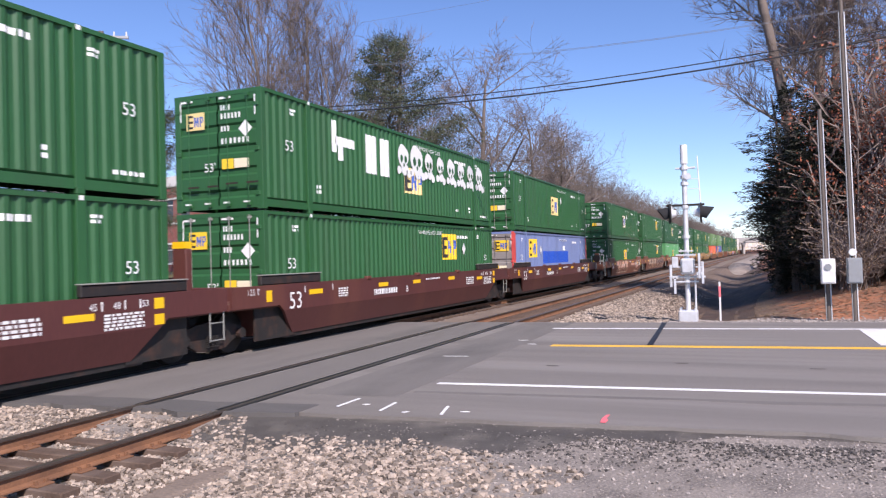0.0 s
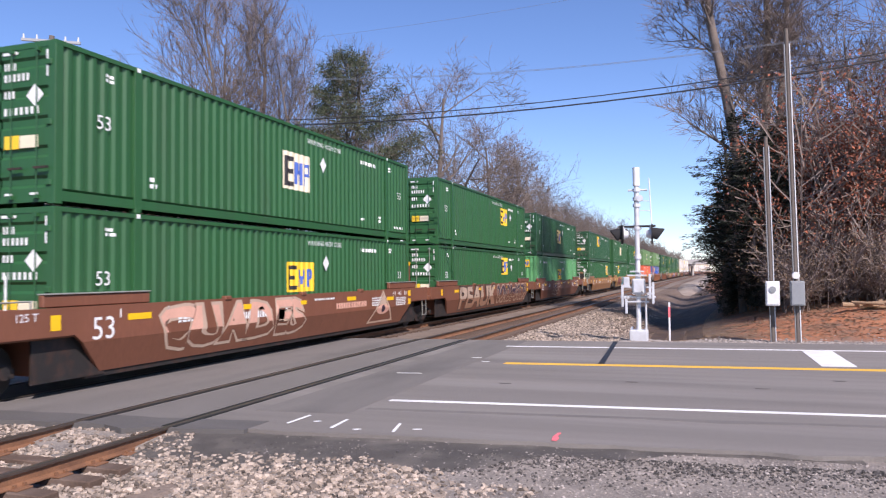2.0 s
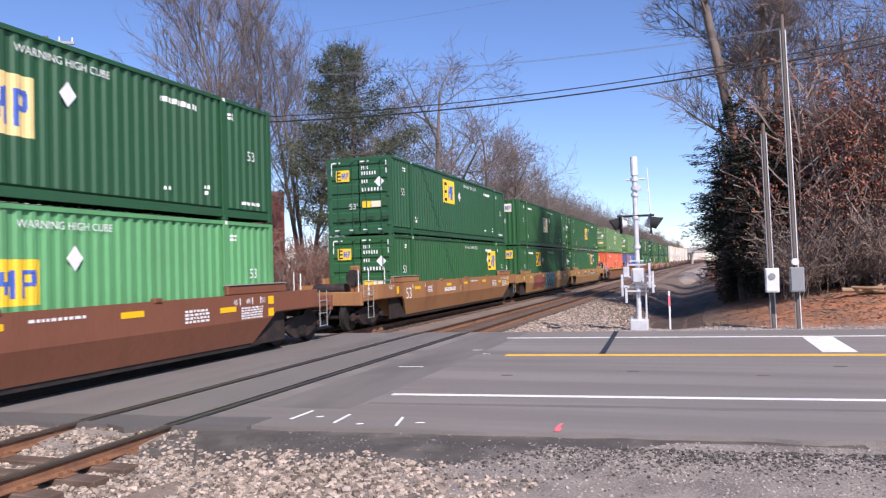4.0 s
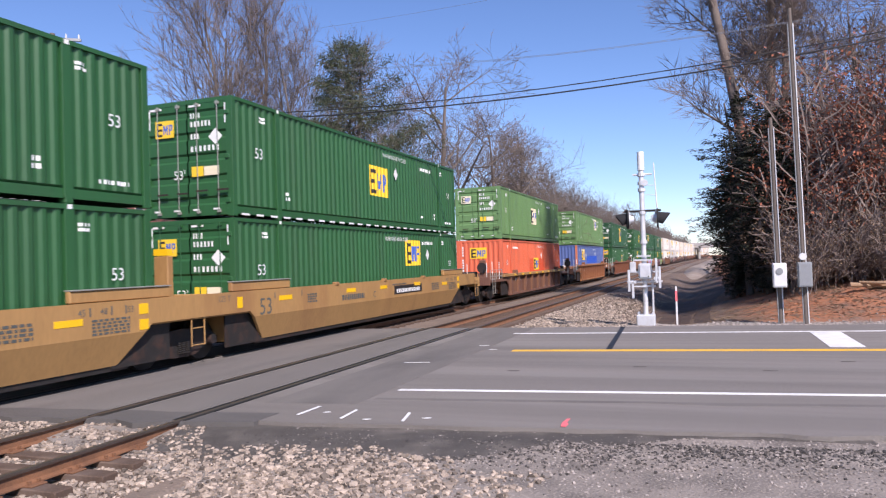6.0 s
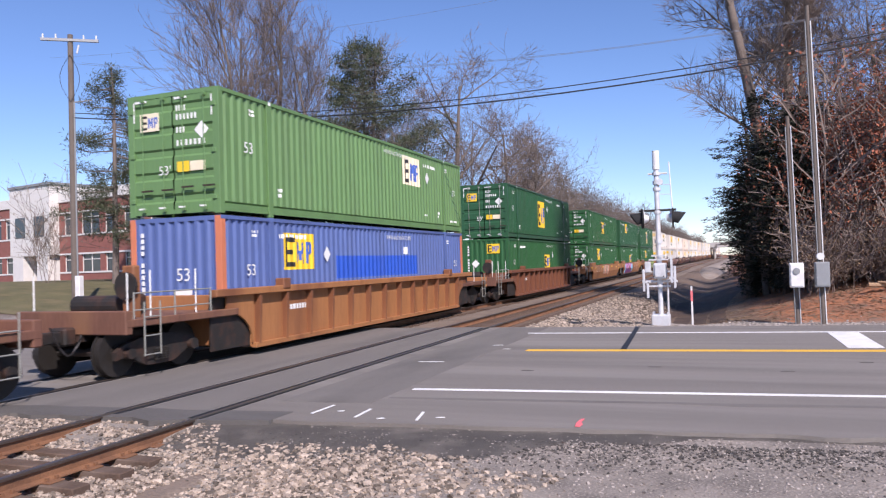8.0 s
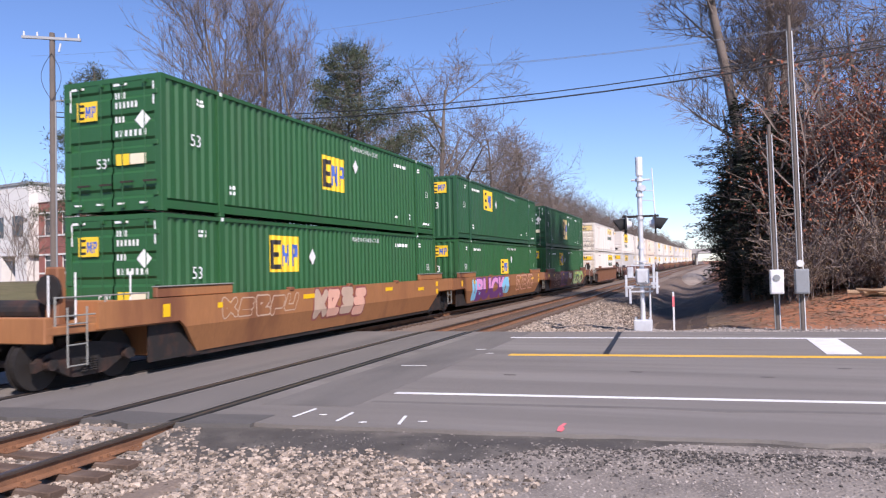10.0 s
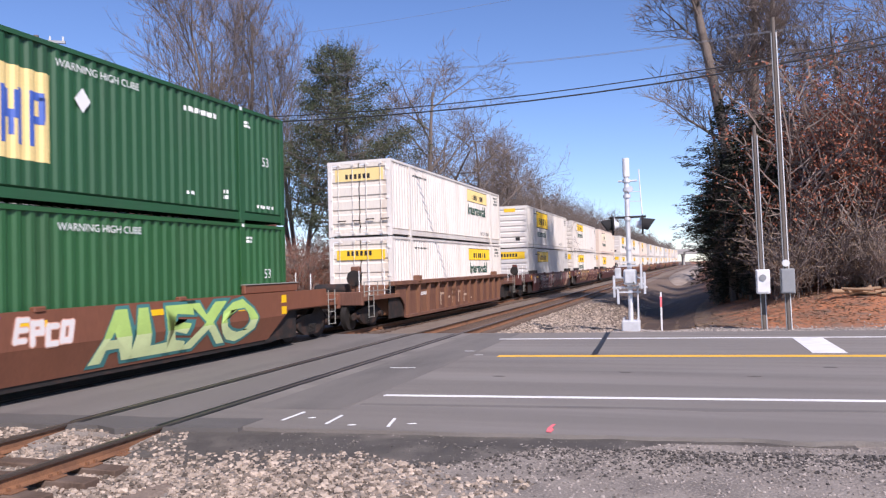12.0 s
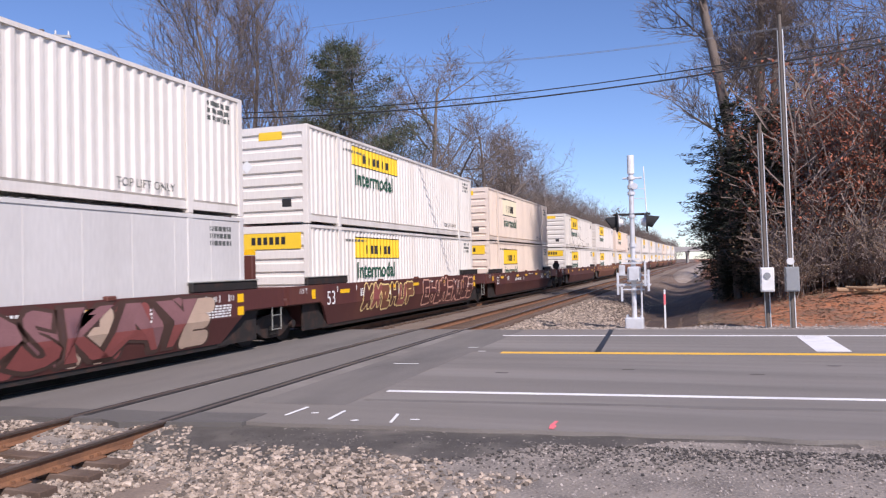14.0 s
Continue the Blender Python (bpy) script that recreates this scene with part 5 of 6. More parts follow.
def cedar(seed, height, width):
    """Dense evergreen: drooping sprays on every side, down to the ground."""
    rng = random.Random(seed)
    nr = np.random.RandomState(seed)
    t = thing("cedar_tree", "dense dark olive evergreen cedar reaching to the ground", "tree", "trees along the railway")
    v, f, _ = grow(seed, height, 0.2, 1.0, 0, (0,))
    part("trunk", raw("trunk", v, f, BARK), None, t)
    bm = bmesh.new()
    verts, faces = [], []
    n = int(height * 30)
    for i in range(n):
        u = (i + rng.random()) / n
        z = height * (0.03 + 0.95 * u)
        a = rng.uniform(0, math.tau)
        r = width * (1 - u) ** 0.55 * (0.26 + 0.86 * smooth(0.02, 0.55, u)) * rng.uniform(0.55, 1.05)
        r *= 1 + 0.9 * noise.noise((1.3 * math.cos(a), 1.3 * math.sin(a), z * 0.6 + seed))
        r = max(0.25, r)
        o = np.array((math.cos(a), math.sin(a), 0.0))
        side = np.array((-math.sin(a), math.cos(a), 0.0))
        lift = rng.uniform(-0.10, 0.35)
        end_ = (o[0] * r, o[1] * r, z + lift * r - 0.12 * r * r / width)
        tube(bm, (0, 0, z), end_, 0.022, 0.008, n=3, caps=False)
        for _ in range(int(16 + 26 * r)):
            w = 0.30 + 0.74 * nr.rand() ** 0.7
            p = o * r * w + side * nr.normal(0, 0.17 + 0.10 * r * (1 - w)) + np.array((0, 0, z + lift * r * w - 0.12 * r * r * w * w / width + nr.normal(0, 0.07)))
            d = o + side * nr.uniform(-1.1, 1.1) + np.array((0, 0, nr.uniform(-0.6, 0.35)))
            d /= np.linalg.norm(d)
            q = np.cross(d, (nr.normal(0, 0.5), nr.normal(0, 0.5), 1.0))
            q /= np.linalg.norm(q) + 1e-6
            s = nr.uniform(0.12, 0.30)
            k = len(verts)
            verts += [tuple(p), tuple(p + d * s * 0.5 + q * s * 0.13), tuple(p + d * s), tuple(p + d * s * 0.5 - q * s * 0.13)]
            faces.append((k, k + 1, k + 2, k + 3))
    part("branchwork", bm, BARK, t)
    part("crown", raw("crown", verts, faces, CEDAR), None, t, "feathery dark foliage sprays")
    return t


def brush(seed, height, width, leaf, label, per, stems=26):
    """A thicket: many thin stems that fork, with some dry leaves left on."""
    rng = random.Random(seed)
    t = thing("thicket", label, "shrub", "brush on the bank")
    av, af, tips = [], [], []
    for i in range(stems):
        v, f, tp = grow(seed * 50 + i, height * rng.uniform(0.5, 1.1), 0.018, 0.7, 2, (8, 4), first=0.25, sides=(4, 3, 3))
        ox, oy = rng.uniform(-width, width), rng.uniform(-width * 0.6, width * 0.6)
        tx, ty = rng.uniform(-0.3, 0.3), rng.uniform(-0.3, 0.3)
        k = len(av)
        av += [(x + ox + tx * z, y + oy + ty * z, z) for x, y, z in v]
        af += [tuple(j + k for j in q) for q in f]
        tips += [(p.x + ox + tx * p.z, p.y + oy + ty * p.z, p.z) for p, d in tp]
    part("branchwork", raw("branchwork", av, af, TWIG), None, t)
    if per:
        v, f = blades(tips, seed, per, 0.066, 0.14, 0.6, 0.4)
        part("foliage", raw("foliage", v, f, leaf), None, t)
    return t


def put(t, x, y, turn=0.0, size=1.0, z=None):
    t.matrix_basis = pose(x, y, ground_z(x, y) - 0.05 if z is None else z, 0, 0, turn)
    t.scale = (size, size, size)
    return t


def again(t, x, y, turn, size):
    o = copy_thing(t, pose(x, y, ground_z(x, y) - 0.05, 0, 0, turn))
    o.scale = (size, size, size)
    return o


def build_trees():
    rng = random.Random(11)
    # behind the train
    slim_far = put(bare_tree(43, 15, 0.17, 0.7, 3, (13, 7, 5), first=0.25, up=0.85, label="slim leafless tree in the wood"), -27.5, 60, 0)
    big = put(bare_tree(21, 22, 0.32, 0.66, 4, (10, 6, 4, 3), first=0.25, up=1.0, limb_len=0.42, stems=3), -33.8, 48, 0)
    again(big, -29.6, 52, 140, 0.80)
    again(slim_far, -38.5, 52, 0, 1.2)
    put(pine(5, 17.8, 0.24, 6.2, tuft=40, thick=1.0), -22.6, 45, 0)
    put(pine(8, 15.5, 0.22, 4.2, "blue-green white pine with drooping layered branches", 0.34, 50, 0.55), -39.4, 39.6, 0)
    tree2 = put(bare_tree(33, 17.4, 0.40, 1.05, 4, (11, 7, 5, 3), first=0.26, up=0.6, limb_len=0.50, stout=0.56, bark=BARK), -20.6, 58, 30)
    again(tree2, -17.6, 64, 200, 0.80)
    again(tree2, -17.4, 73, 80, 0.76)
    slim = put(bare_tree(41, 14, 0.16, 0.7, 3, (15, 8, 6), first=0.22, up=0.8, label="slim leafless tree in the wood"), -21, 84, 0)
    slim2 = put(bare_tree(47, 13, 0.18, 0.85, 3, (15, 8, 6), first=0.18, up=0.7, label="slim leafless tree in the wood"), -22, 90, 0)
    for i in range(150):
        y = 84 + 290 * (i / 150) ** 1.2
        x = -18.0 - rng.uniform(0, 9) + 3.0 * smooth(80, 250, y) + bend(y)
        again(slim if i % 2 else slim2, x, y, rng.uniform(0, 360), rng.uniform(0.56, 0.80) * (1 - 0.15 * smooth(150, 330, y)))
    for x, y, s in ((-27.5, 38, 0.7), (-29, 36, 0.6), (-34, 42, 0.7), (-28.5, 58, 0.9), (-24, 68, 0.8)):
        again(slim if x > -30 else slim2, x, y, rng.uniform(0, 360), s)
    # a small tree with withered leaves on the lawn before the brick building
    lawn_tree = put(brush(14, 6.2, 1.1, TAN_LEAF, "young lawn tree with withered brown leaves", 3, 9), -43.0, 37.2, 0)
    lawn_tree.name = "young_tree"
    # beside the line ahead
    put(bare_tree(61, 22.5, 0.42, 0.8, 4, (14, 6, 5, 3), first=0.32, up=0.75, limb_len=0.16, lean=-0.14, bark=BARK_PALE, stout=0.34, label="tall leaning bare tree with pale bark"), 3.2, 41.0, 0)
    tall = put(bare_tree(64, 22, 0.36, 0.8, 4, (14, 6, 5, 3), first=0.36, up=0.75, limb_len=0.18, bark=BARK_PALE, stout=0.36, label="tall bare forked tree with broken limbs"), 3.1, 41.6, 0)
    put(bare_tree(66, 21, 0.30, 0.8, 4, (12, 6, 5, 3), first=0.40, up=0.75, limb_len=0.22, lean=0.13, bark=BARK_PALE, stout=0.36, label="tall bare tree leaning away from the line"), 3.5, 41.4, 0)
    for i in range(16):
        x, y = rng.uniform(4.6, 22), rng.uniform(32.0, 60)
        x += 0.12 * (y - 31)
        again((slim2, slim, slim, slim2, slim_far, slim)[i % 6], x, y, rng.uniform(0, 360), rng.uniform(0.75, 1.15))
    for i in range(26):
        y = 60 + i * 9
        again((slim, slim2)[i % 2], 6.5 + rng.uniform(0, 12) + bend(y), y, rng.uniform(0, 360), rng.uniform(0.7, 1.0))
    ever = put(cedar(3, 10.0, 3.1), 2.0, 38.4, 0)
    ever2 = put(cedar(6, 8.4, 2.5), 2.7, 36.3, 0)
    for i, (x, y, a, k) in enumerate(((1.5, 41.0, 20, 0.92), (3.9, 38.0, 200, 0.9), (1.2, 38.6, 40, 0.72), (2.0, 44.5, 90, 0.9), (2.9, 48, 210, 0.92), (4.8, 40.5, 60, 0.92), (3.1, 53, 300, 0.9), (4.8, 48.0, 20, 0.98), (3.9, 60.0, 100, 0.95), (5.0, 72.0, 180, 1.0), (6.4, 88, 30, 1.0), (7.4, 105, 90, 1.0), (6.4, 42, 10, 0.85), (8.6, 45, 130, 0.95), (11.5, 44, 240, 0.9), (3.6, 35.6, 300, 0.62), (8.2, 125, 10, 1.0))):
        again(ever if i % 2 else ever2, x, y, a, k)
    red = put(brush(2, 3.6, 1.7, RED_LEAF, "tangled thicket with dry red-brown leaves", 11), 7.6, 33.2, 0)
    again(red, 8.6, 34.2, 150, 1.9)
    again(red, 6.6, 36.0, 60, 2.1)
    again(red, 9.8, 37.0, 200, 2.2)
    again(red, 11.8, 36.0, 20, 2.0)
    tan = put(brush(7, 2.4, 1.8, TAN_LEAF, "tangled grey-brown leafless thicket", 2, 34), 4.9, 31.4, 0)
    for x, y, a, s in ((6.8, 30.8, 90, 0.9), (8.8, 31.2, 180, 1.0), (10.4, 32, 30, 1.2), (5.4, 34, 10, 1.4), (7.4, 34, 70, 1.5), (10, 35.5, 130, 1.7), (12.5, 34, 10, 1.6), (5.0, 38, 20, 1.6), (6.5, 39, 220, 1.9), (9.5, 40, 120, 2.0), (12, 39, 40, 2.1), (7.2, 37, 140, 2.1), (14, 38, 60, 2.0), (8.4, 43, 10, 2.3), (11, 44, 200, 2.3)):
        again(tan, x, y, a, s)
    for i in range(18):
        y = 46 + 11 * i
        again(tan, -18.0 - rng.uniform(0, 3) + bend(y), y, rng.uniform(0, 360), rng.uniform(1.1, 1.8))
    for x, y in ((-25, 44), (-29, 41), (-33, 40), (-36, 42), (-22, 49), (-20.5, 53), (-27, 36), (-24, 40), (-30, 44), (-26, 48)):
        again(red if x < -23.5 else tan, x, y, rng.uniform(0, 360), rng.uniform(0.8, 1.3))


build_trees()


def leaf_litter():
    rng = np.random.RandomState(6)
    verts, faces = [], []
    for i in range(13000):
        y = 25.2 + abs(rng.normal(0, 8.5))
        x = rng.uniform(-3.6, 13)
        z = ground_z(x, y) + 0.012
        a, s = rng.uniform(0, 6.28), rng.uniform(0.03, 0.085)
        u, w = np.array((math.cos(a), math.sin(a), rng.uniform(-.15, .15))) * s, np.array((-math.sin(a), math.cos(a), rng.uniform(-.2, .2))) * s * 0.6
        k = len(verts)
        c = np.array((x, y, z - 0.002))
        verts += [tuple(c - u), tuple(c + w), tuple(c + u), tuple(c - w)]
        faces.append((k, k + 1, k + 2, k + 3))
    tagged(new("leaf_litter", raw("leaf_litter", verts, faces, TAN_LEAF)), "scattered dry leaves on the clay bank", "leaves", kind="stuff")


leaf_litter()


# ---- crossing signal, poles and cables ----
def crossing_signal(x, y):
    z0 = ground_z(x, y)
    t = thing("crossing_signal", "silver railway crossing signal mast with two hooded lamps", "signal", m=pose(x, y, z0))
    part("base", B(-0.27, 0.27, -0.25, 0.25, -0.1, 0.34, bevel=0.03), STEEL, t, "bolted cast base")
    for sx in (-0.21, 0.21):
        for sy in (-0.19, 0.19):
            part("bolt", T((sx, sy, 0.3), (sx, sy, 0.42), 0.028, n=6), STEEL, t)
    part("mast", T((0, 0, 0.3), (0, 0, 5.15), 0.075, n=14), STEEL, t)
    part("mast_cap", T((0, 0, 4.75), (0, 0, 5.32), 0.105, n=14), BOX_WHITE, t, "white cylinder on the mast head")
    for z in (2.55, 3.45, 4.15, 4.35, 4.62):
        part("clamp", T((0, 0, z - 0.05), (0, 0, z + 0.05), 0.115, n=12), STEEL, t)
    part("cross_arm", T((-0.55, -0.05, 3.50), (0.55, -0.05, 3.50), 0.035, n=8), DARK_STEEL, t)
    part("upper_arm", T((-0.25, 0, 4.62), (0.32, 0, 4.62), 0.03, n=8), STEEL, t)
    for sx in (-1, 1):                              # each lamp looks along the road, away from the mast
        a = Vector((sx, -0.18 if sx < 0 else 0.05, 0)).normalized()
        c = Vector((sx * 0.42, -0.05, 3.26))
        lamp = part("lamp", T(c, c + a * 0.05, 0.30, n=26), HOOD, t, "round black backing plate")
        part("lamp_housing", T(c - a * 0.16, c, 0.09, 0.16, n=16), STEEL, lamp)
        part("lens", T(c + a * 0.05, c + a * 0.09, 0.15, n=18), LENS, lamp, "dark red lens")
        side = Vector((-a.y, a.x, 0))
        bm = bmesh.new()                            # hood over the lens, longest at its top
        for r in (0.20, 0.185):
            for k in range(15):
                g = math.radians(-40 + k * 260 / 14)
                o = c + side * (r * math.cos(g)) + Vector((0, 0, r * math.sin(g)))
                bm.verts.new(o + a * 0.05)
                bm.verts.new(o + a * (0.12 + 0.28 * (0.5 + 0.5 * math.sin(g))) + Vector((0, 0, -0.05)))
        bm.verts.ensure_lookup_table()
        for o in (0, 30):
            for k in range(14):
                bm.faces.new([bm.verts[o + 2 * k + j] for j in (0, 1, 3, 2)])
        bmesh.ops.recalc_face_normals(bm, faces=bm.faces)
        part("hood", bm, HOOD, lamp, "long black hood")
        part("lamp_stem", T((sx * 0.40, -0.05, 3.30), (sx * 0.40, -0.05, 3.52), 0.035, n=8), STEEL, t)
    # gate mechanism with counterweight arms, half-way up
    gate = part("gate_mechanism", B(-0.17, 0.22, -0.24, 0.04, 1.42, 1.90, bevel=0.04), STEEL, t, "silver gate motor housing")
    part("cover_plate", B(-0.12, 0.17, -0.262, -0.24, 1.48, 1.84, bevel=0.008), STEEL, gate)
    for dx in (-0.38, -0.27, 0.31, 0.43):
        part("gate_arm_side", B(dx - 0.022, dx + 0.022, -0.42, 0.5, 1.30 + 0.1 * (dx > 0), 1.38 + 0.1 * (dx > 0), bevel=0.008), STEEL, gate)
    for dx, z0, z1 in ((-0.44, 1.05, 1.72), (0.46, 1.15, 1.80), (-0.33, 0.85, 1.3), (0.37, 1.3, 2.05)):
        part("counterweight", B(dx - 0.035, dx + 0.035, -0.40, -0.30, z0, z1, bevel=0.012), STEEL, gate)
    part("gate_shaft", T((-0.52, -0.05, 1.34), (0.52, -0.05, 1.34), 0.032, n=10), STEEL, gate)
    for z, w in ((1.18, 0.36), (1.62, 0.50), (1.98, 0.30), (2.10, 0.22)):
        part("bracket", B(-w, w * 0.9, -0.15, -0.11, z, z + 0.045), STEEL, gate)
    part("junction_box", B(-0.42, -0.24, -0.20, -0.02, 1.62, 1.95, bevel=0.02), STEEL, gate)
    for k, dx in enumerate((-0.16, 0.13)):
        part("bolt", T((dx, -0.27, 1.5), (dx, -0.24, 1.5), 0.02, n=6), DARK_STEEL, gate)
    part("warning_bell", T((0.10, -0.12, 4.36), (0.10, -0.02, 4.36), 0.10, n=14), STEEL, t)
    part("conduit", T((0.22, 0.05, 0.0), (0.22, 0.05, 1.4), 0.03, n=8), STEEL, t)
    # narrow stays seen edge-on beside the mast
    part("gate_arm", T((0.42, 0.3, 3.6), (0.36, 0.3, 5.0), 0.022, 0.018, n=6), BOX_WHITE, t, "slender raised white arm")
    for z in (4.0, 4.3):
        part("stay", T((0, 0, z), (0.40, 0.3, z), 0.010, n=5), STEEL, t)
    return t


crossing_signal(-1.76, 23.2)


def box_pole(x, y, lean, height, cab, cab_label, pole, pale, twin):
    t = thing("service_pole", "grey weathered pole with conduits and a meter cabinet", "pole", m=pose(x, y, ground_z(x, y) - 0.05))
    top = (lean, 0.0, height)
    part("pole", T((0, 0, 0), top, 0.070, 0.055, n=14), pole, t)
    # left conduit grey, right pale: the pole's shaded and sunlit edges put into colour
    for k, dx in enumerate((-0.07, 0.07)[:twin]):
        part("conduit", T((dx, -0.06, 0), (dx + lean * 0.97, -0.06, height * 0.95), 0.016, n=8), pale if k else BOX_GREY, t, "pale conduit, toned for the pole's sunlit edge" if k else "grey conduit, toned for the pole's shaded edge")
    c = part("cabinet", B(-0.19 + lean * 0.15, 0.19 + lean * 0.15, -0.32, -0.08, 1.14, 1.86, bevel=0.02), cab, t, cab_label)
    part("door", B(-0.16 + lean * 0.15, 0.16 + lean * 0.15, -0.335, -0.32, 1.18, 1.82, bevel=0.006), cab, c)
    return t, c


p1, c1 = box_pole(2.06, 23.9, -0.08, 6.2, BOX_WHITE, "white cabinet with a round meter", POLE_WOOD, STEEL, 2)
part("meter", T((-0.02, -0.36, 1.62), (-0.02, -0.32, 1.62), 0.095, n=20), BOX_GREY, c1, "round glass meter")
p2, c2 = box_pole(2.70, 23.6, -0.12, 9.3, BOX_GREY, "grey metal cabinet", POLE_WOOD, BOX_WHITE, 2)
part("meter", T((-0.05, -0.30, 2.02), (-0.05, -0.12, 2.02), 0.10, n=16), BOX_WHITE, p2, "pale meter head")


def marker_post(x, y):
    t = thing("marker_post", "thin white and red marker post in the ditch", "marker post", m=pose(x, y, ground_z(x, y) - 0.05))
    part("post", B(-0.03, 0.03, -0.02, 0.02, 0, 1.35, bevel=0.006), BOX_WHITE, t)
    part("band", B(-0.034, 0.034, -0.024, 0.024, 0.85, 1.2), PINK, t, "red band")


marker_post(-0.95, 25.6)


def utility_pole(x, y, height):
    t = thing("utility_pole", "tall weathered wooden utility pole with cross-arm and insulators", "utility pole", m=pose(x, y, ground_z(x, y) - 0.1))
    part("pole", T((0, 0, 0), (0, 0, height), 0.17, 0.12, n=14), POLE_WOOD, t)
    arm = part("cross_arm", B(-1.25, 1.25, -0.16, -0.06, height - 0.35, height - 0.22, bevel=0.01), BOX_GREY, t)
    for k in (-1.15, -0.6, 0.6, 1.15):
        part("insulator", T((k, -0.11, height - 0.22), (k, -0.11, height - 0.02), 0.05, 0.035, n=8), INSULATOR, arm)
    part("cut_out", T((0.3, -0.1, height - 0.9), (0.38, -0.1, height - 0.5), 0.045, n=8), INSULATOR, t)
    for dx in (-0.45, 0.4):
        bm = bmesh.new()
        prev = None
        for k in range(8):
            u = k / 7
            q = Vector((dx * math.sin(u * 3.14) * 1.0, -0.15, height - 1.0 - 2.2 * u))
            if prev is not None:
                tube(bm, prev, q, 0.012, n=5, caps=False)
            prev = q
        part("jumper_cable", bm, WIRE, t)
    part("conduit", T((0.14, -0.1, 0), (0.14, -0.1, height - 3.2), 0.04, n=8), BOX_GREY, t)
    part("bracket_arm", T((0, 0, height - 3.2), (0.9, -0.1, height - 3.1), 0.03, n=6), BOX_GREY, t)
    return t


utility_pole(-28.3, 26.0, 13.35).rotation_euler.z = radians(35)
utility_pole(22.0, 26.1, 14.9)
# low white conduit guard of the far pole, drawn as a separate post
post = thing("conduit_guard", "short white conduit guard beside the utility pole", "post", m=pose(-27.4, 25.4, ground_z(-27.4, 25.4) - 0.05))
part("post", B(-0.14, 0.14, -0.14, 0.14, 0, 2.0, bevel=0.03), BOX_WHITE, post)


def cable(a, b, sag, r, material, label):
    bm = bmesh.new()
    a, b = Vector(a), Vector(b)
    prev = None
    for k in range(25):
        u = k / 24
        q = a.lerp(b, u) - Vector((0, 0, 4 * sag * u * (1 - u)))
        if prev is not None:
            tube(bm, prev, q, r, n=5, caps=False)
        prev = q
    bmesh.ops.remove_doubles(bm, verts=bm.verts, dist=0.004)
    return solo("overhead_cable", bm, material, label, "cable", "overhead cables")


for dz, r in ((0.0, 0.020), (-0.22, 0.028)):
    cable((-28.2, 26.0, 9.60 + dz), (22.0, 26.0, 11.31 + dz), 2.2, r, WIRE, "thick black overhead cable")
for dz, dy in ((0.0, 0.0), (-0.12, -0.3)):
    cable((-27.5, 25.9 + dy, 11.86 + dz), (22.0, 26.0 + dy, 11.69 + dz), 2.42, 0.007, WIRE_GREY, "thin bare overhead cable")
cable((-29.5, 25.9, 12.35), (22.0, 26.0, 14.78), 1.76, 0.005, WIRE_GREY, "thin bare overhead cable")


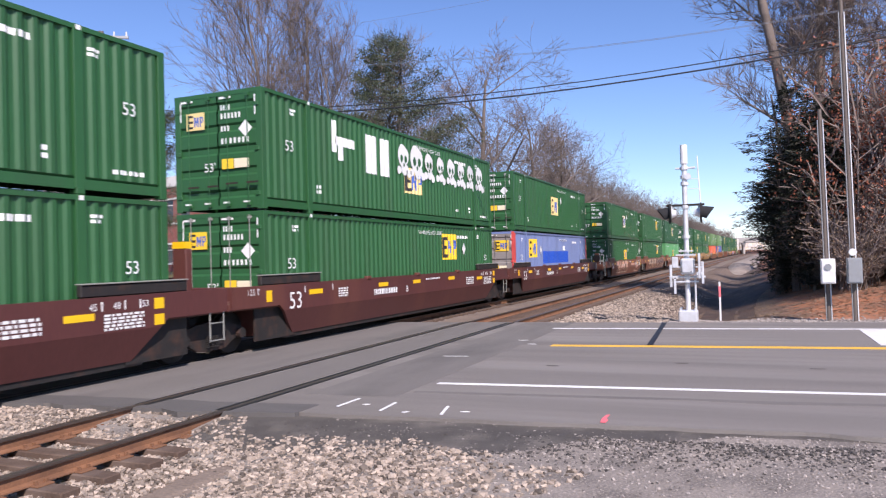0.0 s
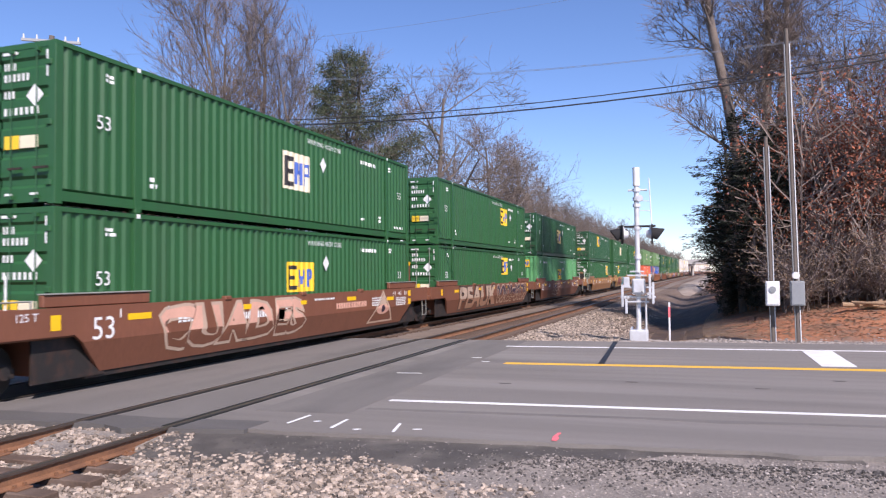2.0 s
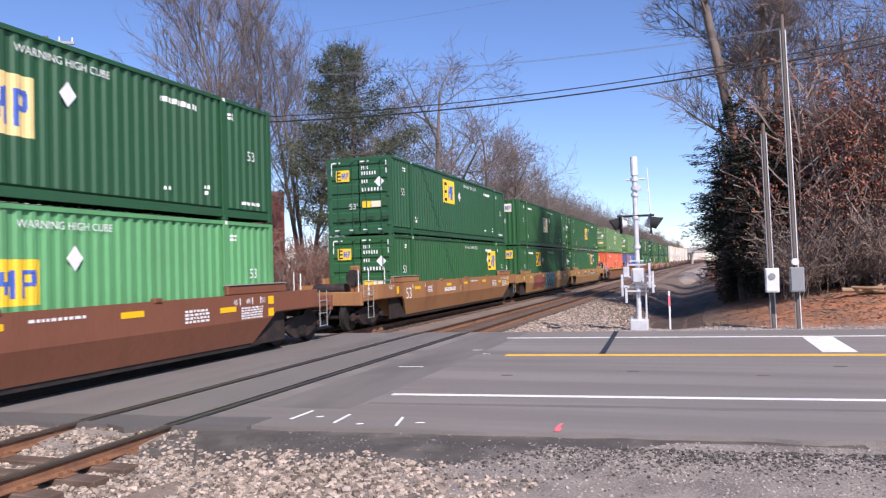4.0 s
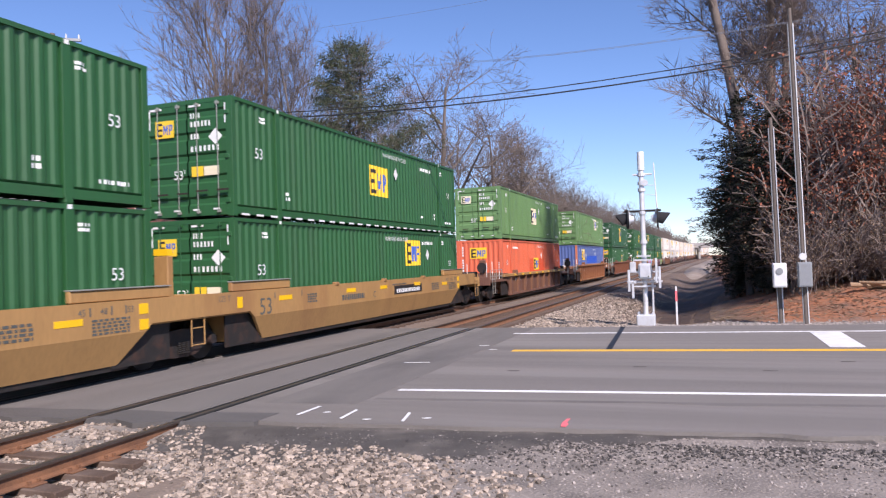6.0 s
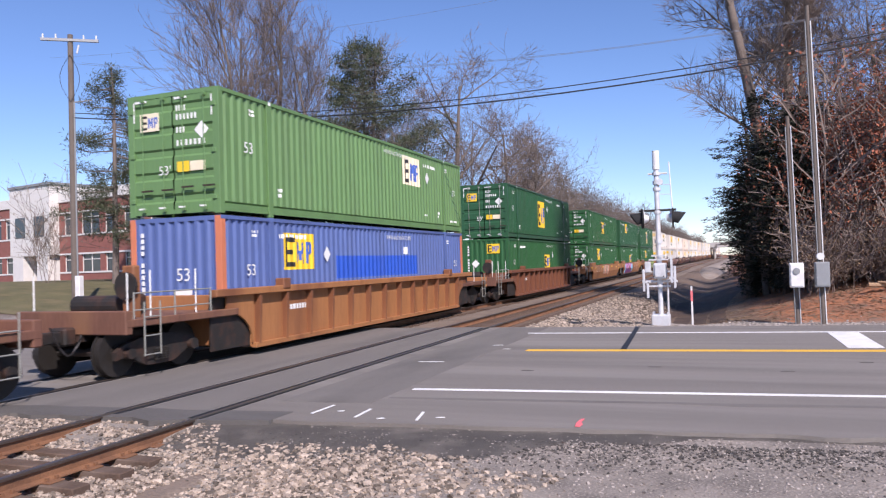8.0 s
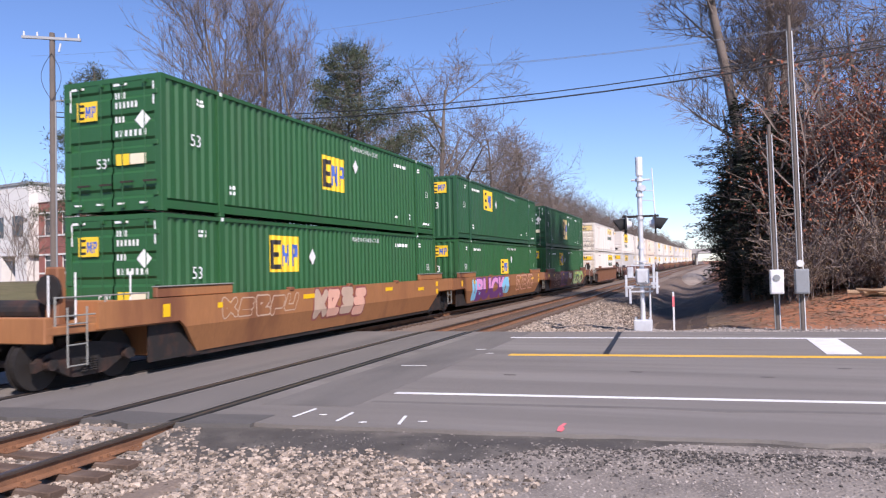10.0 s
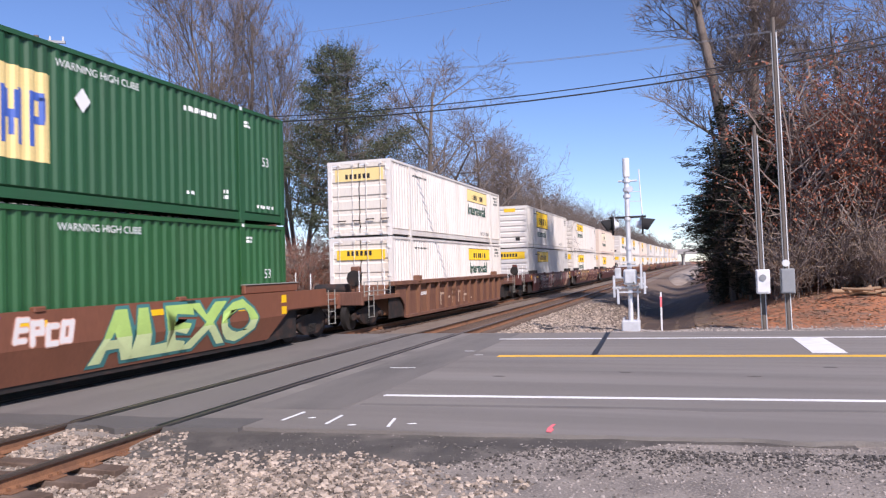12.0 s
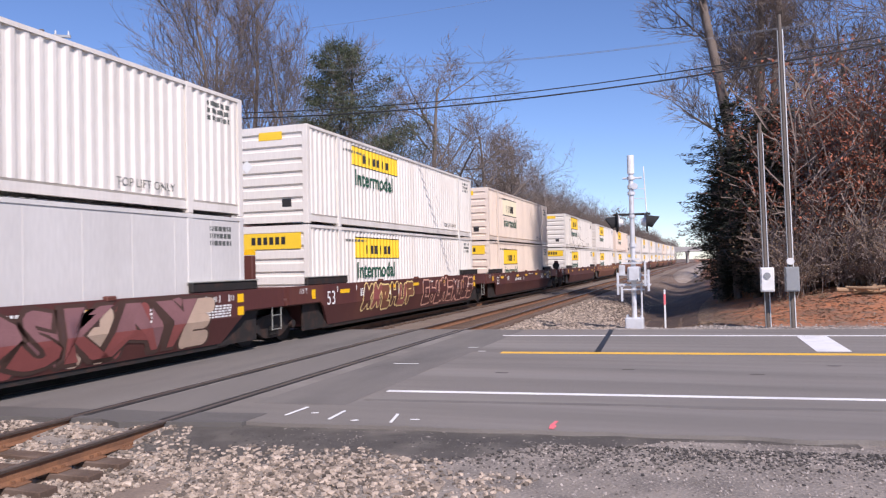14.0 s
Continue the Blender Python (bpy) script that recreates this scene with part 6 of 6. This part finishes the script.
# ---- far buildings and bridge ----
def brick_building():
    """Two storeys of red brick with pale bands, and a taller pale block between its halves."""
    b = thing("brick_building", "red brick office building with pale bands and a white centre block", "building", m=pose(-53.5, 51.3, 1.4, 0, 0, -12))
    D, H = 14.0, 8.4
    bays = []
    for x0, x1 in ((-36.0, -12.9), (-5.6, 13.0)):
        part("rear_wall", B(x0, x1, D - 0.3, D, 0, H), BRICK_RED, b)
        part("roof", B(x0, x1, 0.3, D - 0.3, H - 0.75, H - 0.6), CONCRETE, b)
        part("parapet", B(x0 - 0.01, x1 + 0.12, -0.12, 0.4, H - 0.95, H, bevel=0.04), PALE_TRIM, b, "pale parapet")
        for z0, z1 in ((0, 0.75), (2.45, 4.25), (6.35, H - 0.96)):
            part("front_wall", B(x0, x1, 0, 0.3, z0, z1), BRICK_RED, b)
        for z in (0.72, 2.46, 4.22, 6.36):
            part("band", B(x0 - 0.01, x1 + 0.02, -0.05, 0.0, z, z + 0.16), PALE_TRIM, b, "pale stone band")
        x = x0
        k = 0
        while x < x1 - 0.2:
            pier, wide = (0.8, 1.5) if k % 2 == 0 else (1.35, 2.9)
            e = min(x + pier, x1)
            for z0, z1 in ((0.75, 2.45), (4.25, 6.35)):
                part("pier", B(x, e, 0, 0.3, z0, z1), BRICK_RED, b)
            if e + wide > x1:
                for z0, z1 in ((0.75, 2.45), (4.25, 6.35)):
                    part("pier", B(e, x1, 0, 0.3, z0, z1), BRICK_RED, b)
                break
            for z0, z1 in ((0.75, 2.45), (4.25, 6.35)):
                w = part("window", B(e, e + wide, 0.16, 0.20, z0, z1), GLASS_DARK, b, "dark window")
                for q in [e + 0.03, e + wide - 0.03] + ([e + wide / 2] if wide > 2 else []):
                    part("window_frame", B(q - 0.04, q + 0.04, 0.10, 0.16, z0, z1), PALE_TRIM, w)
                part("window_frame", B(e, e + wide, 0.10, 0.16, z1 - 0.5, z1 - 0.43), PALE_TRIM, w)
            x = e + wide
            k += 1
    part("side_wall", B(12.7, 13.0, 0.3, D - 0.3, 0, H), BRICK_RED, b)
    part("side_wall", B(-36.0, -35.7, 0.3, D - 0.3, 0, H), BRICK_RED, b)
    c = part("centre_block", B(-12.88, -5.62, -0.9, D, 2.5, 9.2, bevel=0.04), PALE_TRIM, b, "white rendered centre block")
    part("coping", B(-13.0, -5.5, -1.02, D, 9.2, 9.45), BOX_GREY, c)
    for x in (-12.4, -8.0):
        part("pillar", B(x, x + 1.9, -0.9, 0.6, 0, 2.5), PALE_TRIM, c)
    part("entrance", B(-10.5, -8.0, 0.5, 0.58, 0, 2.5), GLASS_DARK, c, "dark glazed entrance")
    for x in (-11.8, -8.4):
        part("window", B(x, x + 1.8, -0.93, -0.88, 4.3, 6.3), GLASS_DARK, c, "dark window")


brick_building()


def lawn():
    """Winter lawn that rises from the road towards the building."""
    xs, ys = np.linspace(-95, -23.0, 37), np.linspace(25.5, 49.5, 17)
    verts = [(x, y + 0.10 * x * (1 - (y - 25.5) / 24) + 2.4 * (1 - (y - 25.5) / 24), 0) for y in ys for x in xs]
    verts = [(x, y, ground_z(x, y) + 0.03 + 0.02 * noise.noise((x, y, 2))) for x, y, _ in verts]
    w = len(xs)
    faces = [(j * w + i, j * w + i + 1, (j + 1) * w + i + 1, (j + 1) * w + i) for j in range(len(ys) - 1) for i in range(w - 1)]
    tagged(new("lawn", raw("lawn", verts, faces, LAWN)), "olive-brown winter lawn before the brick building", "lawn", kind="structure")


lawn()


def overpass():
    t = thing("road_bridge", "pale concrete road bridge over the railway", "bridge", m=pose(2, 330, 0.0, 0, 0, 4))
    part("deck", B(-60, 70, -5, 5, 5.1, 6.3, bevel=0.1), CONCRETE, t)
    for y in (-5.2, 4.9):
        part("parapet", B(-60, 70, y, y + 0.3, 6.3, 7.2), CONCRETE, t)
    for x in (-26, -4.5, 14):
        for y in (-3, 0, 3):
            part("column", T((x, y, -1), (x, y, 5.1), 0.5, n=12), CONCRETE, t)
        part("pier_cap", B(x - 0.7, x + 0.7, -4.5, 4.5, 4.4, 5.1), CONCRETE, t)
    for x0, x1 in ((-60, -42), (32, 70)):
        part("abutment", B(x0, x1, -5, 5, -1, 5.1), CONCRETE, t)


overpass()


def log_pile(x, y):
    rng = random.Random(9)
    for k in range(9):
        a = (rng.uniform(-0.9, 0.9), rng.uniform(-0.5, 0.5))
        ang = rng.uniform(-0.6, 0.6) + (1.2 if k % 4 == 3 else 0)
        ln, r = rng.uniform(0.5, 1.4), rng.uniform(0.05, 0.13)
        z = ground_z(x + a[0], y + a[1]) + r * 0.8 + 0.14 * (k // 4)
        bm = bmesh.new()
        tube(bm, (-ln / 2, 0, 0), (ln / 2, 0, rng.uniform(-0.05, 0.12)), r, r * 0.85, n=9)
        o = solo("cut_log", bm, LOG_WOOD, "cut tree branch lying on the bank", "log", "cut logs on the bank")
        o.matrix_basis = pose(x + a[0], y + a[1], z, 0, 0, math.degrees(ang))


log_pile(5.9, 28.6)


# ---- the train ----
CAR_Z = RAIL_TOP
STACK = [0.36, 0.36 + HIGH]
TRAIN = []          # (place of the near end at 0 s, things of the unit)


def unit(y0, c, low, high):
    TRAIN.append((y0, c, low, high))
    return c


def build_train():
    up, hi, lo, mid = (1.10, 2.12), (1.60, 2.62), (1.60, 2.55), (1.20, 2.02)
    g = "corrugated green container with double doors and a yellow emblem"
    f = "corrugated green container, plain end, with a yellow emblem"

    def at(s, z):
        return (s, s + 1.47, z[0], z[1])
    N = [0]

    def con(*a, **k):
        N[0] += 1
        return container(*a, N[0] * 2 if "seed" not in k else k.pop("seed"), **k)
    # three joined maroon wells
    unit(-5.1, car("maroon three-unit well car with white stencils", MAROON, "smooth", "coupler", "joint", 1), con(g, GREEN, "door", logo_at=at(4.5, lo)), con(g, GREEN, "door", logo_at=at(7.3, up)))
    b = unit(14.11, car("maroon three-unit well car with white stencils", MAROON, "smooth", "joint", "joint", 2), con(g, GREEN, "door", logo_at=at(10.62, lo)), con("green container with white sprayed shapes along its top", GREEN, "door", logo_at=at(7.6, (0.95, 1.80)), panel=PALE_YELLOW))
    unit(33.6, car("maroon three-unit well car with white stencils", MAROON, "smooth", "joint", "coupler", 3), con("faded blue container with red end posts", BLUE_FADED, "door", door_paint=GREY_DOOR, logo_at=at(2.48, lo), posts=RED_POST, patch=(5.1, 11.0, 1.25, 1.92, BLUE_DEEP), castings=BLUE_FADED), con(g, GREEN, "door", logo_at=at(7.2, up), panel=PALE_YELLOW))
    # rust-brown wells
    d = unit(57.7, car("rust-brown well car with sprayed graffiti", BROWN, "smooth", "coupler", "joint", 4), con(g, GREEN, "door", logo_at=at(7.5, mid)), con(g, GREEN, "door", logo_at=at(7.35, up), panel=CREAM_DECAL))
    e = unit(77.16, car("rust-brown well car covered in pale graffiti", BROWN, "smooth", "joint", "joint", 5, False), con(g, GREEN, "door", logo_at=at(10.4, lo)), con(g, GREEN, "door", logo_at=at(10.3, (1.48, 2.41))))
    ff = unit(96.67, car("rust-brown well car with sprayed graffiti", BROWN, "smooth", "joint", "coupler", 6), con("pale faded green container with a yellow emblem", GREEN_PALE, "front", logo_at=at(7.6, (1.22, 1.98))), con(g, GREEN_DARK, "door", logo_at=at(7.5, up), panel=PALE_YELLOW))
    # tan wells
    unit(120.7, car("dirty brown three-unit well car", TAN_BROWN, "smooth", "coupler", "joint", 7), con(g, GREEN, "door", logo_at=at(12.5, (1.45, 2.45))), con(g, GREEN_DARK, "door", logo_at=at(5.8, hi)))
    k = unit(140.49, car("tan three-unit well car with graffiti", TAN, "smooth", "joint", "joint", 8, True, False), con(f, GREEN, "front", logo_at=at(4.47, lo)), con(f, GREEN, "front", logo_at=at(7.2, up), panel=CREAM_DECAL, mark=PALE_YELLOW))
    l = unit(159.4, car("tan three-unit well car with a black number plate", TAN, "smooth", "joint", "coupler", 9, True, False), con(g, GREEN, "door", logo_at=at(10.45, lo), caution=False), con("corrugated green container with reflective dashes", GREEN, "door", logo_at=at(7.5, up), caution=True))
    # single ribbed wells
    unit(183.2, car("dark rusty brown ribbed well car with a tan top rail", DULL_BROWN, "low ribbed", "coupler", "coupler", 10), con("bright orange container with a yellow emblem", ORANGE, "front", logo_at=at(7.65, (1.10, 1.85)), panel=YELLOW, posts=ORANGE, castings=ORANGE, patch=(6.6, 10.6, 0.75, 1.80, ORANGE_FRESH)), con("faded light green container with double doors", GREEN_FADED, "door", logo_at=at(7.3, up), panel=CREAM_DECAL))
    unit(207.07, car("rusty orange ribbed well car", RUST_ORANGE, "ribbed", "coupler", "coupler", 11), con("blue container with orange corner posts", BLUE, "front", logo_at=at(2.5, lo), posts=ORANGE_POST, patch=(5.25, 11.3, 1.30, 1.96, BLUE_DEEP), castings=BLUE), con("faded light green container with double doors", GREEN_FADED, "door", logo_at=at(10.2, hi), panel=CREAM_DECAL))
    unit(230.5, car("rusty brown ribbed well car", BROWN, "ribbed", "coupler", "coupler", 12), con(f, GREEN, "front", logo_at=at(8.2, mid)), con(g, GREEN_DARK, "door", logo_at=(6.8, 8.5, 0.8, 2.4)))
    # brown wells with bright graffiti
    p = unit(254.7, car("orange-brown well car with graffiti", RUST_ORANGE, "smooth", "coupler", "joint", 13, False), con(g, GREEN, "door", logo_at=at(3.93, lo)), con(g, GREEN, "door", logo_at=at(6.76, up)))
    s = unit(273.8, car("orange-brown well car with pink and purple graffiti", RUST_ORANGE, "smooth", "joint", "joint", 14, False), con(f, GREEN, "front", logo_at=at(7.42, (1.20, 2.0)), panel=YELLOW), con(f, GREEN_DARK, "front", logo_at=at(4.4, hi)))
    t = unit(293.0, car("brown well car with lime graffiti", BROWN, "smooth", "joint", "coupler", 15, False), con(f, GREEN, "front", logo_at=at(5.0, lo)), con(g, GREEN_DARK, "door", logo_at=(6.8, 8.5, 0.75, 2.3), panel=PALE_YELLOW))
    # white containers
    w = "white corrugated container with a yellow name panel"
    jb = dict(brand="name")
    u = unit(316.67, car("rust-brown ribbed well car with faded graffiti", DULL_BROWN, "ribbed", "coupler", "coupler", 16), con("white container with rust-stained doors and a yellow panel", WHITE, "door", logo_at=(9.85, 13.75, 2.0, 2.6), seed=20, **jb), con("white container with rust-stained doors and a yellow panel", WHITE, "door", logo_at=(9.8, 13.5, 2.05, 2.68), panel=PALE_YELLOW, seed=21, **jb))
    v = unit(340.26, car("maroon well car with rose and silver graffiti", MAROON, "smooth", "coupler", "joint", 17), con("smooth grey-white container with riveted seams", GREY_WHITE, "band", logo_at=(3.1, 7.1, 1.93, 2.72), smooth_side=True, seed=22, **jb), con(w, WHITE, "ribs", logo_at=(3.2, 7.4, 1.50, 2.70), seed=24, **jb))
    ww = unit(359.6, car("maroon well car with yellow and rose graffiti", MAROON, "smooth", "joint", "joint", 18), con(w, WHITE, "band", logo_at=(3.05, 6.85, 1.90, 2.62), seed=26, **jb), con(w, WHITE, "ribs", logo_at=(3.0, 6.75, 2.05, 2.70), seed=28, **jb))
    unit(378.9, car("maroon three-unit well car", MAROON, "smooth", "joint", "coupler", 19), con(w, CREAM, "band", logo_at=(3.2, 6.6, 1.6, 2.5), seed=30, **jb), con("peach-tinted container with a faded panel", CREAM, "ribs", logo_at=(3.2, 6.4, 1.55, 2.55), panel=CREAM_DECAL, seed=32, **jb))
    rng = random.Random(3)
    y = 402.9
    for i in range(10):
        tone = rng.choice((WHITE, WHITE, CREAM, GREY_WHITE))
        joint = i % 3
        unit(y, car("dark brown well car", BROWN if i % 4 else MAROON, "smooth", "coupler" if joint == 0 else "joint", "coupler" if joint == 2 else "joint", 20 + i, False),
             con(w, WHITE, "band", logo_at=(3.1, 6.9, 1.8, 2.6), seed=40 + 2 * i, **jb), con(w, tone, "ribs", logo_at=(3.1, 6.9, 1.7, 2.75), seed=41 + 2 * i, **jb))
        y += 19.3 if joint < 2 else 24.0

    # graffiti on the wells
    sprayed_word(d, "CUADES", 2.3, 8.0, 0.45, 1.46, SPRAY_SALMON, BROWN, SPRAY_SILVER, 0.006, 0.13)
    bars_side(d, 9.9, 1.0, 2.1, 0.26, 1, SPRAY_SALMON, random.Random(5), SIDE, False, 0.004)
    for pts, m, lift in (([(12.25, 0.40), (14.35, 0.40), (13.3, 1.49)], SPRAY_SILVER, 0.004), ([(12.42, 0.46), (14.18, 0.46), (13.3, 1.38)], BROWN, 0.007), ([(12.95, 0.98), (13.65, 0.98), (13.3, 1.36)], SPRAY_SILVER, 0.010),
                         ([(13.3 + 0.52 * math.cos(a * 0.45), 0.84 + 0.17 * math.sin(a * 0.45)) for a in range(14)], SPRAY_SALMON, 0.013), ([(13.3 + 0.15 * math.cos(a * 0.45), 0.86 + 0.12 * math.sin(a * 0.45)) for a in range(14)], SPRAY_BLACK, 0.016)):
        bm = bmesh.new()
        bm.faces.new([bm.verts.new((lift, a, b)) for a, b in pts])
        on_side(d, mesh_of("graffiti", bm, m), "graffiti", "sprayed triangle with an eye" if lift == 0.004 else "")
    sprayed_word(e, "PEAUK", 2.2, 8.5, 0.34, 1.49, SPRAY_SILVER, SPRAY_TAN, SPRAY_RIM, 0.006, 0.10)
    sprayed_word(e, "OCNOR=GOON", 8.5, 15.3, 0.42, 1.47, SPRAY_BLACK, BROWN, SPRAY_SILVER, 0.006, 0.10)
    sprayed_shapes(ff, 4.5, 7.2, 0.5, 1.3, (BROWN,), SPRAY_SILVER, 8, 3)
    sprayed_shapes(k, 2.6, 6.0, 0.5, 1.4, (SPRAY_ROSE,), BROWN, 9, 5)
    sprayed_word(k, "BUBS", 6.56, 9.5, 0.42, 1.48, SPRAY_TEAL, None, SPRAY_SKY)
    part("number_plate", B(SIDE + 0.002, SIDE + 0.006, 8.75, 11.35, 0.98, 1.28), BLACK, l, "black plate with white bars")
    bars_side(l, 8.95, 1.03, 2.2, 0.20, 1, STENCIL, random.Random(2), SIDE + 0.006, False, 0.003)
    sprayed_shapes(p, 5.7, 9.0, 0.62, 1.48, (SPRAY_SILVER, SPRAY_SALMON), SPRAY_ROSE, 12, 4)
    sprayed_shapes(p, 1.6, 4.9, 0.95, 1.40, (RUST_ORANGE,), SPRAY_SILVER, 13, 5)
    sprayed_shapes(s, 1.4, 2.9, 0.38, 1.40, (SPRAY_SKY,), SPRAY_SKY, 14, 2, 0.003)
    sprayed_shapes(s, 6.6, 8.1, 0.5, 1.45, (SPRAY_SKY,), SPRAY_SKY, 15, 2, 0.003)
    sprayed_word(s, "BUCK", 2.0, 7.4, 0.32, 1.48, SPRAY_PINK, SPRAY_PURPLE, SPRAY_PURPLE)
    sprayed_word(s, "SKENE", 9.7, 13.9, 0.55, 1.46, RUST_ORANGE, None, SPRAY_SALMON)
    sprayed_shapes(t, 1.8, 4.2, 0.5, 1.35, (BROWN,), SPRAY_SALMON, 17, 4)
    sprayed_word(t, "BUGZ", 4.4, 7.3, 0.40, 1.45, SPRAY_BLACK, None, SPRAY_PURPLE)
    sprayed_shapes(t, 7.5, 8.7, 0.9, 1.4, (SPRAY_WHITE,), SPRAY_SALMON, 23, 4)
    sprayed_word(t, "ALEXO", 9.0, 14.4, 0.34, 1.48, SPRAY_LIME, SPRAY_LIME_PALE, SPRAY_TEAL, 0.008, 0.12)
    for i, k in enumerate("mlrtdm"):
        part("graffiti", B(1.337, 1.341, 5.15 + i * 0.85, 5.25 + i * 0.85, 0.42, 0.98), SPRAY_SILVER, u, "faded sprayed stroke")
        part("graffiti", B(1.337, 1.341, 5.27 + i * 0.85, 5.62 + i * 0.85, 0.86 - 0.18 * (i % 3), 0.95 - 0.18 * (i % 3)), SPRAY_SILVER, u, "faded sprayed stroke")
    sprayed_shapes(v, 3.0, 8.2, 0.42, 1.40, (MAROON, SPRAY_ROSE), SPRAY_WHITE, 19, 9, 0.004)
    sprayed_word(v, "OSKAY", 8.0, 14.2, 0.34, 1.48, SPRAY_MAUVE, SPRAY_ROSE, SPRAY_RIM, 0.012, 0.14)
    sprayed_shapes(v, 7.7, 14.6, 0.36, 1.47, (SPRAY_SILVER, SPRAY_ROSE, SPRAY_MAUVE), SPRAY_RIM, 29, 7, 0.003)
    sprayed_shapes(ww, 3.1, 7.6, 0.55, 1.46, (MAROON, SPRAY_ROSE, BROWN), PALE_YELLOW, 20, 6)
    sprayed_shapes(ww, 8.6, 15.4, 0.40, 1.44, (MAROON,), SPRAY_SALMON, 21, 9)
    # white shapes along the top of one green container
    top = TRAIN[1][3]
    shapes = [(3.1, 3.35, 1.75, 2.62), (3.3, 4.4, 1.95, 2.2), (3.5, 3.75, 1.55, 1.95), (5.0, 5.75, 1.35, 2.5), (5.95, 6.6, 1.35, 2.5)]
    for s0, s1, z0, z1 in shapes:
        rect_side(top, "graffiti", s0, s1, z0, z1, STENCIL, 0.009, label="white rolled paint shape")
    def oval(cs, cz, ry, rz, m, lift):
        bm = bmesh.new()
        bm.faces.new([bm.verts.new((HALF + lift, cs + ry * math.cos(a * math.tau / 18), cz + rz * math.sin(a * math.tau / 18) * (1 + 0.12 * math.cos(3 * a * math.tau / 18)))) for a in range(18)])
        part("graffiti", bm, m, top, "white rolled paint shape" if m is STENCIL else "")
    for i in range(8):
        cs, k = 7.55 + i * 1.03, (1.0, 1.25, 0.85, 0.8, 0.95, 0.85, 0.85, 0.95)[i]
        oval(cs, 2.15, 0.40 * k, 0.36 * k, STENCIL, -0.012)
        oval(cs + 0.12 * k, 1.72, 0.26 * k, 0.20 * k, STENCIL, -0.015)
        oval(cs - 0.30 * k, 1.66, 0.16, 0.13, STENCIL, -0.014)
        oval(cs + 0.42 * k, 1.60, 0.15, 0.14, STENCIL, -0.013)
        oval(cs - 0.13 * k, 2.05, 0.10 * k, 0.12 * k, GREEN, -0.008)
        oval(cs + 0.17 * k, 2.05, 0.10 * k, 0.12 * k, GREEN, -0.007)
        oval(cs + 0.03 * k, 1.85, 0.05 * k, 0.07 * k, GREEN, -0.006)


build_train()


def train_at(y0, t):
    return y0 - 23.97 * t - 0.0278 * t * t


def motions():
    times = [0.5 * k for k in range(29)]
    for y0, c, low, high in TRAIN:
        for ob, dz in ((c, 0.0), (low, STACK[0]), (high, STACK[1])):
            rows = []
            for t in times:
                y = train_at(y0, t)
                m = y + LEN / 2
                turn = -math.degrees(math.atan(2 * 0.00006 * m)) if m > 0 else 0.0
                rows.append((t, pose(TRAIN_X + bend(y), y, CAR_Z + rise(y) * smooth(22, 40, y) + dz, 0, 0, turn)))
            walk(ob, rows)


motions()
